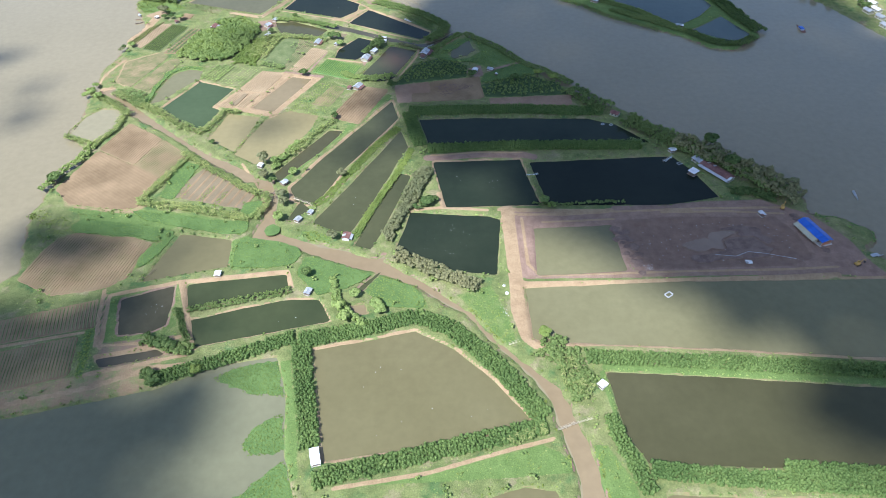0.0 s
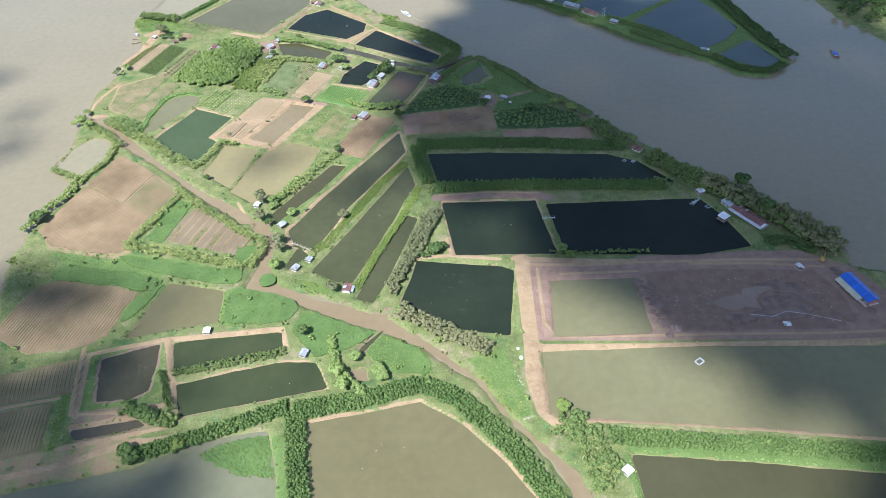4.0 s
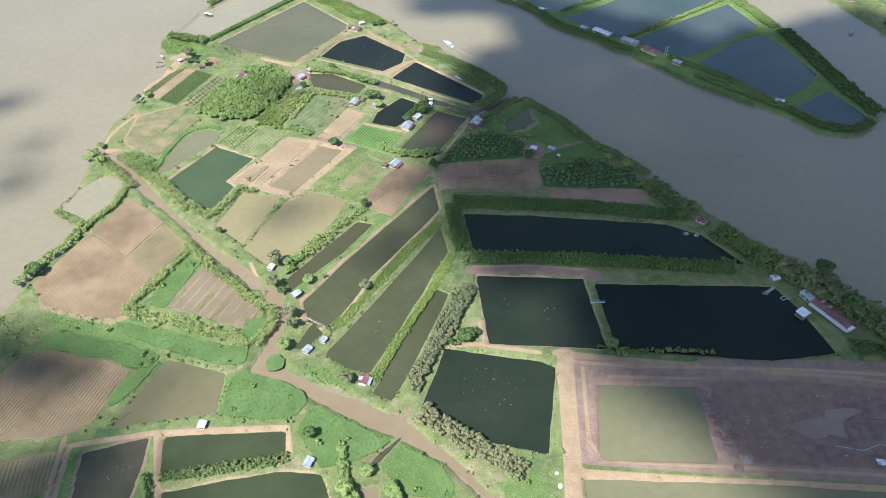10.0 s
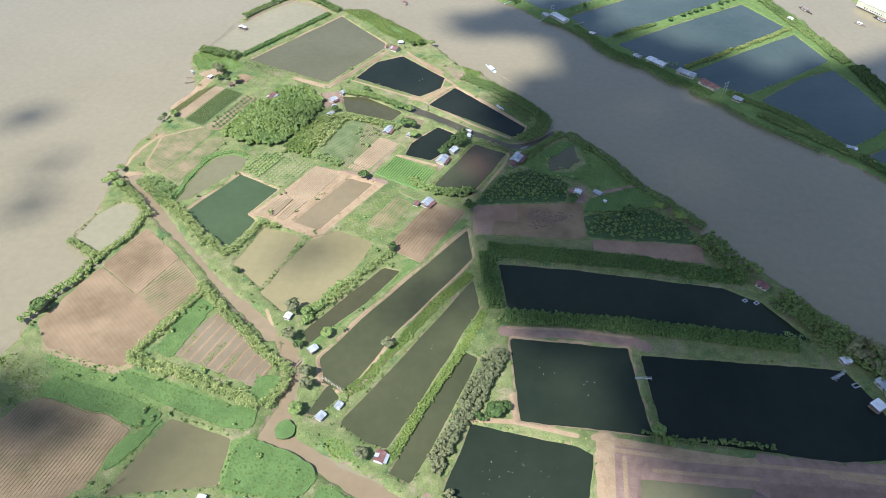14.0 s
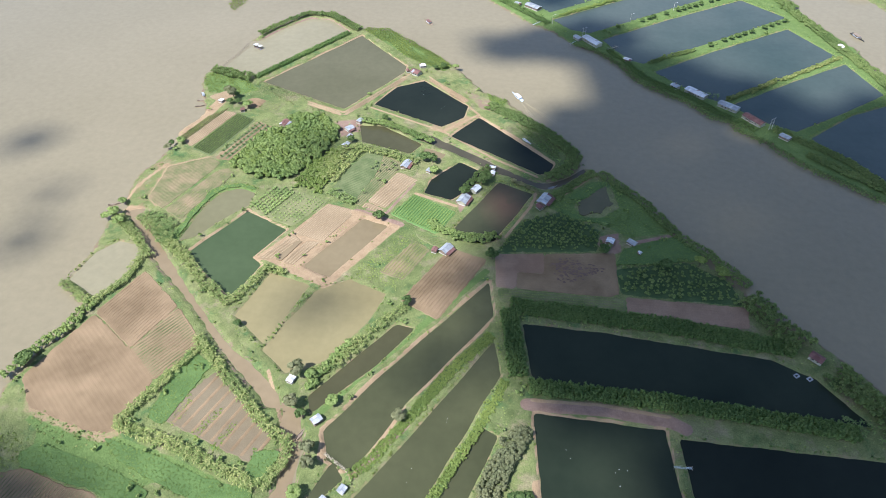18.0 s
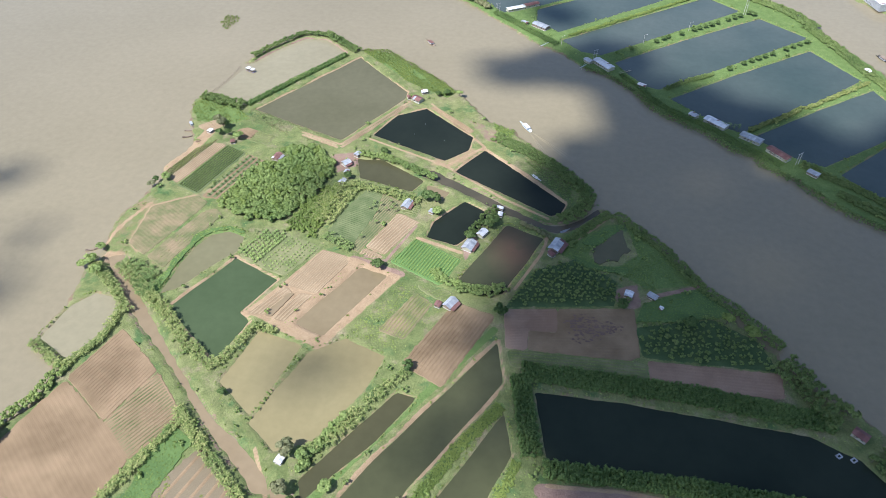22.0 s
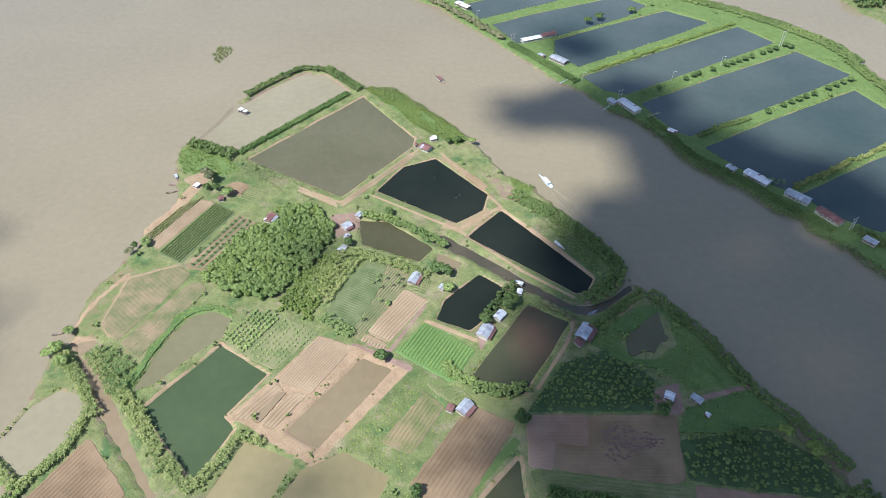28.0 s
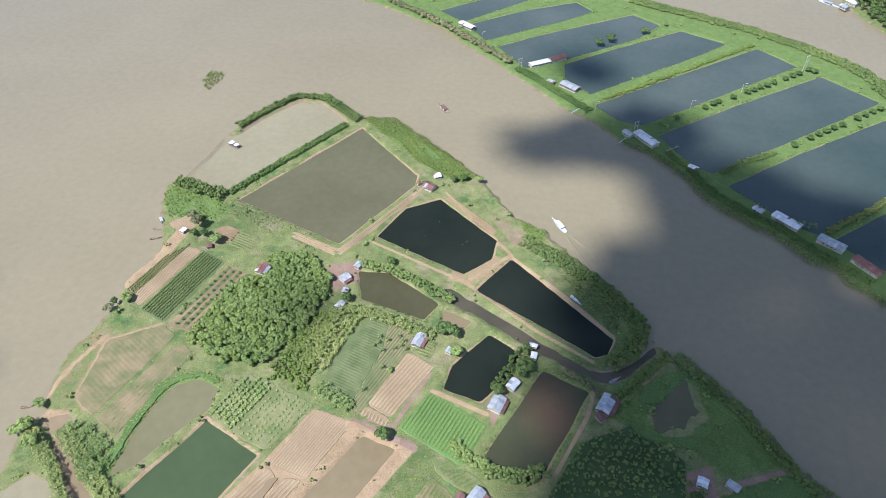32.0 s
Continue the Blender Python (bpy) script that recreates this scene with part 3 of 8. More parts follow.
    V2, F2 = leaf_quads(lc.reshape(-1, 3), ln, size, r)
    F2 = np.concatenate([F2[:, [0, 1, 2]], F2[:, [0, 2, 3]]]) + len(V1)
    return np.concatenate([V1, V2]), np.concatenate([F1, F2])


def trunks(trees, seed=1):
    r = np.random.default_rng(seed)
    T = np.asarray(trees, float)
    N = len(T)
    g = np.arange(5) * 2 * math.pi / 5
    ring = np.stack([np.cos(g), np.sin(g), 0 * g], -1)
    w = 0.05 + T[:, 3:4, None] * 0.045
    low = ring[None] * w + T[:, None, :3]
    top = ring[None] * w * 0.5 + T[:, None, :3]
    top[..., 2] += T[:, None, 4] * 0.55
    top[..., :2] += r.normal(0, 0.15, (N, 1, 2))
    V = np.concatenate([low, top], 1).reshape(-1, 3)
    f = np.array([(k, (k + 1) % 5, 5 + (k + 1) % 5, 5 + k) for k in range(5)])
    return V, (f[None] + 10 * np.arange(N)[:, None, None]).reshape(-1, 4)


def rosettes(plants, fronds=8, seed=1, width=0.36, rise=0.75):
    """Banana or palm plants (x, y, z, reach, stem): vertices and quads."""
    r = np.random.default_rng(seed)
    T = np.asarray(plants, float)
    N = len(T)
    a = r.uniform(0, 6.28, (N, 1)) + np.arange(fronds)[None] * 6.283 / fronds + r.normal(0, 0.25, (N, fronds))
    L = T[:, 3:4] * r.uniform(0.7, 1.15, (N, fronds))
    up = r.uniform(0.35, 1.0, (N, fronds)) * rise
    u = np.array((0.05, 0.4, 0.75, 1.0))
    prof = np.array((0.35, 1.0, 0.85, 0.12)) * width * 0.5
    rad = L[..., None] * (u * (1 - 0.15 * u))
    z = L[..., None] * (up[..., None] * u - 0.75 * u ** 2) + (T[:, 2] + T[:, 4])[:, None, None]
    cx = T[:, 0][:, None, None] + rad * np.cos(a)[..., None]
    cy = T[:, 1][:, None, None] + rad * np.sin(a)[..., None]
    px, py = -np.sin(a)[..., None], np.cos(a)[..., None]
    w = prof * L[..., None] * 0.8
    A = np.stack([cx - px * w, cy - py * w, z], -1)
    B = np.stack([cx + px * w, cy + py * w, z], -1)
    V = np.concatenate([A, B], 2).reshape(-1, 3)
    f = np.array([(k, k + 1, k + 5, k + 4) for k in range(3)])
    F = (f[None] + 8 * np.arange(N * fronds)[:, None, None]).reshape(-1, 4)
    return V, F

# ---- land and water ----
LAND = 1.1                     # height of the fields above the river
PONDS, ISLANDS, ROADS, BARE, PITS, FIELDS, CLEAR = [], [], [], [], [], [], []


def pond(kind, label, P, bank="grass", width=1.5, level=0.4):
    """Note a pond for the ground, and lay its water."""
    level += 0.003 * (len(PONDS) % 15)
    PONDS.append((P, level, bank, width))
    if kind is None:
        return
    Q = worn_outline(P, 4.0, 0.05, len(PONDS))
    c = Q.mean(0)
    d = Q - c
    Q = Q + d / (np.hypot(d[:, 0], d[:, 1])[:, None] + 1e-6) * 1.6
    n = len(Q)
    area = np.sum(Q[:, 0] * np.roll(Q[:, 1], -1) - np.roll(Q[:, 0], -1) * Q[:, 1])
    if area < 0:
        Q = Q[::-1]
    ob = mesh_object("pond_water", [(x, y, level) for x, y in Q], [tuple(range(n))], WATERS[kind])
    bm = bmesh.new()
    bm.from_mesh(ob.data)
    bmesh.ops.triangulate(bm, faces=bm.faces[:])
    bm.to_mesh(ob.data)
    bm.free()
    tagged(ob, label, "pond", "ponds of the island", "structure")


def island(P):
    ISLANDS.append(P)


def road(P, width, kind="tan"):
    ROADS.append((P, width, kind))


def bare(P, kind="tan", soft=2.0, amount=1.0):
    BARE.append((P, kind, soft, amount))


def pit(P, floor):
    """A dry basin dug into the ground."""
    PITS.append((P, floor))


def near(P, X, Y, m):
    P = np.asarray(P)
    return np.where((X > P[:, 0].min() - m) & (X < P[:, 0].max() + m) & (Y > P[:, 1].min() - m) & (Y < P[:, 1].max() + m))


def build_ground(x0, x1, y0, y1, step, name, label, lands):
    xs, ys = np.arange(x0, x1 + 0.1, step), np.arange(y0, y1 + 0.1, step)
    X, Y = np.meshgrid(xs, ys)
    r = np.random.default_rng(3)
    wob = sum(a * np.sin(X * fx + Y * fy + ph) for a, fx, fy, ph in ((0.8, .21, .13, 1), (0.6, -.33, .41, 2), (0.5, .71, -.52, 0), (0.4, .93, 1.1, 3)))
    H = np.full(X.shape, -2.0)
    for P in lands:
        i = near(P, X, Y, 12)
        if len(i[0]):
            sd = signed(P, X[i], Y[i]) + wob[i] * 0.8
            H[i] = np.maximum(H[i], np.clip(sd * 0.45, -2.0, LAND))
    shore = (H < LAND * 0.75) & (H > -1.0)
    H += np.where(H > 0.8, 0.02 * wob + r.normal(0, 0.035, X.shape), 0)
    C = np.zeros((*X.shape, 4))
    C[..., 2][shore] = 0.58
    for P, width, kind in ROADS:
        i = near(P, X, Y, width + 4)
        if len(i[0]):
            d = line_distance(P, X[i], Y[i])
            ch = {"tan": 0, "red": 1, "lush": 3}[kind]
            C[(*i, ch)] = np.maximum(C[(*i, ch)], np.clip((max(width, 1.5) * 0.5 + 1.0 - d) / 1.7, 0, 1))
            if kind != "lush":
                H[i] += np.where(d < width * 0.5 + 1, 0.10 + 0.05 * width, 0)
    for P, floor in PITS:
        i = near(P, X, Y, 9)
        if len(i[0]):
            sd = signed(P, X[i], Y[i]) + wob[i] * 0.5
            H[i] = np.minimum(H[i], np.maximum(LAND - sd * 0.3, floor + 0.08 * wob[i] + r.normal(0, 0.07, sd.shape)))
    for P, kind, soft, amount in BARE:
        i = near(P, X, Y, 6)
        if len(i[0]):
            sd = signed(P, X[i], Y[i])
            ch = {"tan": 0, "red": 1, "mud": 2, "lush": 3}[kind]
            C[(*i, ch)] = np.maximum(C[(*i, ch)], np.clip(0.5 + sd / (2 * soft), 0, amount))
    for P, level, bank, width in PONDS:
        i = near(P, X, Y, 9)
        if len(i[0]):
            sd = signed(P, X[i], Y[i]) + wob[i] * (0.15 if bank != "canal" else 0.4)
            slope = 0.65 if bank != "canal" else 0.55
            H[i] = np.minimum(H[i], np.maximum(level - sd * slope, -1.6))
            ring = np.clip(1.0 - np.abs(sd + width * 0.5) / (width * 0.5 + 1.0), 0, 1) * np.clip(0.85 + 0.16 * wob[i], 0.5, 1.1)
            ring[sd > 0.8] = 0
            if bank in ("tan", "red"):
                ch = 0 if bank == "tan" else 1
                C[(*i, ch)] = np.maximum(C[(*i, ch)], np.clip(ring * 1.15, 0, 1))
            elif bank == "canal":
                C[(*i, 1)] = np.maximum(C[(*i, 1)], np.clip(ring * 0.8, 0, 0.75))
            else:
                C[(*i, 0)] = np.maximum(C[(*i, 0)], np.clip(1.0 - np.abs(sd + 0.3) / 1.3, 0, 0.54))
    ny, nx = X.shape
    V = np.stack([X, Y, H], -1).reshape(-1, 3)
    k = np.arange(ny * nx).reshape(ny, nx)
    F = np.stack([k[:-1, :-1], k[:-1, 1:], k[1:, 1:], k[1:, :-1]], -1).reshape(-1, 4)
    keep = (V[F, 2].max(1) > -1.9)
    ob = mesh_object(name, V, F[keep], GROUND)
    at = ob.data.color_attributes.new("cover", "FLOAT_COLOR", "POINT")
    at.data.foreach_set("color", C.astype(np.float32).ravel())
    ob.data.polygons.foreach_set("use_smooth", np.ones(len(ob.data.polygons), bool))
    tagged(ob, label, "ground", kind="structure")
    return ob


# ---- fields and planting ----
def heading(P, edge):
    a, b = P[edge % len(P)], P[(edge + 1) % len(P)]
    return math.atan2(b[1] - a[1], b[0] - a[0])


def field(label, P, soil, gap=0.0, edge=0, ridge=0.22, crop=None, plant=0.8, seed=1, skip=0.0, tall=0.5, wide=0.36, fat=0.58, top=None):
    """A cultivated plot: soil, ridges along one edge, and its crop in rows."""
    r = np.random.default_rng(seed)
    FIELDS.append(P)
    ob = thing("field", 0, 0, 0, 0, label, "field", "fields of the island")
    slab("soil", worn_outline(P, 1.4, 0.3, seed), LAND - 0.3, LAND + 0.16, SOIL.get(soil) or WATERS[soil], ob, "", 0.8)
    if not gap:
        return ob
    ang = heading(P, edge)
    lines = rows_in(P, gap, ang)
    V, F = [], []
    side = np.array((-math.sin(ang), math.cos(ang)))
    for a, b in lines:
        n = max(2, int(np.hypot(*(b - a)) / 5))
        base = len(V)
        for k in range(n + 1):
            p = a + (b - a) * k / n + side * r.normal(0, 0.025)
            hgt = ridge * r.uniform(0.95, 1.05) * (0.2 if k in (0, n) else 1)
            for o, z in ((-gap * wide, 0.0), (-gap * wide * 0.4, hgt), (gap * wide * 0.4, hgt * 0.95), (gap * wide, 0.0)):
                V.append((*(p + side * o), LAND + 0.155 + z))
            if k:
                q = base + 4 * k
                F += [(q - 4 + j, q + j, q + j + 1, q - 3 + j) for j in range(3)]
    if ridge > 0:
        tagged(mesh_object("ridges", V, F, SOIL[top] if top else SOIL.get(soil) or SOIL["tan"], ob), kind="stuff")
    if crop:
        pts = []
        for row, (a, b) in enumerate(lines):
            n = int(np.hypot(*(b - a)) / plant)
            for k in range(n + 1):
                if r.random() < skip:
                    continue
                p = a + (b - a) * (k + 0.5) / (n + 1) + r.normal(0, plant * 0.045, 2)
                if crop in ("orchard", "palm"):
                    way = (b - a) / np.hypot(*(b - a))
                    p = a + way * ((-float(a @ way)) % plant + (k + 0.5 * (row % 2)) * plant) + r.normal(0, plant * 0.03, 2)
                    if (p - b) @ way > 0:
                        continue
                pts.append((*p, LAND + 0.2 + ridge * 0.7, plant * fat * r.uniform(0.8, 1.2), tall * r.uniform(0.7, 1.2)))
        pts = np.array(pts)
        if crop in ("bush", "hedge", "orchard"):
            V, F = crowns(pts, 6 if crop == "orchard" else 3, 9 if crop == "orchard" else 5, 0.55, seed, 0.85, crop != "orchard")
            m = LEAF[{"bush": "crop", "hedge": "row", "orchard": "row"}[crop]]
        elif crop == "palm":
            pts[:, 4] *= 0.3
            V, F = rosettes(pts, 10, seed, 0.5, 1.2)
            m = LEAF["wood"]
        else:
            pts[:, 4] *= 0.1
            V, F = rosettes(pts, 5, seed, 0.6, 1.3)
            m = LEAF[crop]
        tagged(mesh_object("crop", V, F, m, ob), kind="stuff")
    return ob


def tree_row(label, P, width, height, leaf="row", spacing=2.2, lanes=1, seed=1, radius=None, name="tree_row", trunk=True, lumps=8, leaves=15, cone=False):
    """A planted row of small trees, crowns touching."""
    r = np.random.default_rng(seed)
    T = []
    radius = radius or width / lanes * 0.62
    for x, y, a in along(P, spacing):
        for k in range(lanes):
            o = ((k + 0.5) / lanes - 0.5) * width + r.normal(0, 0.12 * width / lanes)
            s = r.uniform(0.86, 1.12) if lanes < 4 or cone else r.uniform(0.6, 1.35)
            T.append((x - math.sin(a) * o + r.normal(0, 0.25), y + math.cos(a) * o + r.normal(0, 0.25), LAND - 0.1, radius * s, height * s * r.uniform(0.85, 1.1)))
    T = [t for t in T if all(math.hypot(t[0] - x, t[1] - y) > q for x, y, q in CLEAR)]
    ob = thing(name, 0, 0, 0, 0, label, "tree row" if name == "tree_row" else name.replace("_", " "), "", "stuff")
    tagged(mesh_object("foliage", *crowns(T, lumps, leaves, 0.62 if cone else 0.72, seed, 0.85, height < 3.3, cone), LEAF[leaf], ob), kind="stuff")
    if trunk:
        tagged(mesh_object("trunks", *trunks(T, seed), BARK, ob), kind="stuff")
    return ob


def banana_row(label, P, width=3.0, spacing=1.5, lanes=2, reach=1.7, stem=1.9, seed=1, leaf="banana", name="banana_row"):
    r = np.random.default_rng(seed)
    T = []
    lanes += 1
    for x, y, a in along(P, spacing * 0.85):
        for k in range(lanes):
            if r.random() < 0.12:
                continue
            o = ((k + 0.5) / lanes - 0.5) * width
            T.append((x - math.sin(a) * o + r.normal(0, 0.35), y + math.cos(a) * o + r.normal(0, 0.35), LAND - 0.1, reach * r.uniform(0.7, 1.15), stem * r.uniform(0.6, 1.2)))
    ob = thing(name, 0, 0, 0, 0, label, "banana plants", "", "stuff")
    tagged(mesh_object("fronds", *rosettes(T, 9, seed, 0.30, 0.95), LEAF[leaf], ob), kind="stuff")
    st = np.array(T)
    st[:, 3] = 1.2
    st[:, 4] = st[:, 4] * 1.8
    tagged(mesh_object("stems", *trunks(st, seed), LEAF["crop"], ob), kind="stuff")
    return ob


def scatter(P, spacing, seed, jitter=0.35, keep=1.0, rough=1.3):
    r = np.random.default_rng(seed)
    P = np.asarray(P, float)
    gx, gy = np.meshgrid(np.arange(P[:, 0].min(), P[:, 0].max(), spacing), np.arange(P[:, 1].min(), P[:, 1].max(), spacing * 0.87))
    gx[1::2] += spacing * 0.5
    gx = gx + r.normal(0, jitter * spacing * 0.5, gx.shape)
    gy = gy + r.normal(0, jitter * spacing * 0.5, gy.shape)
    wave = 0.5 * np.sin(gx * 0.5) + 0.5 * np.sin(gy * 0.63 + 1) + 0.4 * np.sin((gx + gy) * 1.1)
    ok = (signed(P, gx, gy) > wave * rough) & (r.random(gx.shape) < keep)
    return np.stack([gx[ok], gy[ok]], -1)


def wood(label, P, spacing, radius, height, leaf, seed, name="wood", lumps=10, leaves=20, category="wood", keep=1.0):
    r = np.random.default_rng(seed)
    q = scatter(P, spacing, seed, keep=keep)
    for x, y, gap in CLEAR:
        q = q[np.hypot(q[:, 0] - x, q[:, 1] - y) > gap]
    n = len(q)
    T = np.column_stack([q, np.full(n, LAND - 0.1), radius * r.uniform(0.7, 1.2, n), height * r.uniform(0.75, 1.2, n)])
    ob = thing(name, 0, 0, 0, 0, label, category, "", "stuff")
    tagged(mesh_object("foliage", *crowns(T, lumps, leaves, 0.75, seed, 0.85, height < 4), LEAF[leaf], ob), kind="stuff")
    if height > 2.5:
        tagged(mesh_object("trunks", *trunks(T, seed), BARK, ob), kind="stuff")
    return ob


def weeds(label, P, seed, leaf="weed", spacing=0.9, radius=0.75, height=0.16, base=1.0, name="water_hyacinth", keep=0.95, mat=True, carpet=False):
    """A mat of low marsh plants."""
    r = np.random.default_rng(seed)
    if carpet:
        base, height, spacing, keep = LAND + 0.2, 0.14, 0.95, 0.9
    q = scatter(P, spacing, seed, keep=keep, rough=0.5)
    n = len(q)
    if base > 0.5:
        dry = np.ones(n, bool)
        for O, *_ in PONDS:
            k = near(O, q[:, 0], q[:, 1], 2)[0]
            dry[k] &= signed(O, q[k, 0], q[k, 1]) < -0.9
        q = q[dry]
        n = len(q)
    if base > 0.5 and n > 60 and not carpet:
        hole = np.sin(q[:, 0] * 0.23 + seed) + np.sin(q[:, 1] * 0.19 + 2 * seed) + np.sin((q[:, 0] + q[:, 1]) * 0.41)
        q = q[hole + r.normal(0, 0.4, n) < 1.5]
        n = len(q)
    T = np.column_stack([q, np.full(n, base), radius * r.uniform(0.7, 1.3, n), height * r.uniform(0.6, 1.4, n)])
    T[:, 2] -= T[:, 4] * (0.35 if base > 0.5 else 0.0)
    V, F = crowns(T, 1, 7, 1.15, seed, 0.45, True, lay=1.5 if height < 0.6 else 0.5)
    if (base > 0.5 or not mat) and not carpet:
        return tagged(mesh_object(name, V, F, LEAF[leaf]), label, "marsh plants", "", "stuff")
    ob = thing(name, 0, 0, 0, 0, label, "marsh plants", "", "stuff")
    tagged(mesh_object("leaves", V, F, LEAF[leaf], ob), kind="stuff")
    slab("root_mat", worn_outline(P, 2.0, 0.4 if carpet else 0.9, seed), base - 0.3, base + 0.13, SOIL["mat"], ob)
    return ob


def make_tree(leaf, seed, r=2.6, h=6.5, lumps=13, leaves=26):
    """A single tree with trunk, limbs and crown, to be copied."""
    g = np.random.default_rng(seed)
    ob = thing("tree", 0, 0, -500, 0, "", "tree")
    tip = h * 0.5
    segs = [((0, 0, 0), (g.normal(0, .1), g.normal(0, .1), tip), 0.05 * r + 0.05)]
    for k in range(4):
        a = k * 1.57 + g.normal(0, 0.3)
        segs.append(((0, 0, tip * g.uniform(0.5, 0.9)), (r * 0.55 * math.cos(a), r * 0.55 * math.sin(a), h * g.uniform(0.6, 0.8)), 0.028 * r + 0.02))
    V, F = [], []
    for a, c, rad in segs:
        a, c = Vector(a), Vector(c)
        q = (c - a).to_track_quat("Z", "Y")
        s = len(V)
        for p, rr in ((a, rad), (c, rad * 0.45)):
            for k in range(6):
                t = k * math.pi / 3
                V.append(p + q @ Vector((rr * math.cos(t), rr * math.sin(t), 0)))
        F += [(s + k, s + (k + 1) % 6, s + 6 + (k + 1) % 6, s + 6 + k) for k in range(6)]
    mesh_object("trunk", V, F, BARK, ob)
    mesh_object("crown", *crowns([(0, 0, h * 0.28, r, h * 0.75)], lumps, leaves, 0.75, seed), LEAF[leaf], ob)
    return ob


def palm(x, y, h, reach, label, seed):
    """A young palm: thin ringed stem and a head of arching fronds."""
    ob = thing("palm", x, y, LAND + 0.1, 0, label, "palm", "young palms")
    beam("stem", (0, 0, 0), (0.12, 0.08, h), 0.13, BARK, ob, 6, 0.7)
    mesh_object("fronds", *rosettes([(0.12, 0.08, 0, reach, h)], 13, seed, 0.22, 1.0), LEAF["row"], ob)
    return ob


TREES = {}


def tree(x, y, leaf="tree", r=2.6, h=6.5, label="", seed=0):
    """Plant one standing tree."""
    k = (leaf, seed % 3)
    if k not in TREES:
        TREES[k] = make_tree(leaf, 11 + seed % 3)
    s, v = r / 2.6, h / 6.5
    ob = copy_thing(TREES[k], pose(x, y, LAND - 0.1, 0, 0, (x * 37 + y * 91) % 360) @ Matrix.Diagonal((s, s, v, 1)))
    return tagged(ob, label or "leafy green tree standing among the fields", "tree", "standing trees")


def drop_tree_patterns():
    for ob in TREES.values():
        for o in (*ob.children, ob):
            bpy.data.objects.remove(o)


# ---- buildings and boats ----
def roof_panel(name, w, l, rise, side, material, parent, z, over=0.35):
    """One pitch of a tin roof: boarding, and lapped corrugated sheets on it; side is +1 or -1 across x."""
    half, low = w / 2 + over, z - over * rise / (w / 2)
    a, b = -l / 2 - over, l / 2 + over
    V = [(0, a + 0.1, z + rise - 0.1), (side * (half - 0.1), a + 0.1, low - 0.08), (side * (half - 0.1), b - 0.1, low - 0.08), (0, b - 0.1, z + rise - 0.1)]
    V += [(x, y, c - 0.05) for x, y, c in V]
    pitch = mesh_object(name, V, [(0, 1, 2, 3), (7, 6, 5, 4), (0, 4, 5, 1), (1, 5, 6, 2), (2, 6, 7, 3), (3, 7, 4, 0)], PLANK, parent)
    r = np.random.default_rng(int(abs(w * 1000 + l * 770 + side * 5 + rise * 99)))
    n = max(3, int(l / 1.15))
    step = (b - a) / n
    for k in range(n):
        lift, drop = r.uniform(0.0, 0.05), r.uniform(-0.06, 0.12)
        V, F = [], []
        for q in range(7):
            y = a + step * (k - 0.04 + 1.08 * q / 6)
            up = lift + (0.05 if q % 2 else 0.0)
            V += [(0, y, z + rise + up), (side * (half + drop), y, low - drop * rise / (w / 2) + up)]
            if q:
                e = 2 * q
                F.append((e - 2, e - 1, e + 1, e) if side > 0 else (e - 2, e, e + 1, e - 1))
        m = material
        if material is not BLUE and r.random() < 0.07:
            m = (TIN, RUST, WHITE)[int(r.integers(3))]
        mesh_object("roof_sheet", V, F, m, pitch)
    return pitch


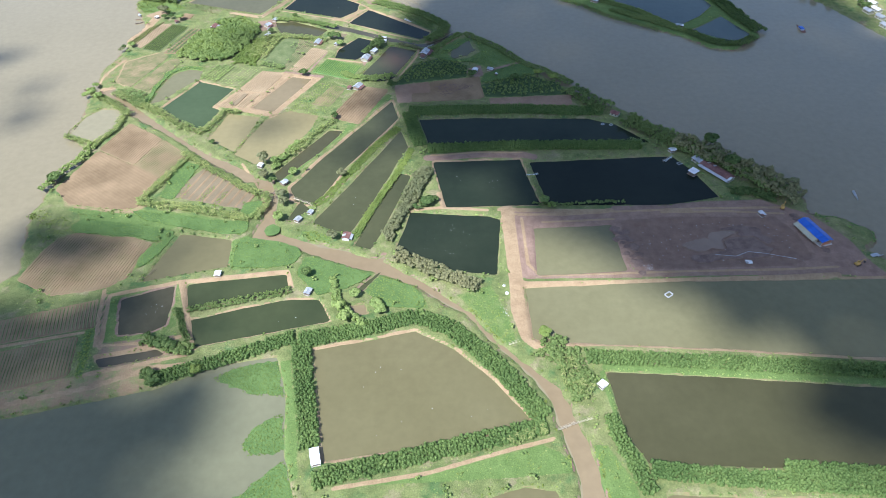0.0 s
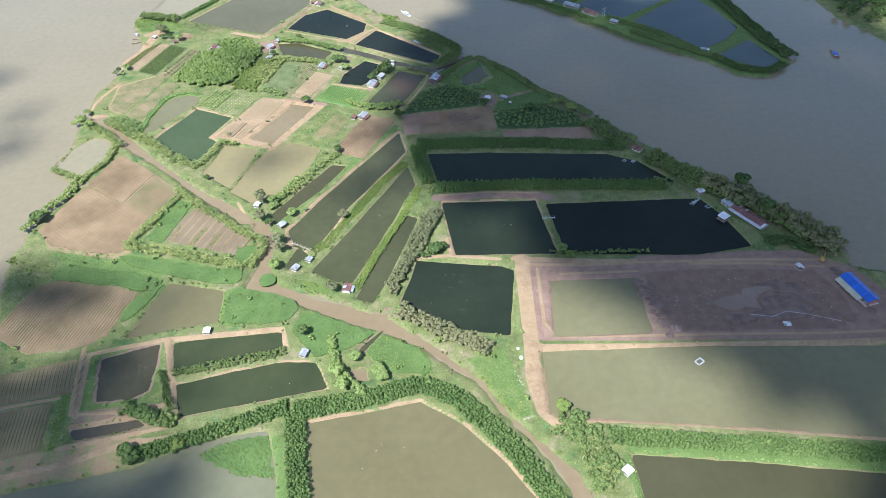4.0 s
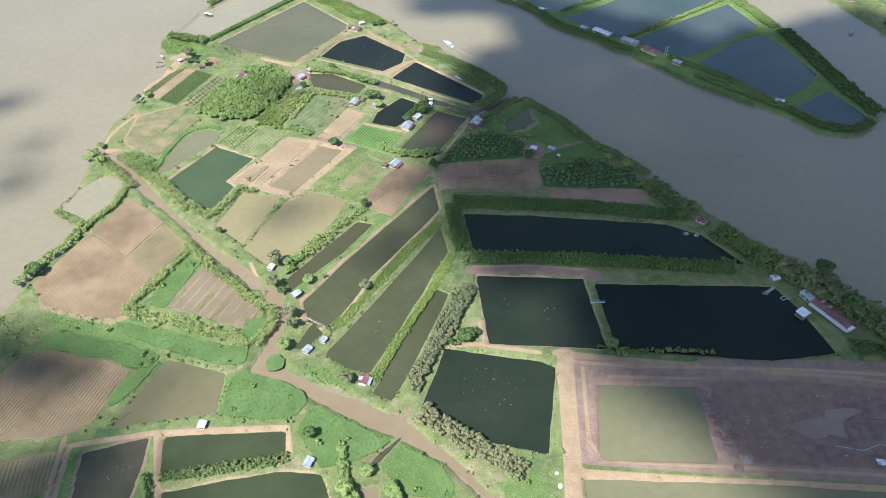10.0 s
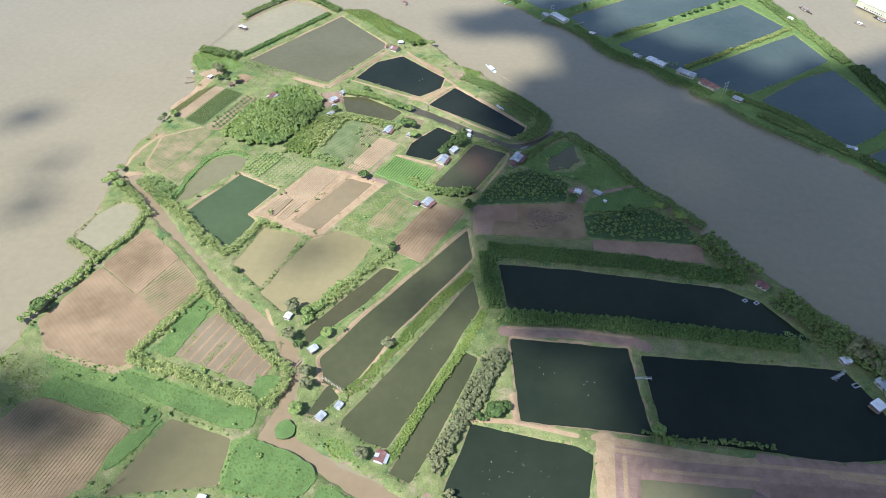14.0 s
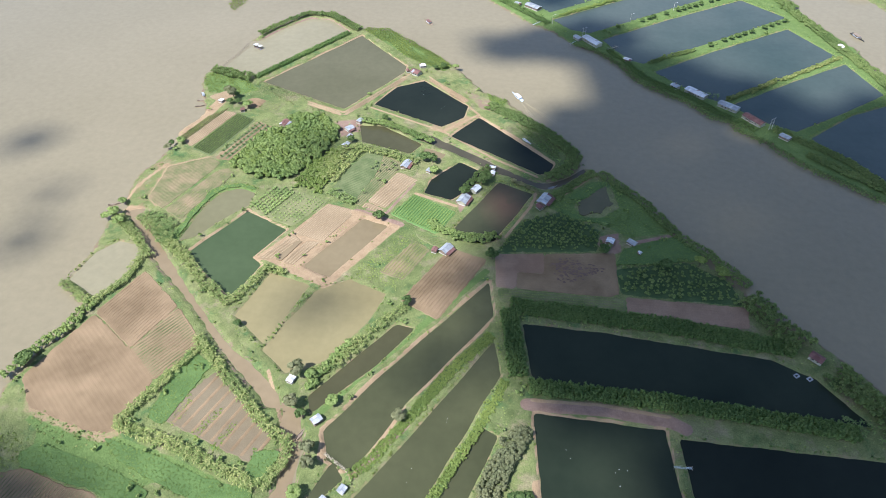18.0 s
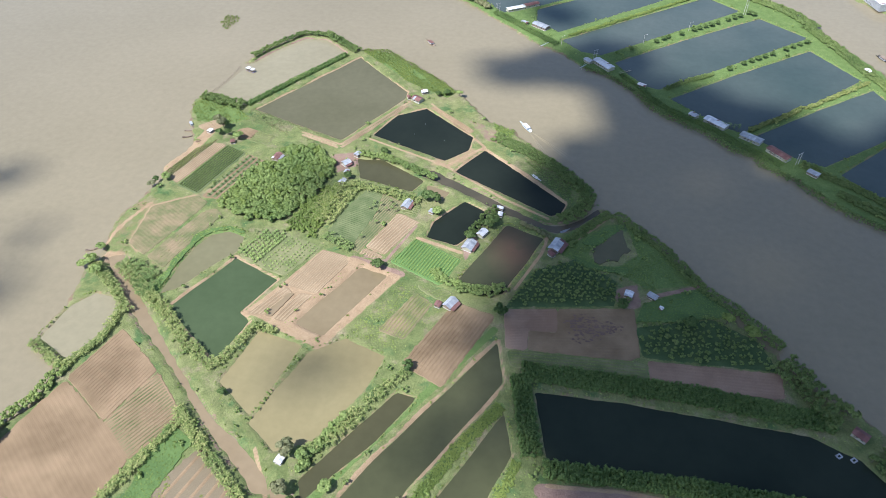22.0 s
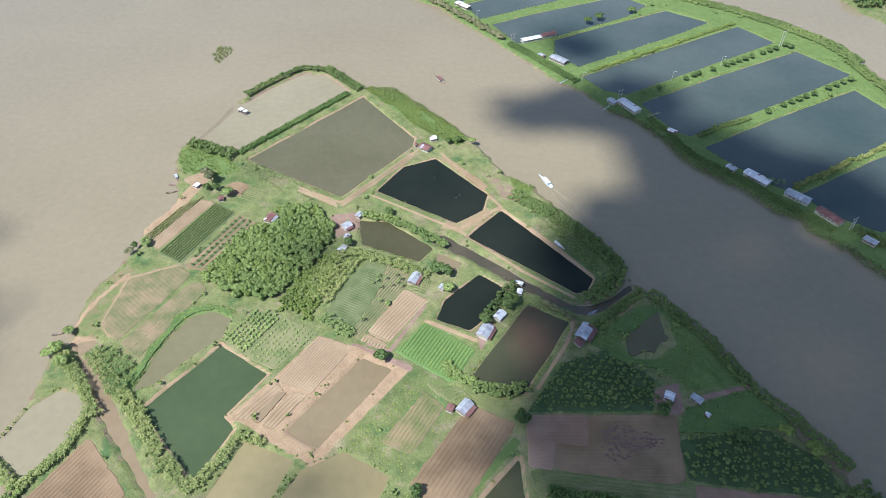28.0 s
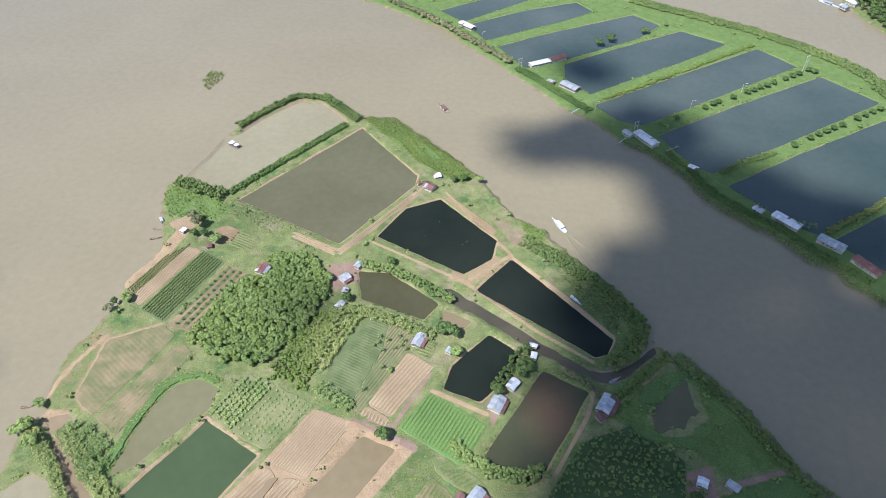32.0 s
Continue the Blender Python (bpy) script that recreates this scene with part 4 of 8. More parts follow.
def house(name, x, y, yaw, w, l, h, label, roof=None, wall=None, rise=1.2, stilts=0.0, doors=1, windows=2, base=None, porch=0.0, category="house", fit=(0.78, 0.76)):
    """A small gabled building: walls, two roof pitches, door and windows."""
    roof, wall = roof or TIN, wall or PLANK
    w, l, h, rise = w * fit[0], l * fit[1], h * 0.64, rise * 0.65
    z = LAND if base is None else base
    ob = thing(name, x, y, z, yaw, label, category, "buildings")
    s = stilts
    t = 0.12
    if s:
        for i in (-1, 0, 1):
            for j in (-1, 1):
                beam("stilt", (j * (w / 2 - 0.2), i * (l / 2 - 0.2), -0.4 - (0 if base is None else 1.2)), (j * (w / 2 - 0.2), i * (l / 2 - 0.2), s), 0.11, PLANK, ob)
        box("floor_deck", (0, 0, s), (w + 0.5, l + 0.5, 0.16), PLANK, ob)
    else:
        box("plinth", (0, 0, 0.06), (w + 0.4, l + 0.4, 0.3), CONCRETE, ob)
        s = 0.1
    box("wall", (-w / 2 + t / 2, 0, s + h / 2), (t, l, h), wall, ob)
    box("wall", (w / 2 - t / 2, 0, s + h / 2), (t, l, h), wall, ob)
    for e in (-1, 1):
        yy = e * (l / 2 - t / 2)
        V = [(-w / 2 + t, yy - t / 2, s), (w / 2 - t, yy - t / 2, s), (w / 2 - t, yy - t / 2, s + h), (0, yy - t / 2, s + h + rise - 0.1), (-w / 2 + t, yy - t / 2, s + h)]
        V += [(a, b + t, c) for a, b, c in V]
        F = [(0, 1, 2, 3, 4), (9, 8, 7, 6, 5)] + [(k, k + 5, (k + 1) % 5 + 5, (k + 1) % 5) for k in range(5)]
        mesh_object("gable_wall", V, F, wall, ob)
    roof_panel("roof_pitch", w, l, rise, 1, roof, ob, s + h)
    roof_panel("roof_pitch", w, l, rise, -1, roof, ob, s + h)
    box("ridge_cap", (0, 0, s + h + rise + 0.05), (0.3, l + 0.7, 0.06), roof, ob)
    for k in range(doors):
        d = box("door", (w / 2 + 0.02, -l / 4 + k * 2.2, s + 0.75), (0.08, 0.9, 1.5), PLANK, ob)
    for k in range(windows):
        yy = l / 4 - k * 1.9
        fr = box("window", (w / 2 + 0.02, yy, s + 0.95), (0.1, 1.0, 0.8), WHITE, ob)
        box("pane", (w / 2 + 0.05, yy, s + 0.95), (0.1, 0.84, 0.64), DARKGLASS, fr)
        fr = box("window", (-w / 2 - 0.02, yy, s + 0.95), (0.1, 1.0, 0.8), WHITE, ob)
        box("pane", (-w / 2 - 0.05, yy, s + 0.95), (0.1, 0.84, 0.64), DARKGLASS, fr)
    if porch:
        V = [(w / 2 + 0.1, -l / 2, s + h - 0.1), (w / 2 + porch, -l / 2, s + h - 0.7), (w / 2 + porch, l / 2, s + h - 0.7), (w / 2 + 0.1, l / 2, s + h - 0.1)]
        V += [(a, b, c - 0.07) for a, b, c in V]
        mesh_object("porch_roof", V, [(0, 1, 2, 3), (7, 6, 5, 4), (0, 4, 5, 1), (1, 5, 6, 2), (2, 6, 7, 3), (3, 7, 4, 0)], RUST if roof is TIN else TIN, ob)
        for j in (-1, 1):
            beam("porch_post", (w / 2 + porch - 0.15, j * (l / 2 - 0.2), -0.2), (w / 2 + porch - 0.15, j * (l / 2 - 0.2), s + h - 0.7), 0.07, PLANK, ob)
    return ob

# outlines of the islands

main_shore_1 = [(-230.1, 599), (-207.4, 640), (-191, 640.4), (-163.7, 623), (-135.1, 618), (-104, 596), (-80.7, 574.2), (-56.6, 544.4), (-40.3, 535.5), (-30.5, 524.8), (-1.6, 497), (8.1, 482), (4.4, 468.1), (12.4, 471), (22.6, 463.1), (34.1, 457.6), (42.7, 444.8), (49.7, 436.1), (59.7, 423.8), (61.9, 414.8), (79.9, 394.6), (91.6, 377.6), (114.9, 359.7), (127.7, 345.6)]
main_shore_2 = [(164, 311), (178.3, 297.1), (190.7, 269.6), (189.3, 259.1), (200.9, 255.7), (214.3, 244.6), (211.7, 236.4), (206.1, 230.5), (217.4, 220.6), (229.5, 195.3), (234.8, 164.2), (217.4, 106), (154.7, 16.2), (-51, -54.1), (-216.6, 21.2), (-271.6, 158.5), (-224.8, 199.5), (-209.1, 220.1), (-203, 227.4), (-213.5, 260.4), (-216.4, 274.1), (-214, 297.4), (-213.9, 291.8), (-211.8, 303.5)]
main_shore_3 = [(-207.5, 312.6), (-208.9, 328.1), (-227.5, 340.9), (-226.7, 347.2), (-224.3, 365.8), (-228.7, 385.8), (-225.9, 397.3), (-229.2, 401.2), (-233.2, 419.2), (-229.3, 442.9), (-227.4, 457.2), (-230.7, 464.8), (-225, 490.5), (-241.3, 519.8), (-245.9, 536.9), (-238.1, 547.4), (-209.6, 535.8), (-212.6, 558.1), (-224.8, 586.8), (-234.4, 588.2)]
island(main_shore_1 + main_shore_2 + main_shore_3)

far_shore_1 = [(234.1, 454.9), (222.9, 444.7), (208.6, 434.8), (191.6, 437.6), (178.7, 455.1), (163.3, 467.4), (147.3, 480.2), (130.2, 491.9), (113.9, 512.9), (99.2, 523.9), (96.3, 532.5), (84.6, 536.6), (71.6, 551.4), (56.8, 560.9), (41.4, 573.7), (31.3, 592.7), (13.9, 612.1), (-1.8, 618.5), (-18.4, 636.7), (-36, 649.8), (-55.1, 669.9), (-75.6, 689.4), (-93.2, 706.3), (-112, 724.3)]
far_shore_2 = [(-132.7, 747.2), (-156.7, 758.7), (-178, 773.4), (-203.9, 784), (-275.2, 870.4), (-233.6, 1003.8), (-73.9, 878.2), (-1.8, 819.4), (40.4, 800.4), (87.2, 779.5), (122.5, 758.9), (146.7, 734.6), (163.6, 707.9), (195.2, 643.6), (200.2, 611.3), (225, 550.7), (230.8, 517.6), (231.3, 495.9), (232.6, 467.7)]
island(far_shore_1 + far_shore_2)

island([(130, 1000), (166, 855), (176, 810), (186, 789), (221, 745), (255, 650), (275, 591), (290, 559), (293, 525), (303, 504), (325, 447), (370, 330), (450, 100), (900, 100), (900, 1200), (130, 1200)])
pond("olive", "olive-brown fish pond with still water", [(-55.6, 176), (-35.5, 180.1), (-12.7, 185.4), (3.1, 176.1), (18.8, 159.9), (32.7, 140.5), (8.5, 132.5), (-44.8, 124.8), (-51.1, 153.8)], "tan", 1.2, 0.4)
pond("olived", "dull olive fish pond with still water", [(65.6, 162.3), (105.7, 159.2), (175.1, 152.2), (243.7, 143.7), (227.3, 106.2), (157.6, 116.8), (73.9, 121.5), (68.2, 133.7)], "grass", 1.5, 0.4)
pond("olive", "olive-brown fish pond with still water", [(13.5, 109.4), (27.7, 113.1), (38.6, 111.8), (41.8, 99.6), (14.5, 94.4)], "grass", 1.5, 0.4)
pond("olive", "olive-brown fish pond with still water", [(77, 109.4), (152, 105.6), (195.7, 102.7), (183.8, 84.1), (75.1, 87.8)], "grass", 1.5, 0.4)
pond("muddy", "muddy yellow-brown fish pond", [(37.6, 209.7), (103.3, 212.3), (204.5, 211.6), (222.1, 209.4), (223.1, 160.2), (182.3, 166.8), (121.6, 172.6), (41.7, 178.6), (38.3, 180.5)], "tan", 1.2, 0.4)
pond("muddy", "muddy yellow-brown fish pond", [(45.9, 250.9), (85.4, 252.4), (86.7, 219.9), (57.8, 218.1), (44.1, 218.1)], "red", 1.6, 0.4)
pond("darkg", "dark green fish pond with murky water", [(-16.4, 264.8), (23.9, 260.6), (29.5, 258.2), (25.3, 218.7), (4.1, 222.2), (-23.2, 236.5)], "grass", 1.5, 0.4)
pond("darkg", "dark green fish pond with murky water", [(-4.7, 308.7), (44.6, 309.7), (51.1, 272.1), (52, 269.3), (1.9, 268.7)], "tan", 0.8, 0.4)
pond("dark", "dark green-black fish pond", [(49.7, 306.8), (130.8, 310.5), (138.5, 297.3), (146.6, 273.2), (118.7, 267.5), (55.6, 269.1)], "grass", 1.5, 0.4)
pond("darkg", "dark green fish pond with murky water", [(-13.3, 352.8), (20.8, 353.6), (89, 351), (105.5, 344), (122, 324.7), (45.8, 321.6), (-6.2, 322.3)], "grass", 1.5, 0.4)
pond("darko", "dark olive fish pond", [(-30.8, 375), (-26, 354.9), (-53.8, 305), (-67.2, 271.9), (-77.4, 275.8), (-82.4, 287.4), (-66.6, 316.4)], "tan", 1.6, 0.4)
pond("darko", "dark olive fish pond", [(-75.4, 274.9), (-80.1, 260.5), (-75.9, 260.3), (-69.3, 269.5)], "grass", 1.5, 0.4)
pond("darko", "dark olive fish pond", [(-24.2, 340.8), (-19.4, 324.2), (-36.9, 273.7), (-46.3, 250), (-54.9, 251.7), (-66.5, 258.8), (-51.3, 286.7)], "grass", 1.5, 0.4)
pond("darko", "dark olive fish pond", [(-24.1, 299.3), (-16.8, 296.3), (-28, 258.2), (-35.3, 237.4), (-43.6, 240.7)], "grass", 1.5, 0.4)
pond("olived", "dull olive fish pond with still water", [(-67.3, 342.9), (-58.9, 341.8), (-70.1, 320.3), (-89.6, 293.6), (-93.3, 300.6)], "grass", 1.5, 0.4)
pond("muddyy", "muddy yellow-brown fish pond", [(-132.7, 363.6), (-111.9, 359.3), (-120.2, 322.3), (-138.9, 335.6)], "grass", 1.5, 0.4)
pond("muddyy", "muddy yellow-brown fish pond", [(-94.7, 365.9), (-75.9, 359.5), (-79.7, 341.8), (-93.8, 315.8), (-106.1, 310.1), (-120.2, 319.7), (-108.3, 355.8)], "grass", 1.5, 0.4)
pond("muddyb", "shallow brown muddy pond", [(-100, 408.5), (-86.1, 405.3), (-105, 365.2), (-119.5, 370.3)], "tan", 2, 0.4)
pond("green", "deep green fish pond", [(-160.9, 404.1), (-135.9, 393.8), (-145.5, 371.8), (-139.2, 368), (-144.6, 345), (-178.2, 368.7)], "tan", 1.2, 0.4)
pond("muddy", "grey-green shallow pond fringed with weed", [(-186.6, 375.4), (-185.8, 385.3), (-185.6, 396.4), (-183.2, 409.9), (-180, 417.4), (-172, 421.8), (-162.8, 419), (-162.3, 408.5), (-166.3, 403.5), (-172.3, 393.9), (-178.8, 381.9)], "grass", 1.5, 0.4)
pond("greenm", "grey-green shallow pond", [(-215.2, 371.8), (-205.6, 370.7), (-199.8, 366.5), (-199.1, 353.8), (-206, 335), (-224.4, 343.2), (-221.8, 362.7)], "grass", 1.5, 0.4)
pond("dark", "dark green-black fish pond", [(-59.5, 465.5), (-44.8, 457.4), (-48.6, 444.6), (-58.2, 431.2), (-73.8, 434.6), (-72.1, 446.1)], "tan", 0.6, 0.4)
pond("bloom", "dark peaty pond with a reddish bloom", [(-35.3, 450.4), (-16.2, 443.3), (-31.8, 403.6), (-39.6, 400.7), (-54.3, 406.2)], "grass", 1.5, 0.4)
pond("dark", "dark green-black fish pond", [(-55.1, 512.9), (-6.8, 471.8), (-9.5, 463.2), (-14.4, 461.4), (-68.6, 490)], "tan", 0.6, 0.4)
pond("dark", "dark green-black fish pond", [(-96.8, 550.7), (-63.3, 524.3), (-64.4, 511.2), (-76.1, 498.9), (-122.5, 517.2), (-112.9, 540.9)], "tan", 0.5, 0.4)
pond("greym", "wide grey reservoir with still water", [(-155.5, 608.4), (-113.4, 568.5), (-112.6, 560.1), (-139.8, 508.8), (-202, 532.3)], "tan", 0.7, 0.4)
pond("greenm", "grey-green shallow pond", [(-227, 590), (-215, 615), (-203, 630.5), (-188, 631), (-176, 621.5), (-167.4, 613), (-210.6, 538), (-235.5, 548.9)], "red", 0.9, 0.12)
pond("olived", "dull olive fish pond with still water", [(-125, 492.1), (-110.3, 493.6), (-83.8, 478.6), (-88.7, 468.3), (-119, 475.7)], "grass", 1.5, 0.4)
pond("muddyb", "shallow brown muddy pond", [(-81.4, 475.6), (-68, 471.3), (-71.6, 464.3), (-79.9, 467.6)], "grass", 1.5, 0.4)
pond("grey", "wide still grey-brown lake", [(-214.5, 139.4), (-173.7, 144.8), (-118.1, 157.4), (-95.6, 168.1), (-82.1, 171.2), (-70.6, 172.7), (-64, 154.1), (-60.5, 129.2), (-53.9, 109.4), (-74.7, 96), (-91.7, 88.9), (-223.4, 91.2)], "grass", 1.5, 0.4)
pond("murky", "dark green fish pond with murky water", [(-119.6, 216.1), (-74, 221.5), (-71.7, 210.2), (-115.3, 200.9)], "tan", 1.0, 0.4)
pond("murky", "dark green fish pond with murky water", [(-112.2, 194.2), (-73.4, 205), (-56.7, 205), (-50.1, 192.1), (-106.6, 179.2)], "tan", 0.4, 0.4)
pond("slurry", "dark draining pond with muddy shallows", [(-146.9, 207.3), (-125.1, 215.3), (-123.4, 203.5), (-122.8, 191.5), (-128.1, 187.9), (-141.5, 186.3), (-145.5, 199.3)], "red", 1.0, 0.4)
pond("olive", "olive pond beside the brown field", [(-132.1, 251.4), (-105, 246.2), (-103.4, 227.7), (-141.4, 218.4)], "grass", 1.5, 0.4)
pond("darkr", "dark peaty pond with reddish shallows", [(-147, 173.2), (-122.3, 178.1), (-117.8, 175.2), (-143.8, 168.8)], "grass", 1.5, 0.4)
pond("canal", "muddy brown creek winding across the island", [(-223.2, 394.6), (-206.8, 376.6), (-187.4, 359.3), (-171.3, 346.4), (-153.9, 332), (-142.9, 321.9), (-131.6, 312.6), (-116.6, 301.3), (-107.8, 293.1), (-100.6, 293.3), (-107.1, 301.9), (-121.2, 312.1), (-134, 318.8), (-146.6, 329.2), (-161.5, 342.8), (-176.7, 357.2), (-199.5, 378), (-215.5, 397.9)], "canal", 1.2, 0.048)
pond("canal", "muddy brown creek winding across the island", [(-102.2, 295.7), (-94.6, 295), (-87.2, 278.5), (-85.5, 260), (-81.5, 250.2), (-64, 243), (-56, 240), (-49, 238), (-39, 233), (-32, 231), (-28.4, 233.6), (-27.4, 232.4), (-28.6, 229.2), (-25.5, 226.4), (-17, 219.8), (-9.5, 214.8), (-2.6, 208.6), (-5.2, 206.4), (-12.2, 212.4), (-22, 217.3), (-31, 221), (-41, 225), (-50, 229), (-62, 234), (-69.5, 237.4), (-80.5, 243.4), (-96, 247.5), (-92, 262)], "canal", 1.2, 0.060)
pond("canal", "muddy brown creek winding across the island", [(-3.0, 209.0), (2.2, 203.5), (11.8, 196.0), (20.9, 181.2), (30.6, 170.8), (38.7, 162.3), (46.6, 153.8), (50.1, 141.3), (53.7, 128.3), (55.0, 115.8), (55.2, 107.4), (52.2, 93.7), (44.7, 93.9), (46.5, 107.5), (47.8, 114.8), (46.3, 124.6), (43.3, 136.7), (41.0, 149.3), (35.3, 159.1), (28.7, 168.8), (19.4, 179.7), (10.2, 194.5), (0.0, 201.6), (-5.8, 206.6)], "canal", 1.2, 0.072)
pond("darkr", "narrow muddy ditch between ponds", [(8.2, 471.8), (1.1, 462.1), (-9.2, 455.1), (-17.2, 454.5), (-36.5, 465.9), (-57.3, 476.6), (-79.7, 489.1), (-84.9, 488.2), (-83.8, 482.7), (-59.1, 471.3), (-36, 459), (-21.7, 452.3), (-10.3, 448.8), (-1.3, 453.7), (10.4, 468.2)], "canal", 1.2, 0.034)
pond("muddyb", "shallow brown muddy pond", [(-42.7, 200.9), (-35.9, 201.4), (-34.2, 196), (-41.6, 193.5)], "grass", 1.5, 0.4)
pond("blue", "blue-grey fish pond on the far island", [(53.1, 588.2), (93.7, 623.1), (152.7, 669.6), (177.1, 632.1), (136.3, 592.5), (92.2, 555.5), (81.2, 561.3)], "grass", 1.5, 0.4)
pond("blue", "blue-grey fish pond on the far island", [(98.5, 552.6), (140, 587.8), (181.3, 620.1), (195.6, 581.8), (163.6, 553.6), (132.7, 528.7), (113.2, 537.4)], "grass", 1.5, 0.4)
pond("blue", "blue-grey fish pond on the far island", [(139.3, 522.3), (170.9, 553.7), (194.8, 568.5), (204.6, 545), (214.6, 509.9), (198.7, 490), (181.5, 476.9), (168.5, 486.2), (156.2, 503.9)], "grass", 1.5, 0.4)
pond("blue", "blue-grey fish pond on the far island", [(187.6, 467.8), (215.6, 490.1), (228.5, 456.3), (211.8, 445.4)], "grass", 1.5, 0.4)
pond("blue", "blue-grey fish pond on the far island", [(18.5, 630.4), (66.3, 671), (126, 717.5), (155.3, 690.1), (93.7, 637.5), (46.4, 598.8), (38.6, 601.6), (27.3, 615.8)], "grass", 1.5, 0.4)
pond("blue", "blue-grey fish pond on the far island", [(-19.2, 657.8), (34.3, 703.6), (91.1, 751.1), (113.3, 729), (31.5, 658.5), (9, 639.6), (-4.3, 642.9)], "grass", 1.5, 0.4)
pond("blue", "blue-grey fish pond on the far island", [(-40.2, 707.2), (-6.1, 735), (40.5, 769.9), (70.5, 754.5), (47.4, 731.5), (-22, 670.9), (-39.1, 688.2)], "grass", 1.5, 0.4)
pond("blue", "blue-grey fish pond on the far island", [(-88.1, 724.7), (-58.7, 748.1), (6.5, 791.9), (25.9, 776.8), (9.8, 753.2), (-40.5, 712.7), (-66.2, 697.4)], "grass", 1.5, 0.4)
pond("blue", "blue-grey fish pond on the far island", [(-115, 755.5), (-74.8, 786.6), (-36.8, 807.3), (-23.3, 793), (-43.8, 773.9), (-98.1, 732.6)], "grass", 1.5, 0.4)
pond("blue", "blue-grey fish pond on the far island", [(-139.6, 776), (-99.8, 810), (-64.1, 815.8), (-119.1, 759.6)], "grass", 1.5, 0.4)
pond("darko", "narrow dark ditch between ponds", [(-40.6, 208.9), (-37, 214), (-30.9, 221.4), (-30.4, 220.6), (-36.2, 212.8), (-39.8, 208)], "canal", 1.2, 0.078)
road([(33.6, 265.3), (33.5, 237), (33.6, 214.1), (32.9, 195), (35.9, 180.6), (39.1, 176.8)], 6.5, "tan")
road([(39.1, 177.1), (74.9, 176.3), (121.5, 172.3), (182, 166.2), (211.1, 163.3)], 3.2, "tan")
road([(33.8, 211.7), (79.8, 211.7), (118.4, 212.5), (156.9, 213), (183, 214.1)], 3.0, "tan")
road([(86.9, 262.4), (122.8, 265.5), (166, 267.1)], 4.0, "red")
road([(30, 264.9), (63.6, 263.1), (86.9, 262.4)], 3.0, "tan")
road([(-153.5, 209.7), (-124.3, 216.9), (-97.2, 220.3), (-73.7, 223), (-69.9, 212.3)], 1.9, "tan")
road([(-122.4, 216.9), (-114.5, 196.9), (-106.2, 177.7)], 2.4, "tan")
road([(-153.5, 209.7), (-146.7, 178.6)], 1.8, "tan")
road([(-203.5, 177.5), (-156.8, 187.5)], 1.6, "tan")
road([(-188.3, 147.6), (-143.6, 158.5), (-121.3, 167.8), (-91.6, 171.5)], 2.2, "tan")
road([(-146.5, 172.7), (-114, 184)], 1.8, "tan")
road([(-108.7, 556.8), (-138.2, 503.4), (-164.4, 512)], 1.6, "tan")
road([(-94.7, 555.9), (-55.3, 514.8), (-61.3, 507.9), (-72.8, 494.7)], 1.6, "tan")
road([(-123.4, 512.1), (-75.2, 493.5), (-39.3, 470.1), (-15, 457.8)], 1.4, "tan")
road([(-104.8, 412.8), (-80, 406.4)], 4.0, "red")
road([(-14.2, 445.3), (-16.5, 431.8), (-26.8, 406.3)], 1.4, "tan")
road([(-77.6, 432.4), (-54.8, 425.7)], 2.0, "tan")
road([(-80.1, 440.9), (-89.4, 413.6), (-99.8, 415.7)], 1.6, "red")
road([(-79.8, 276.1), (-81.4, 286.4), (-76.1, 294.9), (-61, 318.7)], 3.0, "tan")
road([(-66.3, 270.2), (-51.2, 295)], 2.2, "red")
road([(-7.5, 311.5), (20.9, 314), (46.3, 313.2), (52, 311)], 5.5, "red")
road([(-6, 313.6), (20.9, 315.9), (46.3, 315)], 1.2, "tan")
road([(-1.5, 279.2), (0.9, 268.3)], 3.0, "tan")
road([(-16.3, 266.3), (-0.9, 267.5), (23.3, 264.8)], 2.0, "tan")
road([(-221.4, 435), (-226.9, 418.3), (-228.7, 400.7)], 1.6, "tan")
road([(-40.5, 113.7), (-6.4, 119.1), (22.9, 127.5), (40.3, 131.9)], 1.6, "tan")
road([(-3.5, 440), (16.1, 465.1)], 1.2, "tan")
road([(36.4, 413.2), (56.7, 422.3)], 2.2, "red")
road([(-95.5, 281.5), (-113.1, 309.7)], 0.8, "tan")
road([(-55.2, 513.7), (-28.4, 492.5), (-7, 472.7)], 0.9, "tan")
bare([(87.7, 267), (167, 269.8), (176.7, 264), (187.5, 258.3), (199, 238.7), (202.9, 220.9), (207.2, 213.4), (201.5, 209.9), (187.7, 213.9), (93.4, 214.8), (87.4, 223.9)], "red", 2.0)
bare([(89.9, 255.7), (120.6, 257.5), (169.3, 256.1), (175.8, 243.5), (176.8, 225.4), (164, 220.4), (110.4, 219.5), (97.1, 219.1), (88.5, 235.6)], "mud", 2.0)
bare([(34.4, 264.3), (89.9, 262.8), (91, 254.3), (87.4, 223.9), (93.3, 214.4), (34.2, 215.1)], "red", 1.5)
bare([(-218.2, 404.5), (-221.9, 433.6), (-201.2, 446.9), (-196, 442.1), (-204.7, 411), (-208.6, 397.1)], "tan", 4.0, 0.85)
bare([(-197.7, 399), (-175.4, 416.3), (-165.2, 415.4), (-191.2, 387.9), (-200.1, 391.1)], "tan", 4.0, 0.5)
bare([(16.9, 409.7), (26.3, 417.4), (30.1, 406.2), (24.9, 401.4)], "red", 2.0)
bare([(18.1, 414.7), (28.2, 419.2), (29.7, 408.8), (18.8, 405.6)], "red", 2.0)
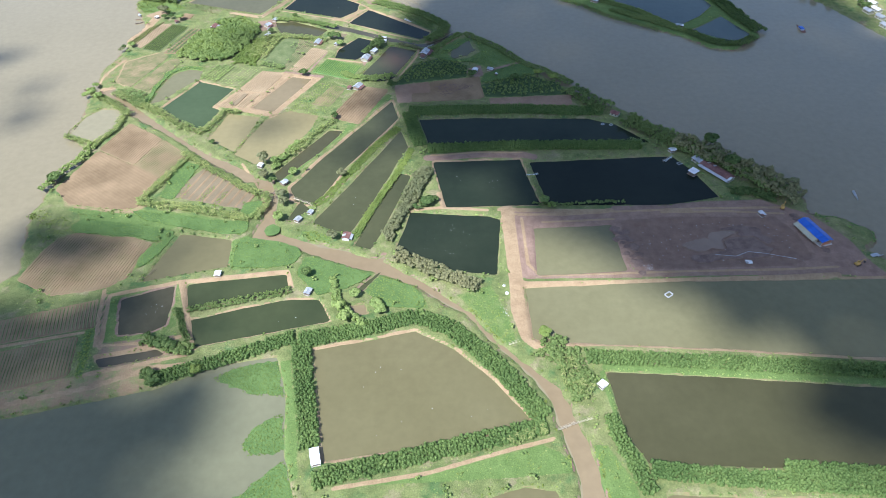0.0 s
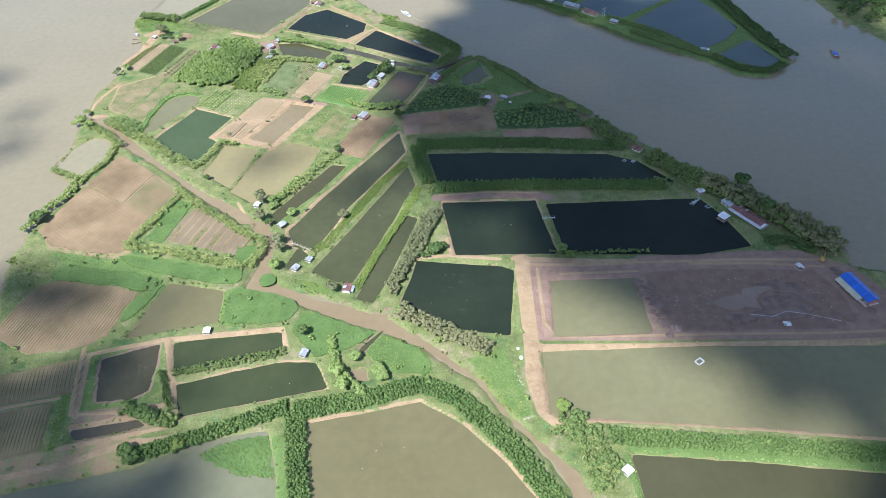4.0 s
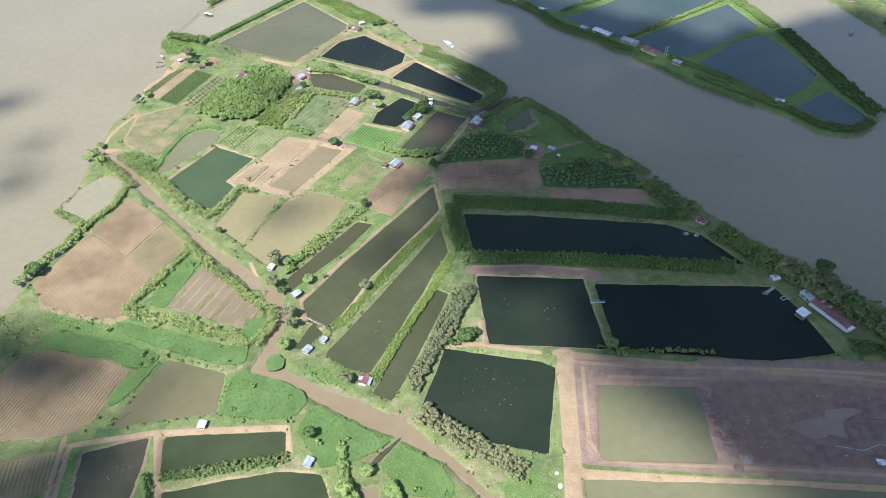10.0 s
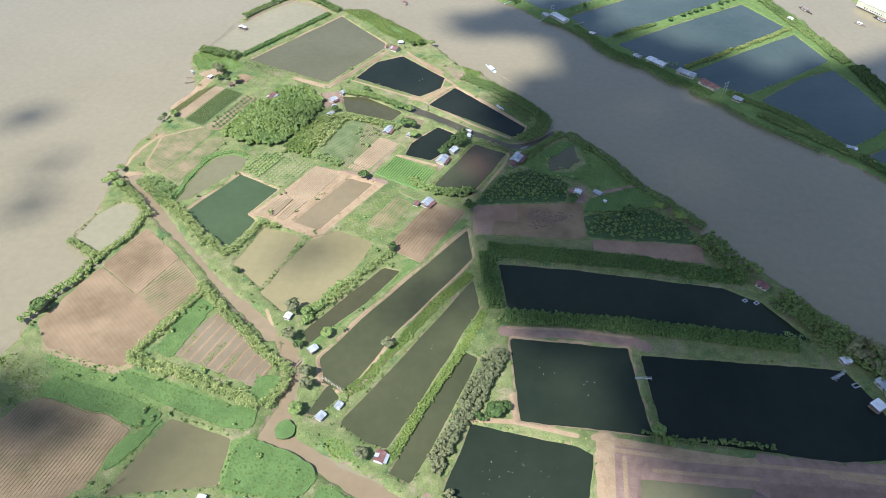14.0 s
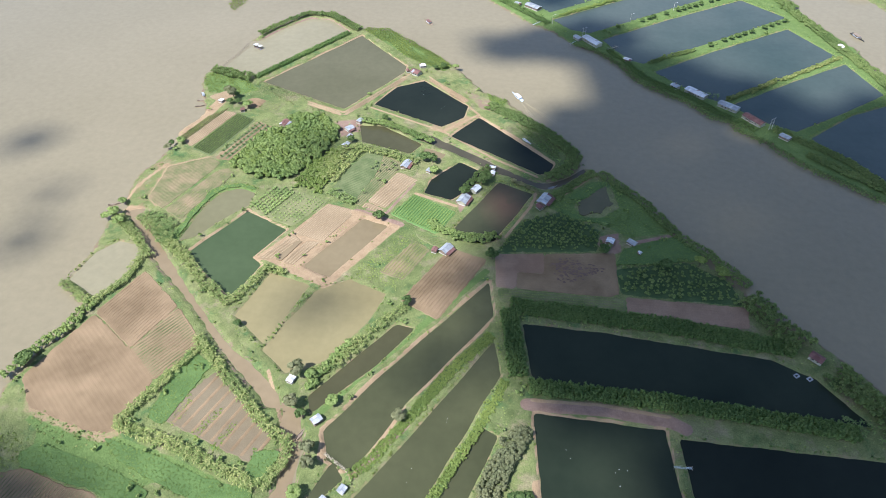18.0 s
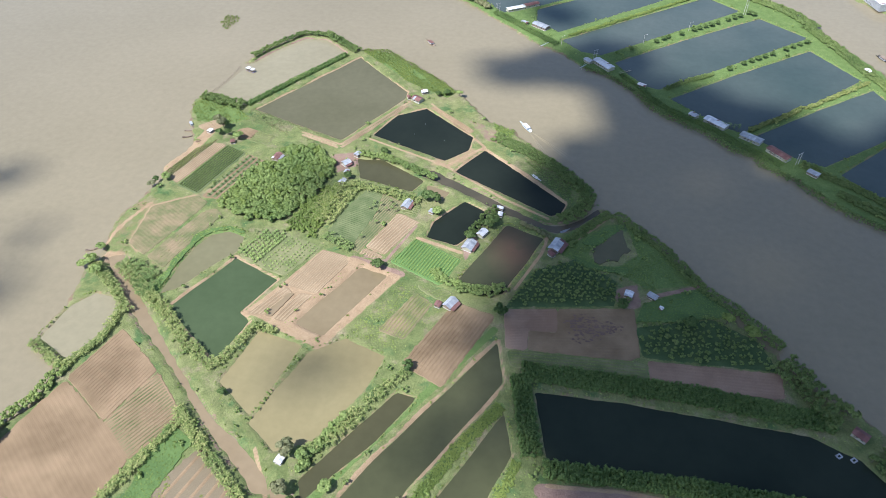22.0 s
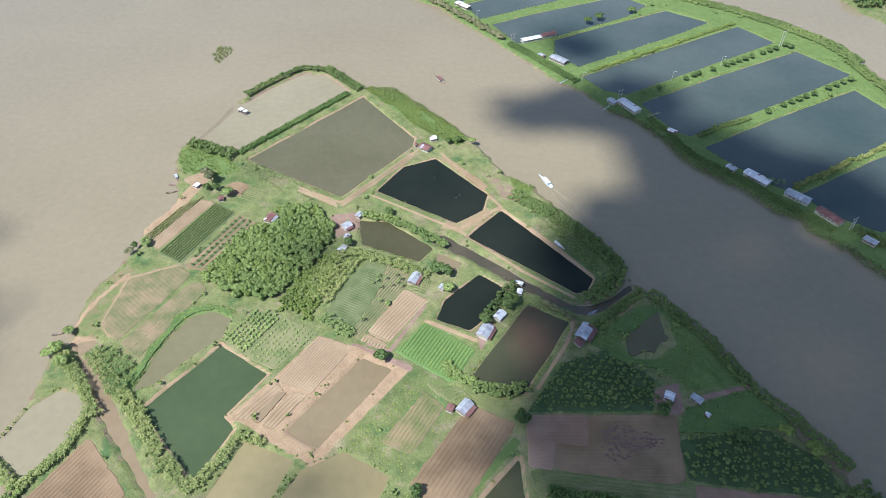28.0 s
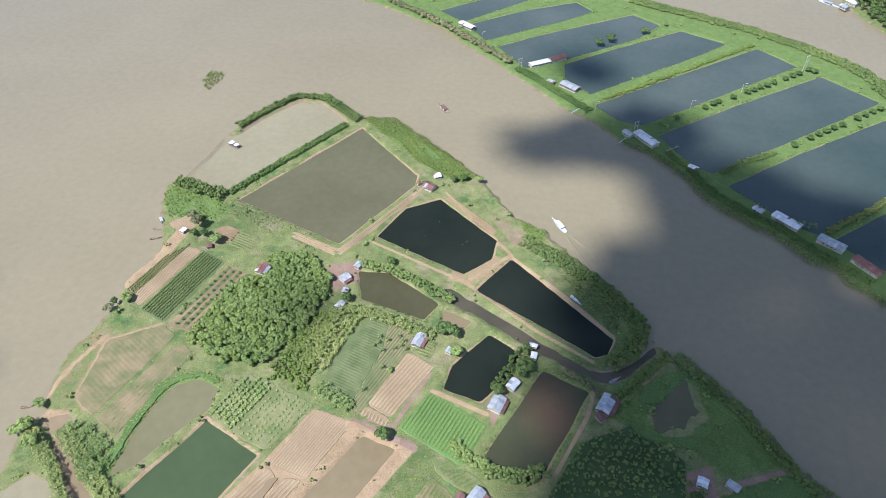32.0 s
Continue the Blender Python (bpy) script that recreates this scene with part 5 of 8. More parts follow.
bare([(-225.5, 490.8), (-221.8, 517.3), (-215, 509.5), (-217.6, 490.2), (-225, 460.4), (-231.7, 464.6)], "tan", 2.0, 0.7)
bare([(-205.4, 286.1), (-161.8, 278.9), (-154.2, 273.7), (-163.3, 266.6), (-200.6, 273.8)], "tan", 3.0, 0.6)
bare([(-142.2, 493.6), (-125.4, 498.5), (-121.9, 485.9), (-132.7, 476.8)], "red", 3.0, 0.7)
bare([(-78.7, 514.7), (-56.4, 512.7), (-69.6, 491.6), (-83.1, 492.8)], "tan", 3.0, 0.6)
bare([(-71.7, 543.5), (-50.4, 534.1), (-40.7, 519.4), (-54.6, 520.9)], "red", 4.0, 0.6)
bare([(-180.5, 159.3), (-146.2, 165.5), (-122.1, 170.7), (-118.3, 158), (-174.3, 146)], "tan", 3.0, 0.6)
bare([(-149.8, 181.7), (-116.9, 185.6), (-113, 171.9), (-142, 166.8)], "red", 3.0, 0.6)
bare([(-12.8, 193.5), (3.3, 186), (11, 193.9), (-4, 204.4)], "tan", 5.0, 0.45)
bare([(-56, 430.5), (-50.1, 441.3), (-46.5, 432.2), (-52.1, 420.4)], "red", 2.0, 0.8)
pit([(93.6, 253), (119.9, 254.9), (163, 254.5), (172.2, 244.9), (173.5, 227.4), (163.6, 222.7), (111, 221.8), (97.6, 221.3), (91.3, 235.5)], 0.6)
bare([(-103.8, 413.5), (-78.9, 405.3), (-104.2, 356.9), (-126.4, 368.7), (-120.7, 372.3)], "tan")
bare([(-155.2, 212.1), (-124.1, 217.3), (-120.4, 204.9), (-115.5, 184.3), (-147.4, 179.8), (-151.5, 195.3)], "lush", 2.0, 0.62)
bare([(-155.9, 209.9), (-149.7, 207.2), (-147.6, 196.7), (-144.6, 181.9), (-147.6, 180.3), (-150.9, 192.8)], "lush", 2.0, 0.8)
bare([(-143.8, 371.5), (-133.1, 391), (-121.5, 416.8), (-105, 413.4), (-82.2, 405), (-103.5, 358.1), (-124.4, 364.5), (-134, 369.4)], "tan", 0.8)
bare([(5.1, 206), (22.1, 211.5), (28.5, 193.5), (31, 178), (26, 176), (15.8, 191.5)], "lush", 2.0, 0.66)
pit([(-154.9, 211.3), (-124.2, 216.7), (-120.7, 204.9), (-116, 184.7), (-146.9, 180.7), (-151.1, 195.3)], 0.62)
road([(-156.6, 212.7), (-153.3, 195.3), (-149, 179.5)], 1.6, "tan")
road([(-147.2, 174.5), (-132.9, 177), (-122.8, 179.5)], 1.6, "tan")
road([(-147.8, 165.3), (-133.7, 168.5), (-118.4, 172), (-108.4, 174.6)], 1.8, "tan")
road([(-149.1, 179.8), (-130.2, 181), (-115.2, 184)], 1.2, "tan")
bare([(-145.7, 162.9), (-117.8, 170.5), (-116.4, 166.6), (-141, 161.5)], "tan", 2.0, 0.6)
road([(35.6, 260.9), (61.3, 260.2), (90.1, 261.6), (133.4, 263), (176.3, 262.8)], 1.6, "tan")
road([(40.5, 258.2), (40.3, 224.7), (45.2, 217), (81, 217.6), (120, 218.1), (159, 218.2), (185.4, 219.3)], 1.0, "tan")
road([(50.6, 254.6), (87.5, 256.1)], 0.8, "tan")
road([(112.7, 260.6), (146.9, 260.5), (174.5, 258)], 0.8, "tan")
road([(66, 164.4), (107, 161.2), (177, 154.6), (243, 146)], 3.6, "lush")
road([(64, 161), (66.5, 133), (72, 121)], 2.6, "lush")
road([(-26, 343.3), (-40.4, 320.7), (-51.7, 297.4), (-62, 277), (-67.3, 271.2)], 4.0, "lush")
road([(-17.1, 320.9), (-26.5, 293), (-35.2, 271.6), (-43.8, 246.5)], 3.4, "lush")
road([(-33, 381), (-58, 340), (-76, 312), (-87, 293)], 3.4, "lush")
CLEAR.append((-170.0, 484.0, 5.6))
CLEAR.append((106.9, 352.6, 8.0))
CLEAR.append((150.6, 293.8, 6.0))
CLEAR.append((153.7, 288.6, 6.0))
bare([(-69.1, 171), (-64.3, 170.9), (-58.7, 148.8), (-53.2, 117.8), (-57.9, 115.8), (-63.5, 143.7)], "lush", 2.0, 0.8)
bare([(-226.3, 439.3), (-216.9, 439.6), (-215.4, 429.6), (-217.3, 410.2), (-217.8, 398.3), (-228.1, 402.2), (-229.8, 411), (-230.3, 426.9)], "tan", 4.0, 0.52)
bare([(-228.8, 397.7), (-215.5, 398.7), (-210.4, 392.6), (-222, 389.1)], "tan", 3.0, 0.8)
bare([(-2.2, 433.4), (10.1, 427.3), (24.3, 429.9), (24, 423.5), (2.6, 425.9)], "lush", 1.0, 0.78)
bare([(1.3, 442.4), (13.5, 457.8), (23.3, 459.5), (18.2, 452), (8.4, 440.6)], "lush", 1.0, 0.78)
bare([(30.7, 407.7), (56.6, 421.7), (69, 407.2), (47.6, 399.6), (26.8, 395.8)], "lush", 1.0, 0.78)
bare([(-105.8, 244.9), (-98.1, 248.7), (-88.6, 247.4), (-76.1, 243), (-70.6, 238.9), (-69.2, 230.4), (-75.4, 226.2), (-100, 224.1), (-103.6, 230.3)], "lush", 1.0, 0.78)
bare([(-90.1, 255.5), (-84.8, 256.9), (-81.4, 250.9), (-86.5, 247.7)], "lush", 1.0, 0.78)
bare([(-66.9, 232.6), (-56.4, 234.1), (-32.3, 224.3), (-33.3, 219.3), (-42.6, 212.3), (-57.5, 207), (-69.1, 221.3)], "lush", 1.0, 0.78)
bare([(-30.3, 220.4), (-18.2, 215), (-10.1, 207.4), (-6.4, 197.5), (-26.9, 199.3), (-36.4, 209.5)], "lush", 1.0, 0.78)
bare([(-190, 269), (-169.3, 273.3), (-133.7, 267), (-98.5, 257.8), (-100.5, 248.9), (-133.8, 256.3), (-145.5, 250.8), (-155, 253), (-172.6, 256.2), (-185.6, 257.3)], "lush", 1.0, 0.78)
bare([(-148.4, 240), (-142.8, 245.1), (-139.5, 230.2), (-147.4, 226.4)], "lush", 1.0, 0.78)
bare([(-190.4, 376.6), (-190.4, 383.3), (-188.6, 391.9), (-189.6, 398), (-185.2, 408.5), (-187.6, 415.7), (-182.1, 420.4), (-172, 424), (-162.5, 421.5), (-163.5, 418), (-171.3, 420.2), (-178, 415.7), (-180.4, 409.2), (-182.4, 395.6), (-182, 384.6), (-183.8, 374.2)], "lush", 1.0, 0.85)
bare([(-159.7, 620.8), (-138.5, 621.9), (-101.4, 592.5), (-81.4, 573), (-86.3, 564.6), (-115.3, 580.3)], "lush", 1.0, 0.78)
bare([(-53.9, 541.3), (-40.3, 535), (-41.4, 527.3), (-50, 530)], "lush", 1.0, 0.78)
bare([(40.7, 127.2), (47.3, 122.5), (44.6, 118.1), (22, 116.4), (-18.5, 115), (-38.5, 113.7), (-2.3, 120.1), (35.8, 129.6)], "lush", 1.0, 0.78)
bare([(54.7, 129.2), (59.9, 129.1), (66.4, 115.6), (68, 105.1), (55.4, 105.3), (54.5, 122.4)], "lush", 1.0, 0.78)
bare([(-244.2, 529.8), (-239.7, 540.5), (-212.7, 531.9), (-201.5, 520.8), (-213.1, 512.1), (-232.4, 513.2)], "lush", 1.0, 0.78)
bare([(-150, 314.3), (-136.8, 308.8), (-143.6, 278.2), (-151, 280.3)], "lush", 1.0, 0.78)
bare([(-104.7, 274.3), (-94.2, 275.7), (-99.1, 261.5), (-104.8, 264.3)], "lush", 1.0, 0.78)
bare([(-139.2, 293.1), (-135.8, 291.2), (-138.8, 278.8), (-141.6, 280.6)], "lush", 1.0, 0.78)
bare([(-125.5, 290), (-122.6, 287.8), (-128.3, 274.7), (-131.4, 276.1)], "lush", 1.0, 0.78)
bare([(-117.2, 284.8), (-114.5, 282.9), (-119.4, 270.9), (-121.8, 272.6)], "lush", 1.0, 0.78)
bare([(-157.1, 190.2), (-152.3, 191), (-150, 179.5), (-149.2, 168.3), (-148.7, 162.9), (-151.8, 162.8), (-152.8, 169.3)], "lush", 1.0, 0.78)
bare([(-15.9, 435.5), (2.6, 456.3), (8.9, 452.2), (5.9, 435.8), (12.7, 426.5), (21.3, 430.8), (28.6, 438.6), (23.5, 459.8), (30.3, 458.9), (41.9, 441.8), (58.1, 423.9), (32.7, 416.5), (21.4, 423.4), (3.9, 427.8)], "lush", 1.0, 0.78)
bare([(-72, 251.1), (-65.7, 251.9), (-55.1, 245.9), (-56.5, 243), (-66.7, 244.8)], "lush", 1.0, 0.78)
bare([(-196, 275.9), (-177.4, 272.4), (-158.7, 271.2), (-162.4, 266.3), (-186.9, 266.2), (-197.2, 271.1)], "lush", 1.0, 0.78)
bare(ISLANDS[1], "lush", 4.0, 0.72)

build_ground(-290.0, 262.0, -75.0, 1010.0, 1.15, "ground", "low river island of grass banks, bare dykes and ponds", ISLANDS[:2])
build_ground(120.0, 560.0, 80.0, 1120.0, 4.0, "far_bank", "green mainland bank across the river", ISLANDS[2:])
river = slab("river_water", [(-4000, -3000), (4000, -3000), (4000, 4500), (-4000, 4500)], -0.6, 0.0, RIVER)
tagged(river, "broad muddy brown river with small ripples", "river", kind="structure")

# ---- fields, rows and woods ----
field("brown ploughed field with pale straw lines", [(-191.2, 353.8), (-166, 336), (-174.8, 310.5), (-200.2, 326.4)], "brown", 1.5, 1, 0.16, wide=0.22, seed=1)
field("brown field with rows of young green crop", [(-165.5, 335.5), (-145.7, 317.7), (-157.2, 297.1), (-174.2, 309.8)], "brown", 1.5, 1, 0.26, wide=0.27, top="dry", seed=2)
field("brown ploughed field beside the river", [(-200.2, 325.1), (-174.7, 309.7), (-157.3, 296.7), (-161.2, 271.6), (-172, 271.2), (-199.5, 277.1), (-210.5, 289.2)], "brown", 1.8, 1, 0.035, seed=3)
field("flooded brown field with broad mud ridges", [(-132.8, 306.9), (-100.4, 281.4), (-104.4, 269.5), (-147.2, 281.4)], "wet", 4.6, 1, 0.14, wide=0.15, top="brown", seed=4)
field("brown field with fine grey-green crop rows", [(-200.6, 220.4), (-196.7, 239.7), (-192.9, 249.1), (-185.3, 253), (-174.4, 251), (-164.6, 249), (-155.8, 248.9), (-144, 243.5), (-147.6, 236.4), (-148.3, 227.3), (-148.6, 221.3), (-157, 213.9), (-180.3, 209.6)], "brown", 1.4, 0, 0.2, wide=0.15, top="dry", seed=5)
field("brown field with green seedling rows", [(-210.3, 191), (-156.4, 207), (-152.5, 190.6), (-204.4, 179.3)], "brown", 1.6, 1, 0.22, wide=0.19, top="grassy", seed=6)
field("brown field with fine green rows", [(-201.7, 173.9), (-158.6, 185.7), (-154.8, 164.8), (-191.4, 153.6)], "brown", 1.35, 1, 0.2, wide=0.2, top="grassy", seed=7)
# top="straw": lit ridges put into the colour, so the furrow lines show
field("tan ploughed field with fine ridges", [(-121.2, 416.4), (-105.1, 413), (-115.4, 387.8), (-130.6, 390.7)], "tan", 1.1, 1, 0.16, wide=0.22, top="straw", seed=8)
field("tan bedded plot with lightened ridges", [(-130.7, 389.9), (-126.2, 387.2), (-134.6, 371.6), (-141.5, 370.9), (-139.9, 373.4)], "tan", 1.5, 1, 0.26, wide=0.26, top="straw", seed=151)
field("tan bedded plot beside the pool", [(-123, 386.6), (-116.5, 387.4), (-124.4, 369.6), (-129.5, 370.2)], "tan", 1.5, 1, 0.26, wide=0.26, top="straw", seed=152)
field("bright green vegetable field in rows", [(-78.1, 432), (-54, 420.8), (-60.5, 402.7), (-87, 413.8)], "green", 1.5, 1, 0.3, "bright", 0.9, seed=9)
field("narrow tan vegetable beds along the reservoir", [(-139.6, 503.4), (-111.4, 553.6), (-108.6, 551.8), (-136.6, 500.4)], "tan", 0.95, 0, 0.3, wide=0.28, top="straw", seed=155)
field("narrow tan vegetable beds on the reservoir bank", [(-164.6, 509), (-163.4, 511.8), (-140.3, 503.2), (-138.6, 499.8)], "tan", 0.95, 1, 0.3, wide=0.28, top="straw", seed=156)
field("narrow brown vegetable beds beside the dark pond", [(-94.6, 551.6), (-92.6, 554), (-63.9, 530.4), (-66, 527.4)], "brown", 0.95, 1, 0.3, wide=0.28, top="tan", seed=157)
field("tan ploughed strip with ridges", [(-91.2, 449.4), (-78.9, 444.2), (-90.9, 418.1), (-101.2, 421.9)], "tan", 1.5, 1, 0.26, wide=0.26, top="straw", seed=10)
field("tan ploughed strip end with ridges", [(-101.3, 421), (-91.4, 417.3), (-92.8, 412.6), (-103.5, 416.9)], "tan", 1.5, 1, 0.26, wide=0.26, top="straw", seed=153)
field("green crop field with scattered young palms", [(-111.3, 467.1), (-103.2, 464.4), (-102.6, 449), (-108.6, 419.2), (-123.5, 423.8), (-120.2, 445.5)], "rank", 1.3, 3, 0.12, wide=0.3, seed=11)
field("dry weathered end of the green crop field", [(-102.6, 464), (-89.6, 456.7), (-104, 417.6), (-108, 419), (-102, 449)], "dry", 1.3, 1, 0.1, wide=0.26, top="rank", seed=161)
field("young banana orchard in tidy rows", [(-153.5, 427), (-139.8, 424), (-149.3, 400.6), (-160.6, 406.7)], "grassy", 2.2, 1, 0.0, "palm", 2.1, tall=1.8, fat=0.58, seed=12)
field("grassy plot with rows of seedlings", [(-148.9, 400.9), (-139.4, 423.6), (-122, 418), (-133.6, 396)], "grassy", 2.2, 0, 0.0, "palm", 2.0, tall=0.8, fat=0.36, skip=0.12, seed=150)
field("brown furrowed field between grass banks", [(-51.9, 393.8), (-33.6, 388.6), (-50.1, 348), (-68.3, 356.8)], "brown", 1.7, 1, 0.2, wide=0.24, seed=13)
field("dark red bare field", [(-30.1, 393), (-7, 397.4), (-6.6, 384.2), (-18.6, 383.6), (-18.4, 372.8), (-27.1, 372.4)], "red", 1.5, 0, 0.05, seed=14)
field("brown stubble field with scorched patches", [(-6.7, 397.5), (26.2, 403.6), (28, 377), (23.5, 374.5), (-18, 372.9), (-18.2, 383.2), (-6.2, 383.9)], "brown", 1.5, 0, 0.06, wide=0.2, seed=154)
field("low green crop strip", [(-26.1, 370.9), (22.3, 374), (30.6, 373.8), (30, 365.2), (-24, 363.2)], "grassy", 1.6, 0, 0.1, "crop", 0.9, seed=15)
field("reddish brown bare strip", [(31.4, 375.5), (83.6, 378.1), (82.9, 365.8), (31.9, 365.2)], "red", 1.5, 0, 0.05, seed=16)
field("dark green orchard planted in rows", [(26.6, 392.5), (59.6, 403), (77.2, 393.1), (82.6, 379.3), (29.7, 377.3)], "deep", 3.4, 0, 0.0, "orchard", 3.8, tall=2.4, fat=0.47, seed=17)
field("green orchard of small round trees", [(-29.8, 395), (-17.9, 420.1), (-0.3, 430.5), (18.4, 419.3), (17.5, 404)], "deep", 3.0, 0, 0.0, "orchard", 3.5, tall=2.2, fat=0.48, seed=18)
field("dark green nursery beds in long rows", [(-203, 491.9), (-189.8, 486), (-200.9, 446.3), (-214.7, 451.8)], "rank", 1.55, 1, 0.0, "hedge", 0.62, tall=0.55, fat=0.8, seed=19)
field("dry grass with rows of round shrubs", [(-187.3, 484.9), (-173.7, 479.7), (-185.1, 444), (-197.5, 445)], "brown", 3.4, 1, 0.16, "orchard", 3.2, tall=1.1, fat=0.26, skip=0.1, wide=0.3, top="rank", seed=20)
field("pale green vegetable beds", [(-70.4, 396.5), (-62, 391.1), (-70.1, 369), (-82.3, 372.3)], "dry", 1.5, 1, 0.1, "weed", 0.8, tall=0.4, fat=0.5, seed=21)
tree_row("clipped green tree row beside the olive pond", [(-61.4, 180.3), (-56.1, 153.9), (-51.1, 130.2)], 7.8, 1.7, "hedge", 1.15, 7, radius=1.00, lumps=3, leaves=13, trunk=False, cone=True, seed=22)
tree_row("clipped green tree row along the pond bank", [(-61.5, 181), (-36, 186), (-12.8, 193.5), (2.1, 186.7)], 7.8, 1.7, "hedge", 1.15, 7, radius=1.00, lumps=3, leaves=13, trunk=False, cone=True, seed=23)
tree_row("clipped green tree row beside the creek", [(3.3, 185.7), (21.5, 166.1), (37.2, 141.7)], 8.2, 1.7, "hedge", 1.15, 7, radius=1.05, lumps=3, leaves=13, trunk=False, cone=True, seed=24)
tree_row("dense green tree row with its shadow on the pond", [(37.8, 137.4), (-2.2, 128), (-41.1, 118.7), (-47.9, 116.7)], 7.0, 1.7, "hedge", 1.15, 6, radius=1.05, lumps=3, leaves=13, trunk=False, cone=True, seed=25)
tree_row("dense dark green tree row on the dyke", [(59.1, 169.5), (107.1, 165.8), (177.7, 159.6), (206.4, 157.1)], 6.6, 2.0, "hedge", 1.15, 6, radius=1.00, lumps=3, leaves=13, trunk=False, cone=True, seed=26)
tree_row("dark green tree row on the pond bank", [(62.9, 141.1), (65.9, 127.8), (71.2, 110.2)], 5.2, 1.9, "hedge", 1.15, 5, radius=1.00, lumps=3, leaves=13, trunk=False, cone=True, seed=27)
tree_row("dense green tree row on the pond bank", [(74.2, 118.7), (102.6, 114.9), (154.2, 110.1), (179.7, 108.7)], 6.4, 1.9, "hedge", 1.15, 6, radius=1.00, lumps=3, leaves=13, trunk=False, cone=True, seed=28)
tree_row("second green tree row on the pond bank", [(122.2, 118.8), (156.9, 115.5), (182.6, 113.8)], 5.2, 1.9, "hedge", 1.15, 5, radius=1.00, lumps=3, leaves=13, trunk=False, cone=True, seed=29)
tree_row("green tree hedge along the lake bank", [(-120.7, 162.1), (-91.6, 171.5), (-65, 182.9)], 6.0, 1.8, "hedge", 1.15, 5, radius=1.08, lumps=3, leaves=13, trunk=False, cone=True, seed=30)
tree_row("grey-green feathery tree row", [(-22.2, 231.7), (-1.3, 218.6), (15, 209.9)], 8, 4, "grey", 2.4, 3, seed=31)
tree_row("grey-green feathery tree row on the bank", [(-7.1, 299.2), (-15.6, 274.5), (-28.1, 246.4)], 6, 3.4, "grey", 2.2, 2, seed=32)
tree_row("dark green planted tree row", [(-18.8, 361.5), (50.4, 361.6), (100.3, 357.1)], 8.8, 2.1, "hedge", 1.15, 8, radius=1.00, lumps=3, leaves=13, trunk=False, cone=True, seed=33)
tree_row("dark green planted tree row", [(-19.8, 358.7), (-12.3, 324.8)], 7.8, 2.1, "hedge", 1.15, 7, radius=1.00, lumps=3, leaves=13, trunk=False, cone=True, seed=34)
tree_row("dark green trees on the dyke between ponds", [(-6.9, 319.7), (44.2, 321.5), (114.7, 320)], 6.6, 2.9, "hedge", 1.15, 6, radius=1.00, lumps=4, leaves=13, trunk=False, cone=True, seed=35)
tree_row("green scrub and low trees along the river bank", [(85, 383), (103.6, 356.3), (126, 331.8), (147, 310.1), (166, 292), (182, 273)], 13, 4.2, "row", 2.6, 5, lumps=7, leaves=15, seed=36)
tree_row("tall soft grey-green trees along the river bank", [(138, 322), (160, 302), (173, 286.5), (186, 269)], 14, 6, "grey", 3.4, 4, lumps=9, leaves=15, seed=37)
wood("dense green wood of rounded crowns", [(-185.4, 439.2), (-181.3, 468.2), (-174.3, 477.8), (-169.5, 494.3), (-147.7, 497.3), (-134.4, 483.7), (-135.6, 462.6), (-141.6, 448.6), (-148.1, 432.4), (-165.5, 432.2)], 3.4, 2.5, 3.3, "wood", lumps=8, leaves=20, seed=38)
wood("dense green wood of rounded crowns", [(-183.4, 441.2), (-179.3, 468.2), (-172.3, 477.8), (-167.5, 492.3), (-147.7, 495.3), (-136.4, 483.7), (-137.6, 462.6), (-143.6, 448.6), (-150.1, 434.4), (-165.5, 434.2)], 5.0, 2.3, 3.7, "bright", lumps=8, leaves=16, keep=0.6, seed=158)
wood("green feathery grove beside the wood", [(-141.6, 448.6), (-136.1, 462.5), (-126, 463.6), (-127.3, 436.2), (-128.3, 424.8), (-143.9, 428)], 2.2, 1.6, 1.7, "bright", lumps=6, leaves=16, seed=39)
wood("dark trees on the mainland bank", [(173.3, 856.4), (177.7, 818), (187.7, 798.8), (218.3, 796.6), (236.2, 927.5)], 6, 3.6, 6.5, "tree", lumps=7, leaves=9, seed=40)
wood("dark trees on the mainland bank", [(283.1, 586.6), (293.3, 562.1), (296.3, 529), (305.2, 514.4), (330.2, 491.1), (377.2, 602.1)], 7, 3.6, 6, "tree", lumps=7, leaves=9, keep=0.7, seed=41)
field("small tan vegetable plot by the river", [(-229.7, 507.8), (-220.4, 517.5), (-213.1, 512.1), (-221.7, 503.2)], "tan", 1.4, 0, 0.2, seed=42)
field("small brown garden plot", [(-203.6, 508.1), (-198.8, 511.1), (-190.7, 508.6), (-192.4, 499.9), (-201.9, 501.1)], "brown", 1.4, 0, 0.2, seed=43)
field("small green garden plot", [(-191.9, 509.3), (-179.1, 505.2), (-180.2, 495.6), (-193.3, 498.5)], "grassy", 1.5, 0, 0.15, "crop", 0.9, seed=44)
field("pale furrowed plot beside the nursery", [(-222, 457.5), (-211.5, 493), (-204.3, 492.1), (-216, 453.3)], "tan", 1.25, 0, 0.2, wide=0.24, top="straw", seed=45)
field("pale green vegetable strip on the river bank", [(-226.8, 461), (-219, 486.6), (-210.8, 497), (-212, 493), (-222.5, 458)], "dry", 1.3, 0, 0.12, "bush", 0.9, tall=0.35, fat=0.6, seed=160)
field("green garden beside the house", [(-87.8, 458.3), (-80.1, 456.6), (-81.9, 447.2), (-90.2, 450.2)], "grassy", 1.5, 0, 0.2, "crop", 1.0, seed=46)
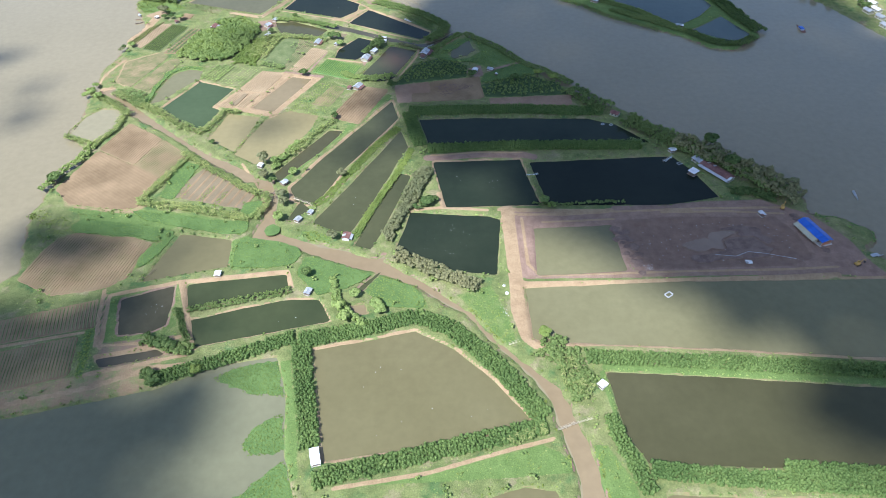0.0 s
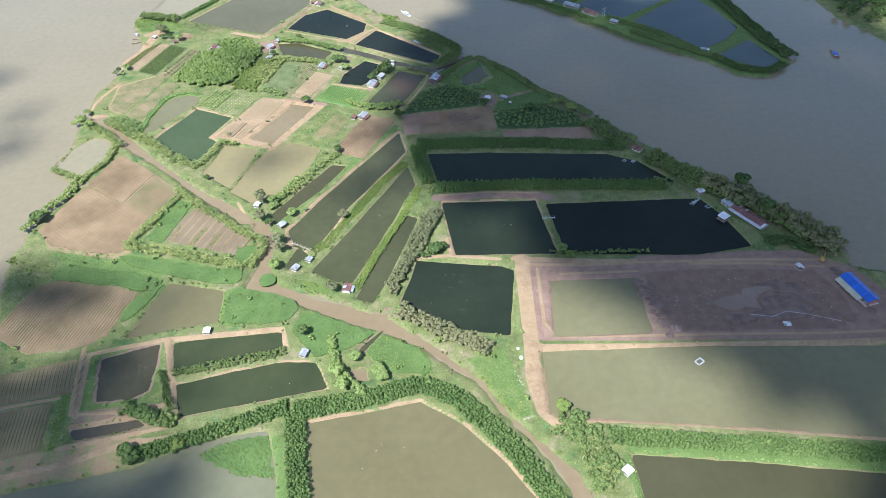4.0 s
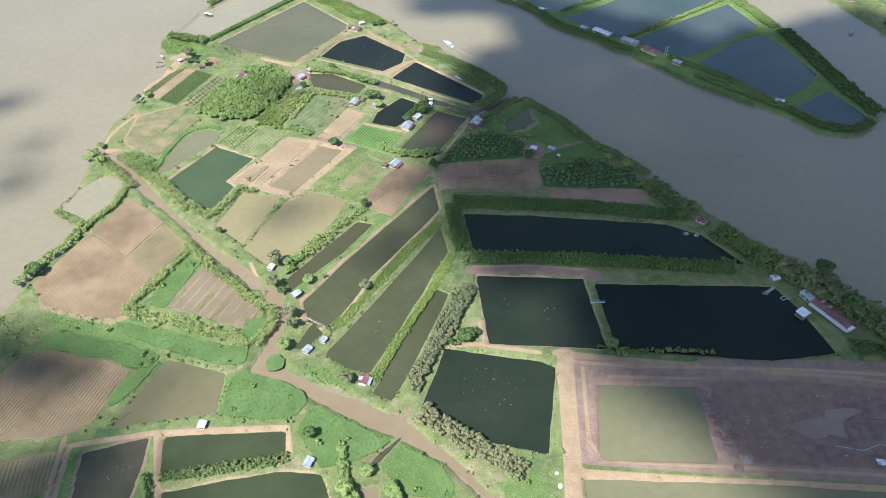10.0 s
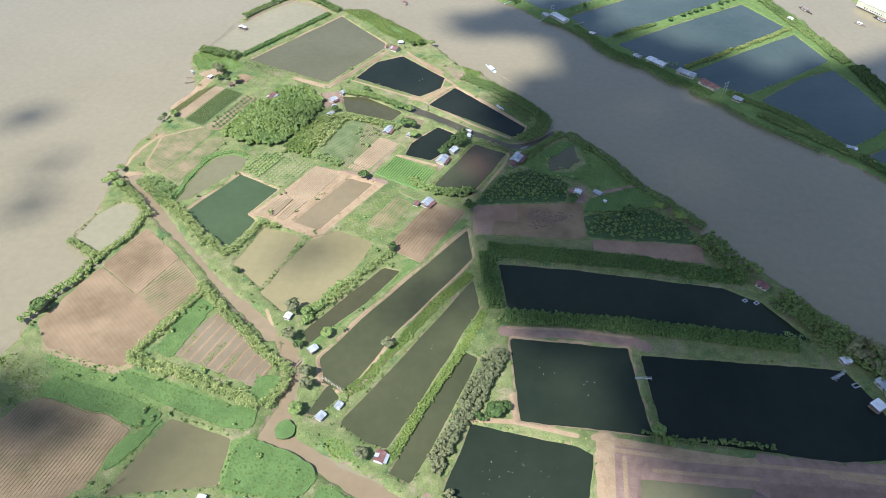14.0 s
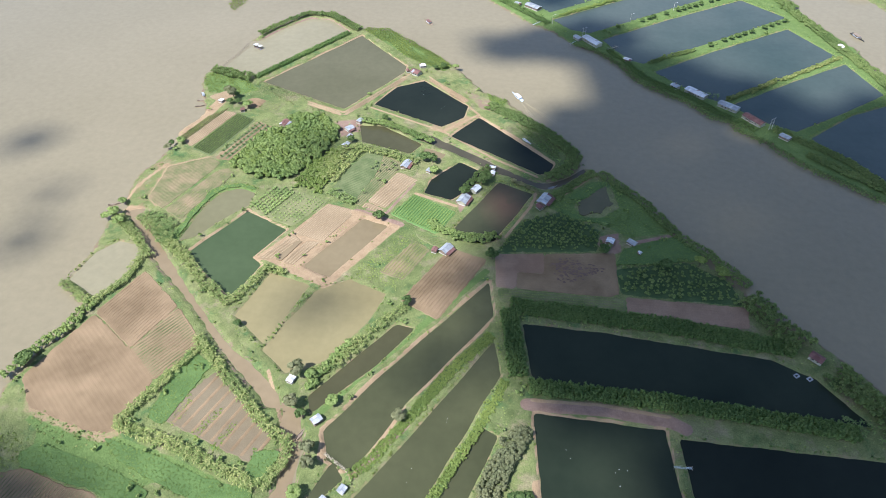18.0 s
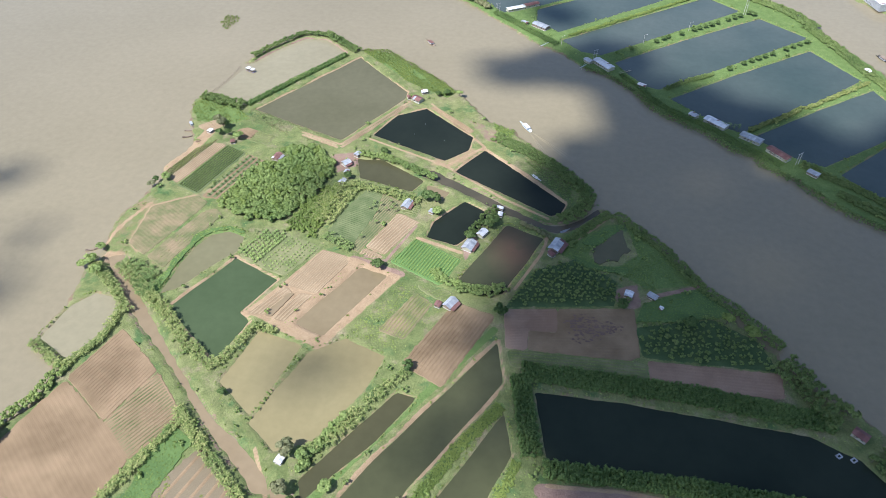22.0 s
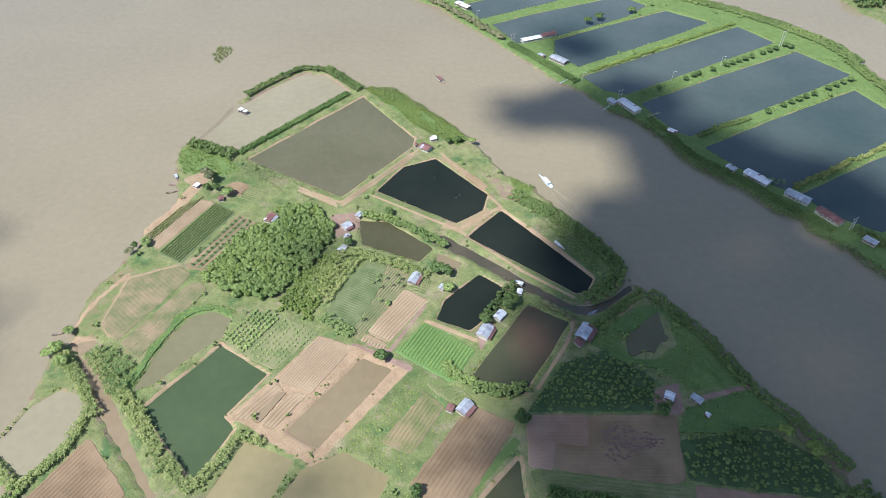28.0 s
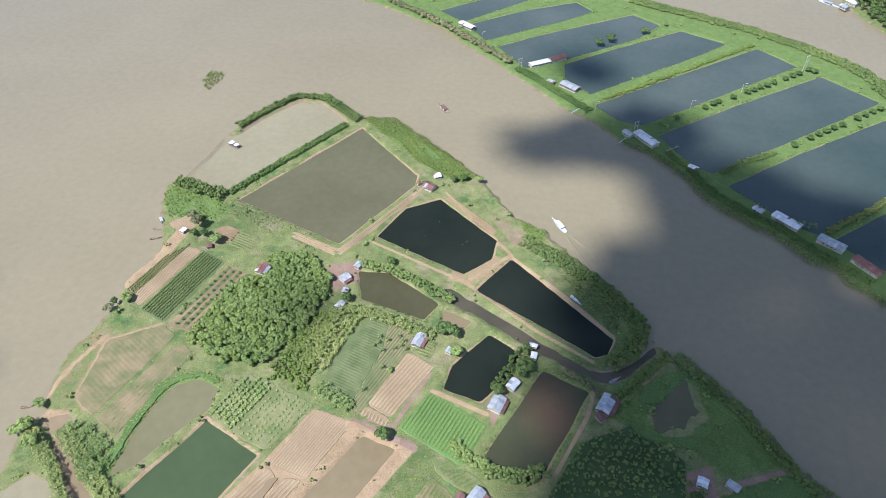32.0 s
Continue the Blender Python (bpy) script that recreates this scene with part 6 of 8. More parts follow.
field("low green vegetable plot", [(-71, 402), (-63.5, 398.6), (-60, 401.4), (-51.2, 397.1), (-54.5, 393), (-61.8, 394.6), (-69.4, 399)], "grassy", 1.6, 1, 0.12, "crop", 1.0, seed=47)
weeds("rank green meadow beside the orchard", [(-2.2, 433.4), (10.1, 427.3), (24.3, 429.9), (24, 423.5), (2.6, 425.9)], name="rank_meadow", leaf="hyacinth", carpet=True, seed=48)
weeds("rank green meadow beside the creek", [(1.3, 442.4), (13.5, 457.8), (23.3, 459.5), (18.2, 452), (8.4, 440.6)], name="rank_meadow", leaf="hyacinth", carpet=True, seed=49)
weeds("dark green rank meadow beside the huts", [(30.7, 407.7), (56.6, 421.7), (69, 407.2), (47.6, 399.6), (26.8, 395.8)], name="rank_meadow", leaf="hyacinth", carpet=True, seed=50)
tree_row("bright green shrubs on the pond bund", [(-26, 343.3), (-40.4, 320.7), (-51.7, 297.4), (-62, 277), (-67.3, 271.2)], 4.6, 0.55, "bright", 0.95, 5, radius=0.8, lumps=4, leaves=8, trunk=False, seed=51)
tree_row("bright green shrubs on the pond bund", [(-17.1, 320.9), (-26.5, 293), (-35.2, 271.6), (-43.8, 246.5)], 3.4, 0.55, "bright", 0.95, 4, radius=0.8, lumps=4, leaves=8, trunk=False, seed=52)
tree_row("grey-green feathery trees on the bund", [(-10.1, 298.8), (-17, 283), (-23.1, 257.9), (-26.8, 242.9)], 5, 3.6, "grey", 2.2, 2, seed=53)
tree_row("dark green trees on the north spit", [(-229, 596), (-218.5, 617), (-205.2, 635.5), (-189, 635.5)], 4.4, 3.4, "row", 2.0, 2, radius=1.5, seed=54)
tree_row("clipped green hedge between two ponds", [(-208.7, 536), (-191, 567.2), (-166.3, 609)], 4.0, 1.7, "hedge", 1.15, 3, radius=1.20, lumps=3, leaves=13, trunk=False, cone=True, seed=55)
tree_row("green trees at the island's north end", [(-189, 636.5), (-173.5, 625.5), (-160, 615.5)], 7, 3.4, "row", 2.0, 3, radius=1.5, seed=56)
tree_row("green trees beside the river inlet", [(-239.6, 539), (-211.2, 532.2)], 8, 4.5, "row", 2.8, 3, seed=57)
tree_row("dark shrubs along the river bank", [(18.7, 466.6), (41.3, 444.4), (56.6, 421.2), (69.6, 410.5), (85.7, 392.2)], 6, 1.6, "row", 2.0, 3, seed=58)
tree_row("dark green shrubs along the creek", [(-4.7, 440.4), (6.1, 456.4), (14.9, 466.7)], 5, 1.4, "row", 2.4, 2, seed=59)
tree_row("dark green shrubs along the river bank", [(-50.9, 525.7), (-29.6, 513.5), (-8.4, 497.2), (5, 481.2), (1.1, 466.6), (-8.1, 458.2)], 8, 1.8, "row", 2.4, 3, seed=60)
banana_row("dense banana plants along the creek", [(-212.1, 389.5), (-190.1, 373.8), (-176.6, 365.6)], 6.0, 1.6, 4, seed=61)
banana_row("banana plants along the creek mouth", [(-228.2, 390.2), (-208.9, 376.6), (-194.8, 363.2)], 4.5, 1.6, 3, seed=62)
banana_row("banana plants round the river pond", [(-225.2, 339.5), (-209.1, 332.1), (-203.8, 331.3), (-196.8, 346.3), (-197.4, 362.7)], 3.6, 1.6, 2, seed=63)
tree_row("bushes along the river bank", [(-204.8, 329.5), (-207.2, 316.3), (-214.7, 300.1), (-216.7, 288.6)], 5, 2.6, "wood", 2.6, 2, seed=64)
tree_row("bright bushes beside the creek", [(41.3, 175.9), (50.2, 171.2), (54.5, 154.3), (50, 154.4)], 13, 2.1, "row", 2.2, 5, seed=65)
tree_row("loose bushes on the marsh bank", [(-36.3, 190.1), (-47.2, 200.3), (-51.5, 216.2)], 4, 2, "wood", 2.6, 1, seed=66)
tree_row("bushes between the pond and the ditch", [(-124.9, 496.7), (-107.6, 494), (-78.4, 481.2)], 5, 2.6, "wood", 2.2, 2, seed=67)
tree_row("dark trees beside the house pond", [(-43.2, 460.1), (-48.9, 447.4), (-52.4, 438.4)], 5, 3.2, "tree", 3.0, 2, seed=68)
tree_row("low shrubs along the pond", [(-28.6, 451.9), (-18.3, 447), (-10.8, 441.9)], 2.5, 1.6, "grey", 1.8, 1, seed=69)
tree_row("low shrubs along the pond", [(-53.1, 404.4), (-61.7, 407), (-64.7, 410.8)], 5, 1.8, "wood", 1.8, 2, seed=70)
tree_row("grey-green trees at the pond corner", [(-51.6, 402), (-38, 401.7), (-31.7, 405.6)], 6, 3.4, "row", 2.4, 2, seed=71)
tree_row("bushes along the narrow pond", [(-83.5, 329.1), (-87.9, 319.7), (-93.8, 305.1)], 3.5, 2.5, "wood", 2.2, 1, seed=72)
tree_row("dark round bushes", [(-14.1, 267.5), (-3.7, 272.8)], 4, 4, "tree", 3.0, 1, seed=73)
tree_row("dark green shrubs along the far island's shore", [(108.6, 525.7), (87.5, 542.8), (74.3, 556.9), (59.4, 566.5), (44, 580)], 5, 1.5, "hedge", 1.8, 3, seed=74)
tree_row("green shrubs along the far shore", [(44, 580), (33.8, 598.2), (22.4, 612.2)], 4, 1.4, "hedge", 1.8, 2, seed=75)
tree_row("dark trees along the far shore", [(-23.1, 649.2), (-37.8, 663.4), (-53.3, 678.5), (-71.6, 694.1)], 6, 2.2, "hedge", 2.2, 3, seed=76)
tree_row("shrubs along the far shore", [(-78.1, 700.9), (-96.1, 718.3), (-125.1, 744.4), (-155.9, 768.3), (-182.4, 784.7)], 5, 3, "grey", 2.8, 1, seed=77)
tree_row("lush green scrub along the far island's back shore", [(6.9, 815.5), (48.5, 796.8), (90.9, 777.3), (122, 756.3), (146.7, 734.6), (163.6, 707.9)], 10, 1.7, "row", 2.6, 3, seed=78)
tree_row("dark scrub along the far island's shore", [(134.2, 503.3), (151.1, 489.6), (167, 475.8), (179.4, 465.6)], 6, 2, "row", 2.4, 2, seed=79)
tree_row("dark scrub round the far island's tip", [(182.3, 462.5), (195.5, 445.5), (212.3, 441.9), (226.3, 450.5)], 6, 3, "tree", 2.4, 2, seed=80)
tree_row("dark green scrub along the far island's back shore", [(209.5, 571.3), (218.9, 531.5), (225.9, 491.7), (234.4, 462.3)], 11, 3, "tree", 2.6, 3, seed=81)
tree_row("yellow-green shrubs on the bund", [(-13.1, 665.6), (34.5, 706.6), (87.6, 753.1)], 2.5, 1.2, "bright", 1.6, 1, seed=82)
tree_row("shrubs on the bund between far ponds", [(96.6, 558), (135.9, 590.5), (179.1, 626.7)], 3, 1.6, "banana", 2.0, 1, seed=83)
tree_row("low shrubs on the bund", [(50.3, 598.4), (65.3, 611.5), (82, 622.5)], 3.5, 1.6, "row", 1.8, 2, seed=84)
banana_row("banana plants edging the tan field", [(-148.3, 320.1), (-131.7, 305.9), (-116.8, 294.4), (-102.9, 283.5), (-93.8, 279.9)], 4.0, 1.6, 3, seed=85)
banana_row("banana plants edging the tan field", [(-92.6, 278.3), (-92.4, 270.2), (-97.3, 261.2)], 4.0, 1.6, 3, seed=86)
banana_row("thick banana row edging the tan field", [(-99.6, 260.9), (-116.1, 265.6), (-138.1, 271.4), (-160.8, 275.3)], 4.6, 1.6, 3, seed=87)
banana_row("banana plants edging the tan field", [(-160.6, 277.5), (-154.6, 291.1), (-148.4, 307.3), (-145.1, 317.9)], 3.6, 1.6, 2, seed=88)
banana_row("banana plants along the green pond", [(-176.6, 365.6), (-162.3, 352.3), (-143.7, 341.2)], 5.5, 1.7, 3, seed=89)
banana_row("banana plants along the green pond", [(-142.9, 343), (-138.7, 354.7), (-135.3, 365.3), (-125.8, 363.3)], 3.5, 1.8, 2, seed=90)
banana_row("banana plants along the narrow pond", [(-94.7, 310.8), (-85, 319.1), (-76, 338.3), (-65, 352.6)], 5.0, 1.8, 2, seed=91)
banana_row("banana plants south of the olive pond", [(-127.4, 468.1), (-114, 467.1), (-95.2, 463.3), (-83, 459.1)], 6.0, 1.8, 3, seed=92)
banana_row("banana grove at the wood's edge", [(-130.8, 435.5), (-127.2, 451.2), (-123.7, 464.7)], 16.0, 1.7, 7, reach=1.6, seed=93)
banana_row("banana plants beside the creek", [(49.8, 168.3), (52.3, 154.3), (57.5, 151.5)], 9.0, 2.2, 3, seed=94)
banana_row("banana plants at the hedge corner", [(24.3, 131), (36.5, 135.5)], 4.0, 2.2, 2, seed=95)
banana_row("palm-like plants along the river bank", [(109.9, 322.6), (133.3, 319.5), (144.4, 312.1)], 8.0, 2.6, 2, leaf="row", seed=96)
banana_row("banana grove at the creek mouth", [(-212.2, 391.4), (-200.9, 388.5), (-192.8, 382.9), (-194, 373.6)], 9.0, 2.0, 4, leaf="row", seed=97)
banana_row("dark palm shrubs beside the tan field", [(-122.7, 425.8), (-107.8, 419.2)], 5, 2.0, 3, leaf="row", seed=98)
banana_row("palms on the far bund", [(90.8, 559.8), (80.5, 561.4)], 4, 3.0, 1, leaf="row", seed=99)
weeds("lush green water plants on marshy ground", [(-102.5, 241.1), (-99.5, 247), (-82.9, 244.4), (-71.1, 239.2), (-68.2, 234.8), (-71.8, 227.6), (-85, 225.4), (-100.6, 226.4)], leaf="hyacinth", carpet=True, seed=100)
weeds("round patch of green water plants", [(-90, 252), (-89.4, 254.8), (-87.2, 256.6), (-84.6, 256.4), (-82.4, 254.2), (-81.8, 251.2), (-83.4, 248.6), (-86.2, 247.8), (-88.8, 249.2)], leaf="hyacinth", carpet=True, seed=101)
weeds("bright green marsh plants beside the creek", [(-66.9, 231.6), (-58.4, 230.2), (-50, 226.6), (-41, 222.6), (-33.5, 219.6), (-42.6, 212.3), (-57.5, 207), (-69.1, 221.3)], leaf="hyacinth", carpet=True, seed=102)
weeds("pale green marsh plants beside the creek", [(-30.3, 218.4), (-22, 215.2), (-13.5, 211), (-8.4, 203), (-8.4, 198.5), (-26.9, 199.3), (-36.4, 209.5)], leaf="weed", carpet=True, seed=103)
weeds("lush green marsh plants between the fields", [(-163, 269.6), (-138.5, 265.6), (-117, 260.6), (-98.9, 259.4), (-99, 250.4), (-107.8, 249.6), (-132.6, 255.8), (-153, 262)], leaf="hyacinth", carpet=True, seed=104)
weeds("lush green creepers spilling over the field edge", [(-190.7, 258), (-185, 263.6), (-166.7, 260.1), (-151.2, 257.6), (-134.7, 252.4), (-137.1, 246.4), (-147.4, 246), (-156.3, 250), (-165.1, 250), (-175, 252), (-186.2, 253)], leaf="hyacinth", carpet=True, seed=162)
weeds("green water plants at the river's edge", [(-216.5, 268), (-209.1, 272.7), (-198.5, 261.9), (-206.1, 258)], base=0.2, height=1.0, seed=105)
weeds("green water plants at the river's edge", [(-205.2, 260.5), (-194.4, 267.8), (-185.6, 257.3), (-193.9, 250.6)], base=0.2, height=1.0, seed=106)
weeds("green water plants at the river's edge", [(-205.8, 251.8), (-198, 257.1), (-185.8, 249.5), (-197.5, 244.7)], base=0.2, height=1.0, seed=107)
weeds("green water plants beside the furrowed field", [(-134.6, 251.2), (-136, 243), (-142, 229.5), (-146.5, 226.2), (-147.2, 230.8), (-145.6, 237.4), (-140.6, 244)], leaf="hyacinth", carpet=True, seed=108)
weeds("green water plants floating on the lake", [(-94.7, 162.4), (-86.1, 167.9), (-69.8, 171), (-64.6, 153.6), (-76.5, 154.4), (-86.5, 158.9)], leaf="hyacinth", height=0.08, base=0.36, spacing=0.85, radius=0.8, seed=109)
weeds("green water plants floating on the lake", [(-73.3, 140.2), (-63.7, 145), (-60.1, 129.2), (-73.4, 127.6), (-76.8, 131.8)], leaf="hyacinth", height=0.08, base=0.36, spacing=0.85, radius=0.8, seed=110)
weeds("green water plants floating on the lake", [(-60.6, 125.8), (-53.8, 111.1), (-49.4, 105.3), (-78.4, 107.8), (-67.5, 118.1)], leaf="hyacinth", height=0.08, base=0.36, spacing=0.85, radius=0.8, seed=111)

weeds("lush green weeds beside the road", [(5.1, 207.6), (22.1, 211.5), (28.5, 193.5), (34, 174), (26.8, 174.1), (15.8, 190.5)], leaf="weed", base=0.9, name="rank_weeds", seed=113)
weeds("bright green scrub on the river shore", [(-159.7, 620.8), (-138.5, 621.9), (-101.4, 592.5), (-81.4, 573), (-86.3, 564.6), (-115.3, 580.3)], leaf="weed", base=0.9, height=1.4, name="shore_scrub", seed=114)
weeds("bright green scrub on the river shore", [(-53.9, 541.3), (-40.3, 535), (-41.4, 527.3), (-50, 530)], leaf="bright", base=0.9, height=1.2, name="shore_scrub", seed=115)
weeds("dark green scrub on the river shore", [(-49.8, 527.9), (-30, 521.3), (-3.4, 496.3), (6.2, 482), (-8.2, 475.6), (-29, 502.4)], leaf="row", base=0.9, height=1.2, name="shore_scrub", seed=116)
weeds("dark creeping plants at the river's edge", [(190, 257.3), (200.7, 255.3), (213.7, 244.6), (211.2, 236.4), (199, 238.7), (193.3, 251.5)], leaf="row", base=0.5, name="shore_scrub", seed=117)
weeds("short green marsh grass", [(40.7, 127.2), (47.3, 122.5), (44.6, 118.1), (22, 116.4), (-18.5, 115), (-38.5, 113.7), (-2.3, 120.1), (35.8, 129.6)], leaf="weed", base=0.9, spacing=1.25, name="marsh_grass", seed=118)
weeds("green marsh grass beside the creek", [(54.7, 129.2), (59.9, 129.1), (66.4, 115.6), (68, 105.1), (55.4, 105.3), (54.5, 122.4)], leaf="weed", base=0.9, spacing=1.25, name="marsh_grass", seed=119)
weeds("small patch of green plants in the river", [(-271.5, 638), (-276.1, 646), (-277.1, 658.8), (-268.8, 658.7), (-263.4, 651.9), (-266.4, 642.5), (-267, 635.1)], base=-0.1, height=1.0, leaf="weed", name="river_islet", keep=0.55, mat=False, seed=120)
weeds("rough green reeds on the river shore", [(-244.2, 529.8), (-239.7, 540.5), (-212.7, 531.9), (-201.5, 520.8), (-213.1, 512.1), (-232.4, 513.2)], leaf="weed", base=0.9, height=1.0, spacing=1.25, name="shore_scrub", seed=121)
weeds("rough grey-green reeds along the pond", [(-206.2, 531.6), (-199.3, 530.5), (-166.6, 518), (-141.7, 505.6), (-148.7, 500.3), (-174.9, 508), (-200.6, 518.7)], leaf="grey", base=0.9, height=0.9, spacing=1.3, name="rank_weeds", seed=122)
weeds("lush green weeds at the field's end", [(-150, 314.3), (-136.8, 308.8), (-143.6, 278.2), (-151, 280.3)], name="lush_weeds", leaf="hyacinth", carpet=True, seed=123)
weeds("lush green weeds at the field's end", [(-104.7, 274.3), (-94.2, 275.7), (-99.1, 261.5), (-104.8, 264.3)], name="lush_weeds", leaf="hyacinth", carpet=True, seed=124)
weeds("green weed strip across the field", [(-139.2, 293.1), (-135.8, 291.2), (-138.8, 278.8), (-141.6, 280.6)], base=1.1, height=0.4, name="weed_strip", spacing=0.9, radius=0.6, seed=125)
weeds("green weed strip across the field", [(-125.5, 290), (-122.6, 287.8), (-128.3, 274.7), (-131.4, 276.1)], base=1.1, height=0.4, name="weed_strip", spacing=0.9, radius=0.6, seed=126)
weeds("green weed strip across the field", [(-117.2, 284.8), (-114.5, 282.9), (-119.4, 270.9), (-121.8, 272.6)], base=1.1, height=0.4, name="weed_strip", spacing=0.9, radius=0.6, seed=127)
field("rough grassy plot with faint furrows", [(-203.5, 397.5), (-191.3, 433), (-185.6, 437), (-180.6, 433.1), (-190.5, 399.1), (-192, 391.4)], "dry", 1.8, 0, 0.06, "crop", 1.3, skip=0.92, fat=0.4, seed=128)
field("dry grassy plot with faint furrows", [(-217, 404.7), (-219.4, 432.5), (-200.2, 445.1), (-191.9, 440.3), (-205.6, 398.1)], "dry", 1.8, 4, 0.06, seed=129)
weeds("short green pasture beside the pale beds", [(-77.4, 402.6), (-56.1, 394.3), (-61.2, 391.8), (-70.4, 396.5), (-83.3, 373.3), (-70.1, 370.2), (-72.3, 362.8), (-94.7, 369.5)], spacing=1.3, height=0.1, name="pasture", leaf="weed", seed=130)
tree_row("green shrubs on the bund between two ponds", [(-114, 199.2), (-97.7, 203.1), (-84.8, 206.2), (-70.8, 210.2)], 4.2, 1.6, "row", 1.6, 3, radius=1.0, lumps=5, leaves=9, trunk=False, seed=131)
tree_row("dark green shrubs on the pond bund", [(-118.7, 199.7), (-114.6, 189.6), (-110.1, 182.4)], 3.2, 1.8, "tree", 1.8, 2, lumps=6, leaves=10, trunk=False, seed=132)
tree_row("leafy trees among small ponds", [(-127.5, 182.2), (-121.2, 179.9), (-113.7, 176.6), (-107.4, 176.7)], 6, 2.6, "row", 2.0, 2, seed=133)
weeds("bright green grass strip along the dyke", [(-157.1, 190.2), (-152.3, 191), (-150, 179.5), (-149.2, 168.3), (-148.7, 162.9), (-151.8, 162.8), (-152.8, 169.3)], spacing=1.1, height=0.4, name="grass_strip", seed=134)
weeds("dark green clover at the field corner", [(-191.7, 216.5), (-185.8, 216.5), (-180.9, 212.9), (-180.9, 206.8), (-186.7, 206.7)], spacing=1.2, height=0.4, name="clover_patch", leaf="row", seed=135)

weeds("rank green meadow on the river point", [(-15.9, 435.5), (2.6, 456.3), (8.9, 452.2), (5.9, 435.8), (12.7, 426.5), (21.3, 430.8), (28.6, 438.6), (23.5, 459.8), (30.3, 458.9), (41.9, 441.8), (58.1, 423.9), (32.7, 416.5), (21.4, 423.4), (3.9, 427.8)], spacing=1.15, height=0.3, name="rank_meadow", leaf="hyacinth", seed=137)
weeds("grey-green weeds choking the creek", [(-137.6, 328.3), (-131.8, 326.4), (-119.5, 317.4), (-112.1, 310.7), (-114.9, 308.9), (-126.2, 316.2), (-133.5, 321.8)], leaf="grey", base=0.3, height=0.4, name="creek_weed", seed=138)
weeds("green marsh plants on the creek bank", [(-72, 251.1), (-65.7, 251.9), (-55.1, 245.9), (-56.5, 243), (-66.7, 244.8)], height=0.3, name="marsh_plants", seed=139)
weeds("dry grass creeping over the ploughed field", [(-196, 275.9), (-177.4, 272.4), (-158.7, 271.2), (-162.4, 266.3), (-186.9, 266.2), (-197.2, 271.1)], leaf="banana", height=0.15, base=1.15, spacing=1.5, name="dry_grass", keep=0.5, seed=140)
tree_row("dark green scrub along the far island's shore", [(120.6, 528), (129.7, 519.4), (142.8, 510.9), (154.6, 500.1), (162.4, 489.2), (172.4, 474.8)], 6, 1.6, "row", 2.0, 3, seed=141)
tree_row("dark shrubs between the pond and the earthworks", [(153.9, 276.6), (164.3, 275.2), (173.7, 269.5)], 6, 2.4, "tree", 2.2, 2, seed=142)
tree_row("low green shrubs along the pond bank", [(95.2, 269.5), (79.7, 269.7), (63.9, 268.5), (48.3, 269.1)], 2.0, 1.0, "row", 1.6, 1, trunk=False, lumps=5, leaves=9, seed=143)

tree_row("dark green scrub along the far island's back shore", [(158.7, 706.9), (169, 680.8), (178.4, 655.8), (186.8, 631.9), (195, 611.3), (205.2, 579.7)], 9, 1.8, "row", 2.8, 3, seed=145)
weeds("bright green weed fringing the shallow pond", [(-190.8, 376.6), (-191, 383.3), (-189.4, 391.9), (-190, 398), (-186.6, 408.5), (-188, 415.7), (-183, 420.8), (-173, 425), (-162.5, 422.5), (-163.3, 420.2), (-172, 423), (-181, 418.4), (-184.4, 410.2), (-186.8, 396.6), (-187, 385), (-187.8, 375.4)], leaf="bright", name="pond_weed", carpet=True, seed=146)

weeds("bright green creeping scrub at the far shore's waterline", [(x + dx, y + dy) for F, dx, dy in ((far_shore_1[5:18], -2.5, -1.5), (far_shore_1[17:4:-1], 2.0, 2.0)) for x, y in F], leaf="row", base=0.4, height=1.3, spacing=1.3, radius=0.95, name="shore_scrub", mat=False, seed=159)

# ---- grass tufts and loose bushes ----
def open_ground(P, spacing, seed, keep, gap=1.2):
    """Free spots on an island, clear of water, fields and roads."""
    q = scatter(P, spacing, seed, 0.9, keep)
    X, Y = q[:, 0], q[:, 1]
    ok = signed(P, X, Y) > 2.0
    for W, *_ in PONDS:
        i = near(W, X, Y, 4)
        ok[i] &= signed(W, X[i], Y[i]) < -gap
    for W in FIELDS:
        i = near(W, X, Y, 3)
        ok[i] &= signed(W, X[i], Y[i]) < -0.4
    for W, width, _ in ROADS:
        i = near(W, X, Y, width)
        ok[i] &= line_distance(W, X[i], Y[i]) > width * 0.5 + 0.2
    for W, kind, *_ in BARE[:3]:
        i = near(W, X, Y, 3)
        ok[i] &= signed(W, X[i], Y[i]) < 0
    return q[ok]


def tufts(P, label, spacing, seed, keep, radius, height, leaf, lumps=2, leaves=5, name="grass_tufts"):
    q = open_ground(P, spacing, seed, keep)
    r = np.random.default_rng(seed)
    wave = np.sin(q[:, 0] * 0.045 + 1) + np.sin(q[:, 1] * 0.06) + np.sin((q[:, 0] - q[:, 1]) * 0.11)
    q = q[wave + r.normal(0, 1.0, len(q)) > -0.9]
    n = len(q)
    T = np.column_stack([q, np.full(n, LAND - 0.15), radius * r.uniform(0.5, 1.5, n), height * r.uniform(0.4, 1.6, n)])
    ob = mesh_object(name, *crowns(T, lumps, leaves, 0.75, seed, 0.5, name == "grass_tufts", lay=1.2 if name == "grass_tufts" else 0.0), LEAF[leaf])
    return tagged(ob, label, "grass" if name == "grass_tufts" else "bushes", "", "stuff")


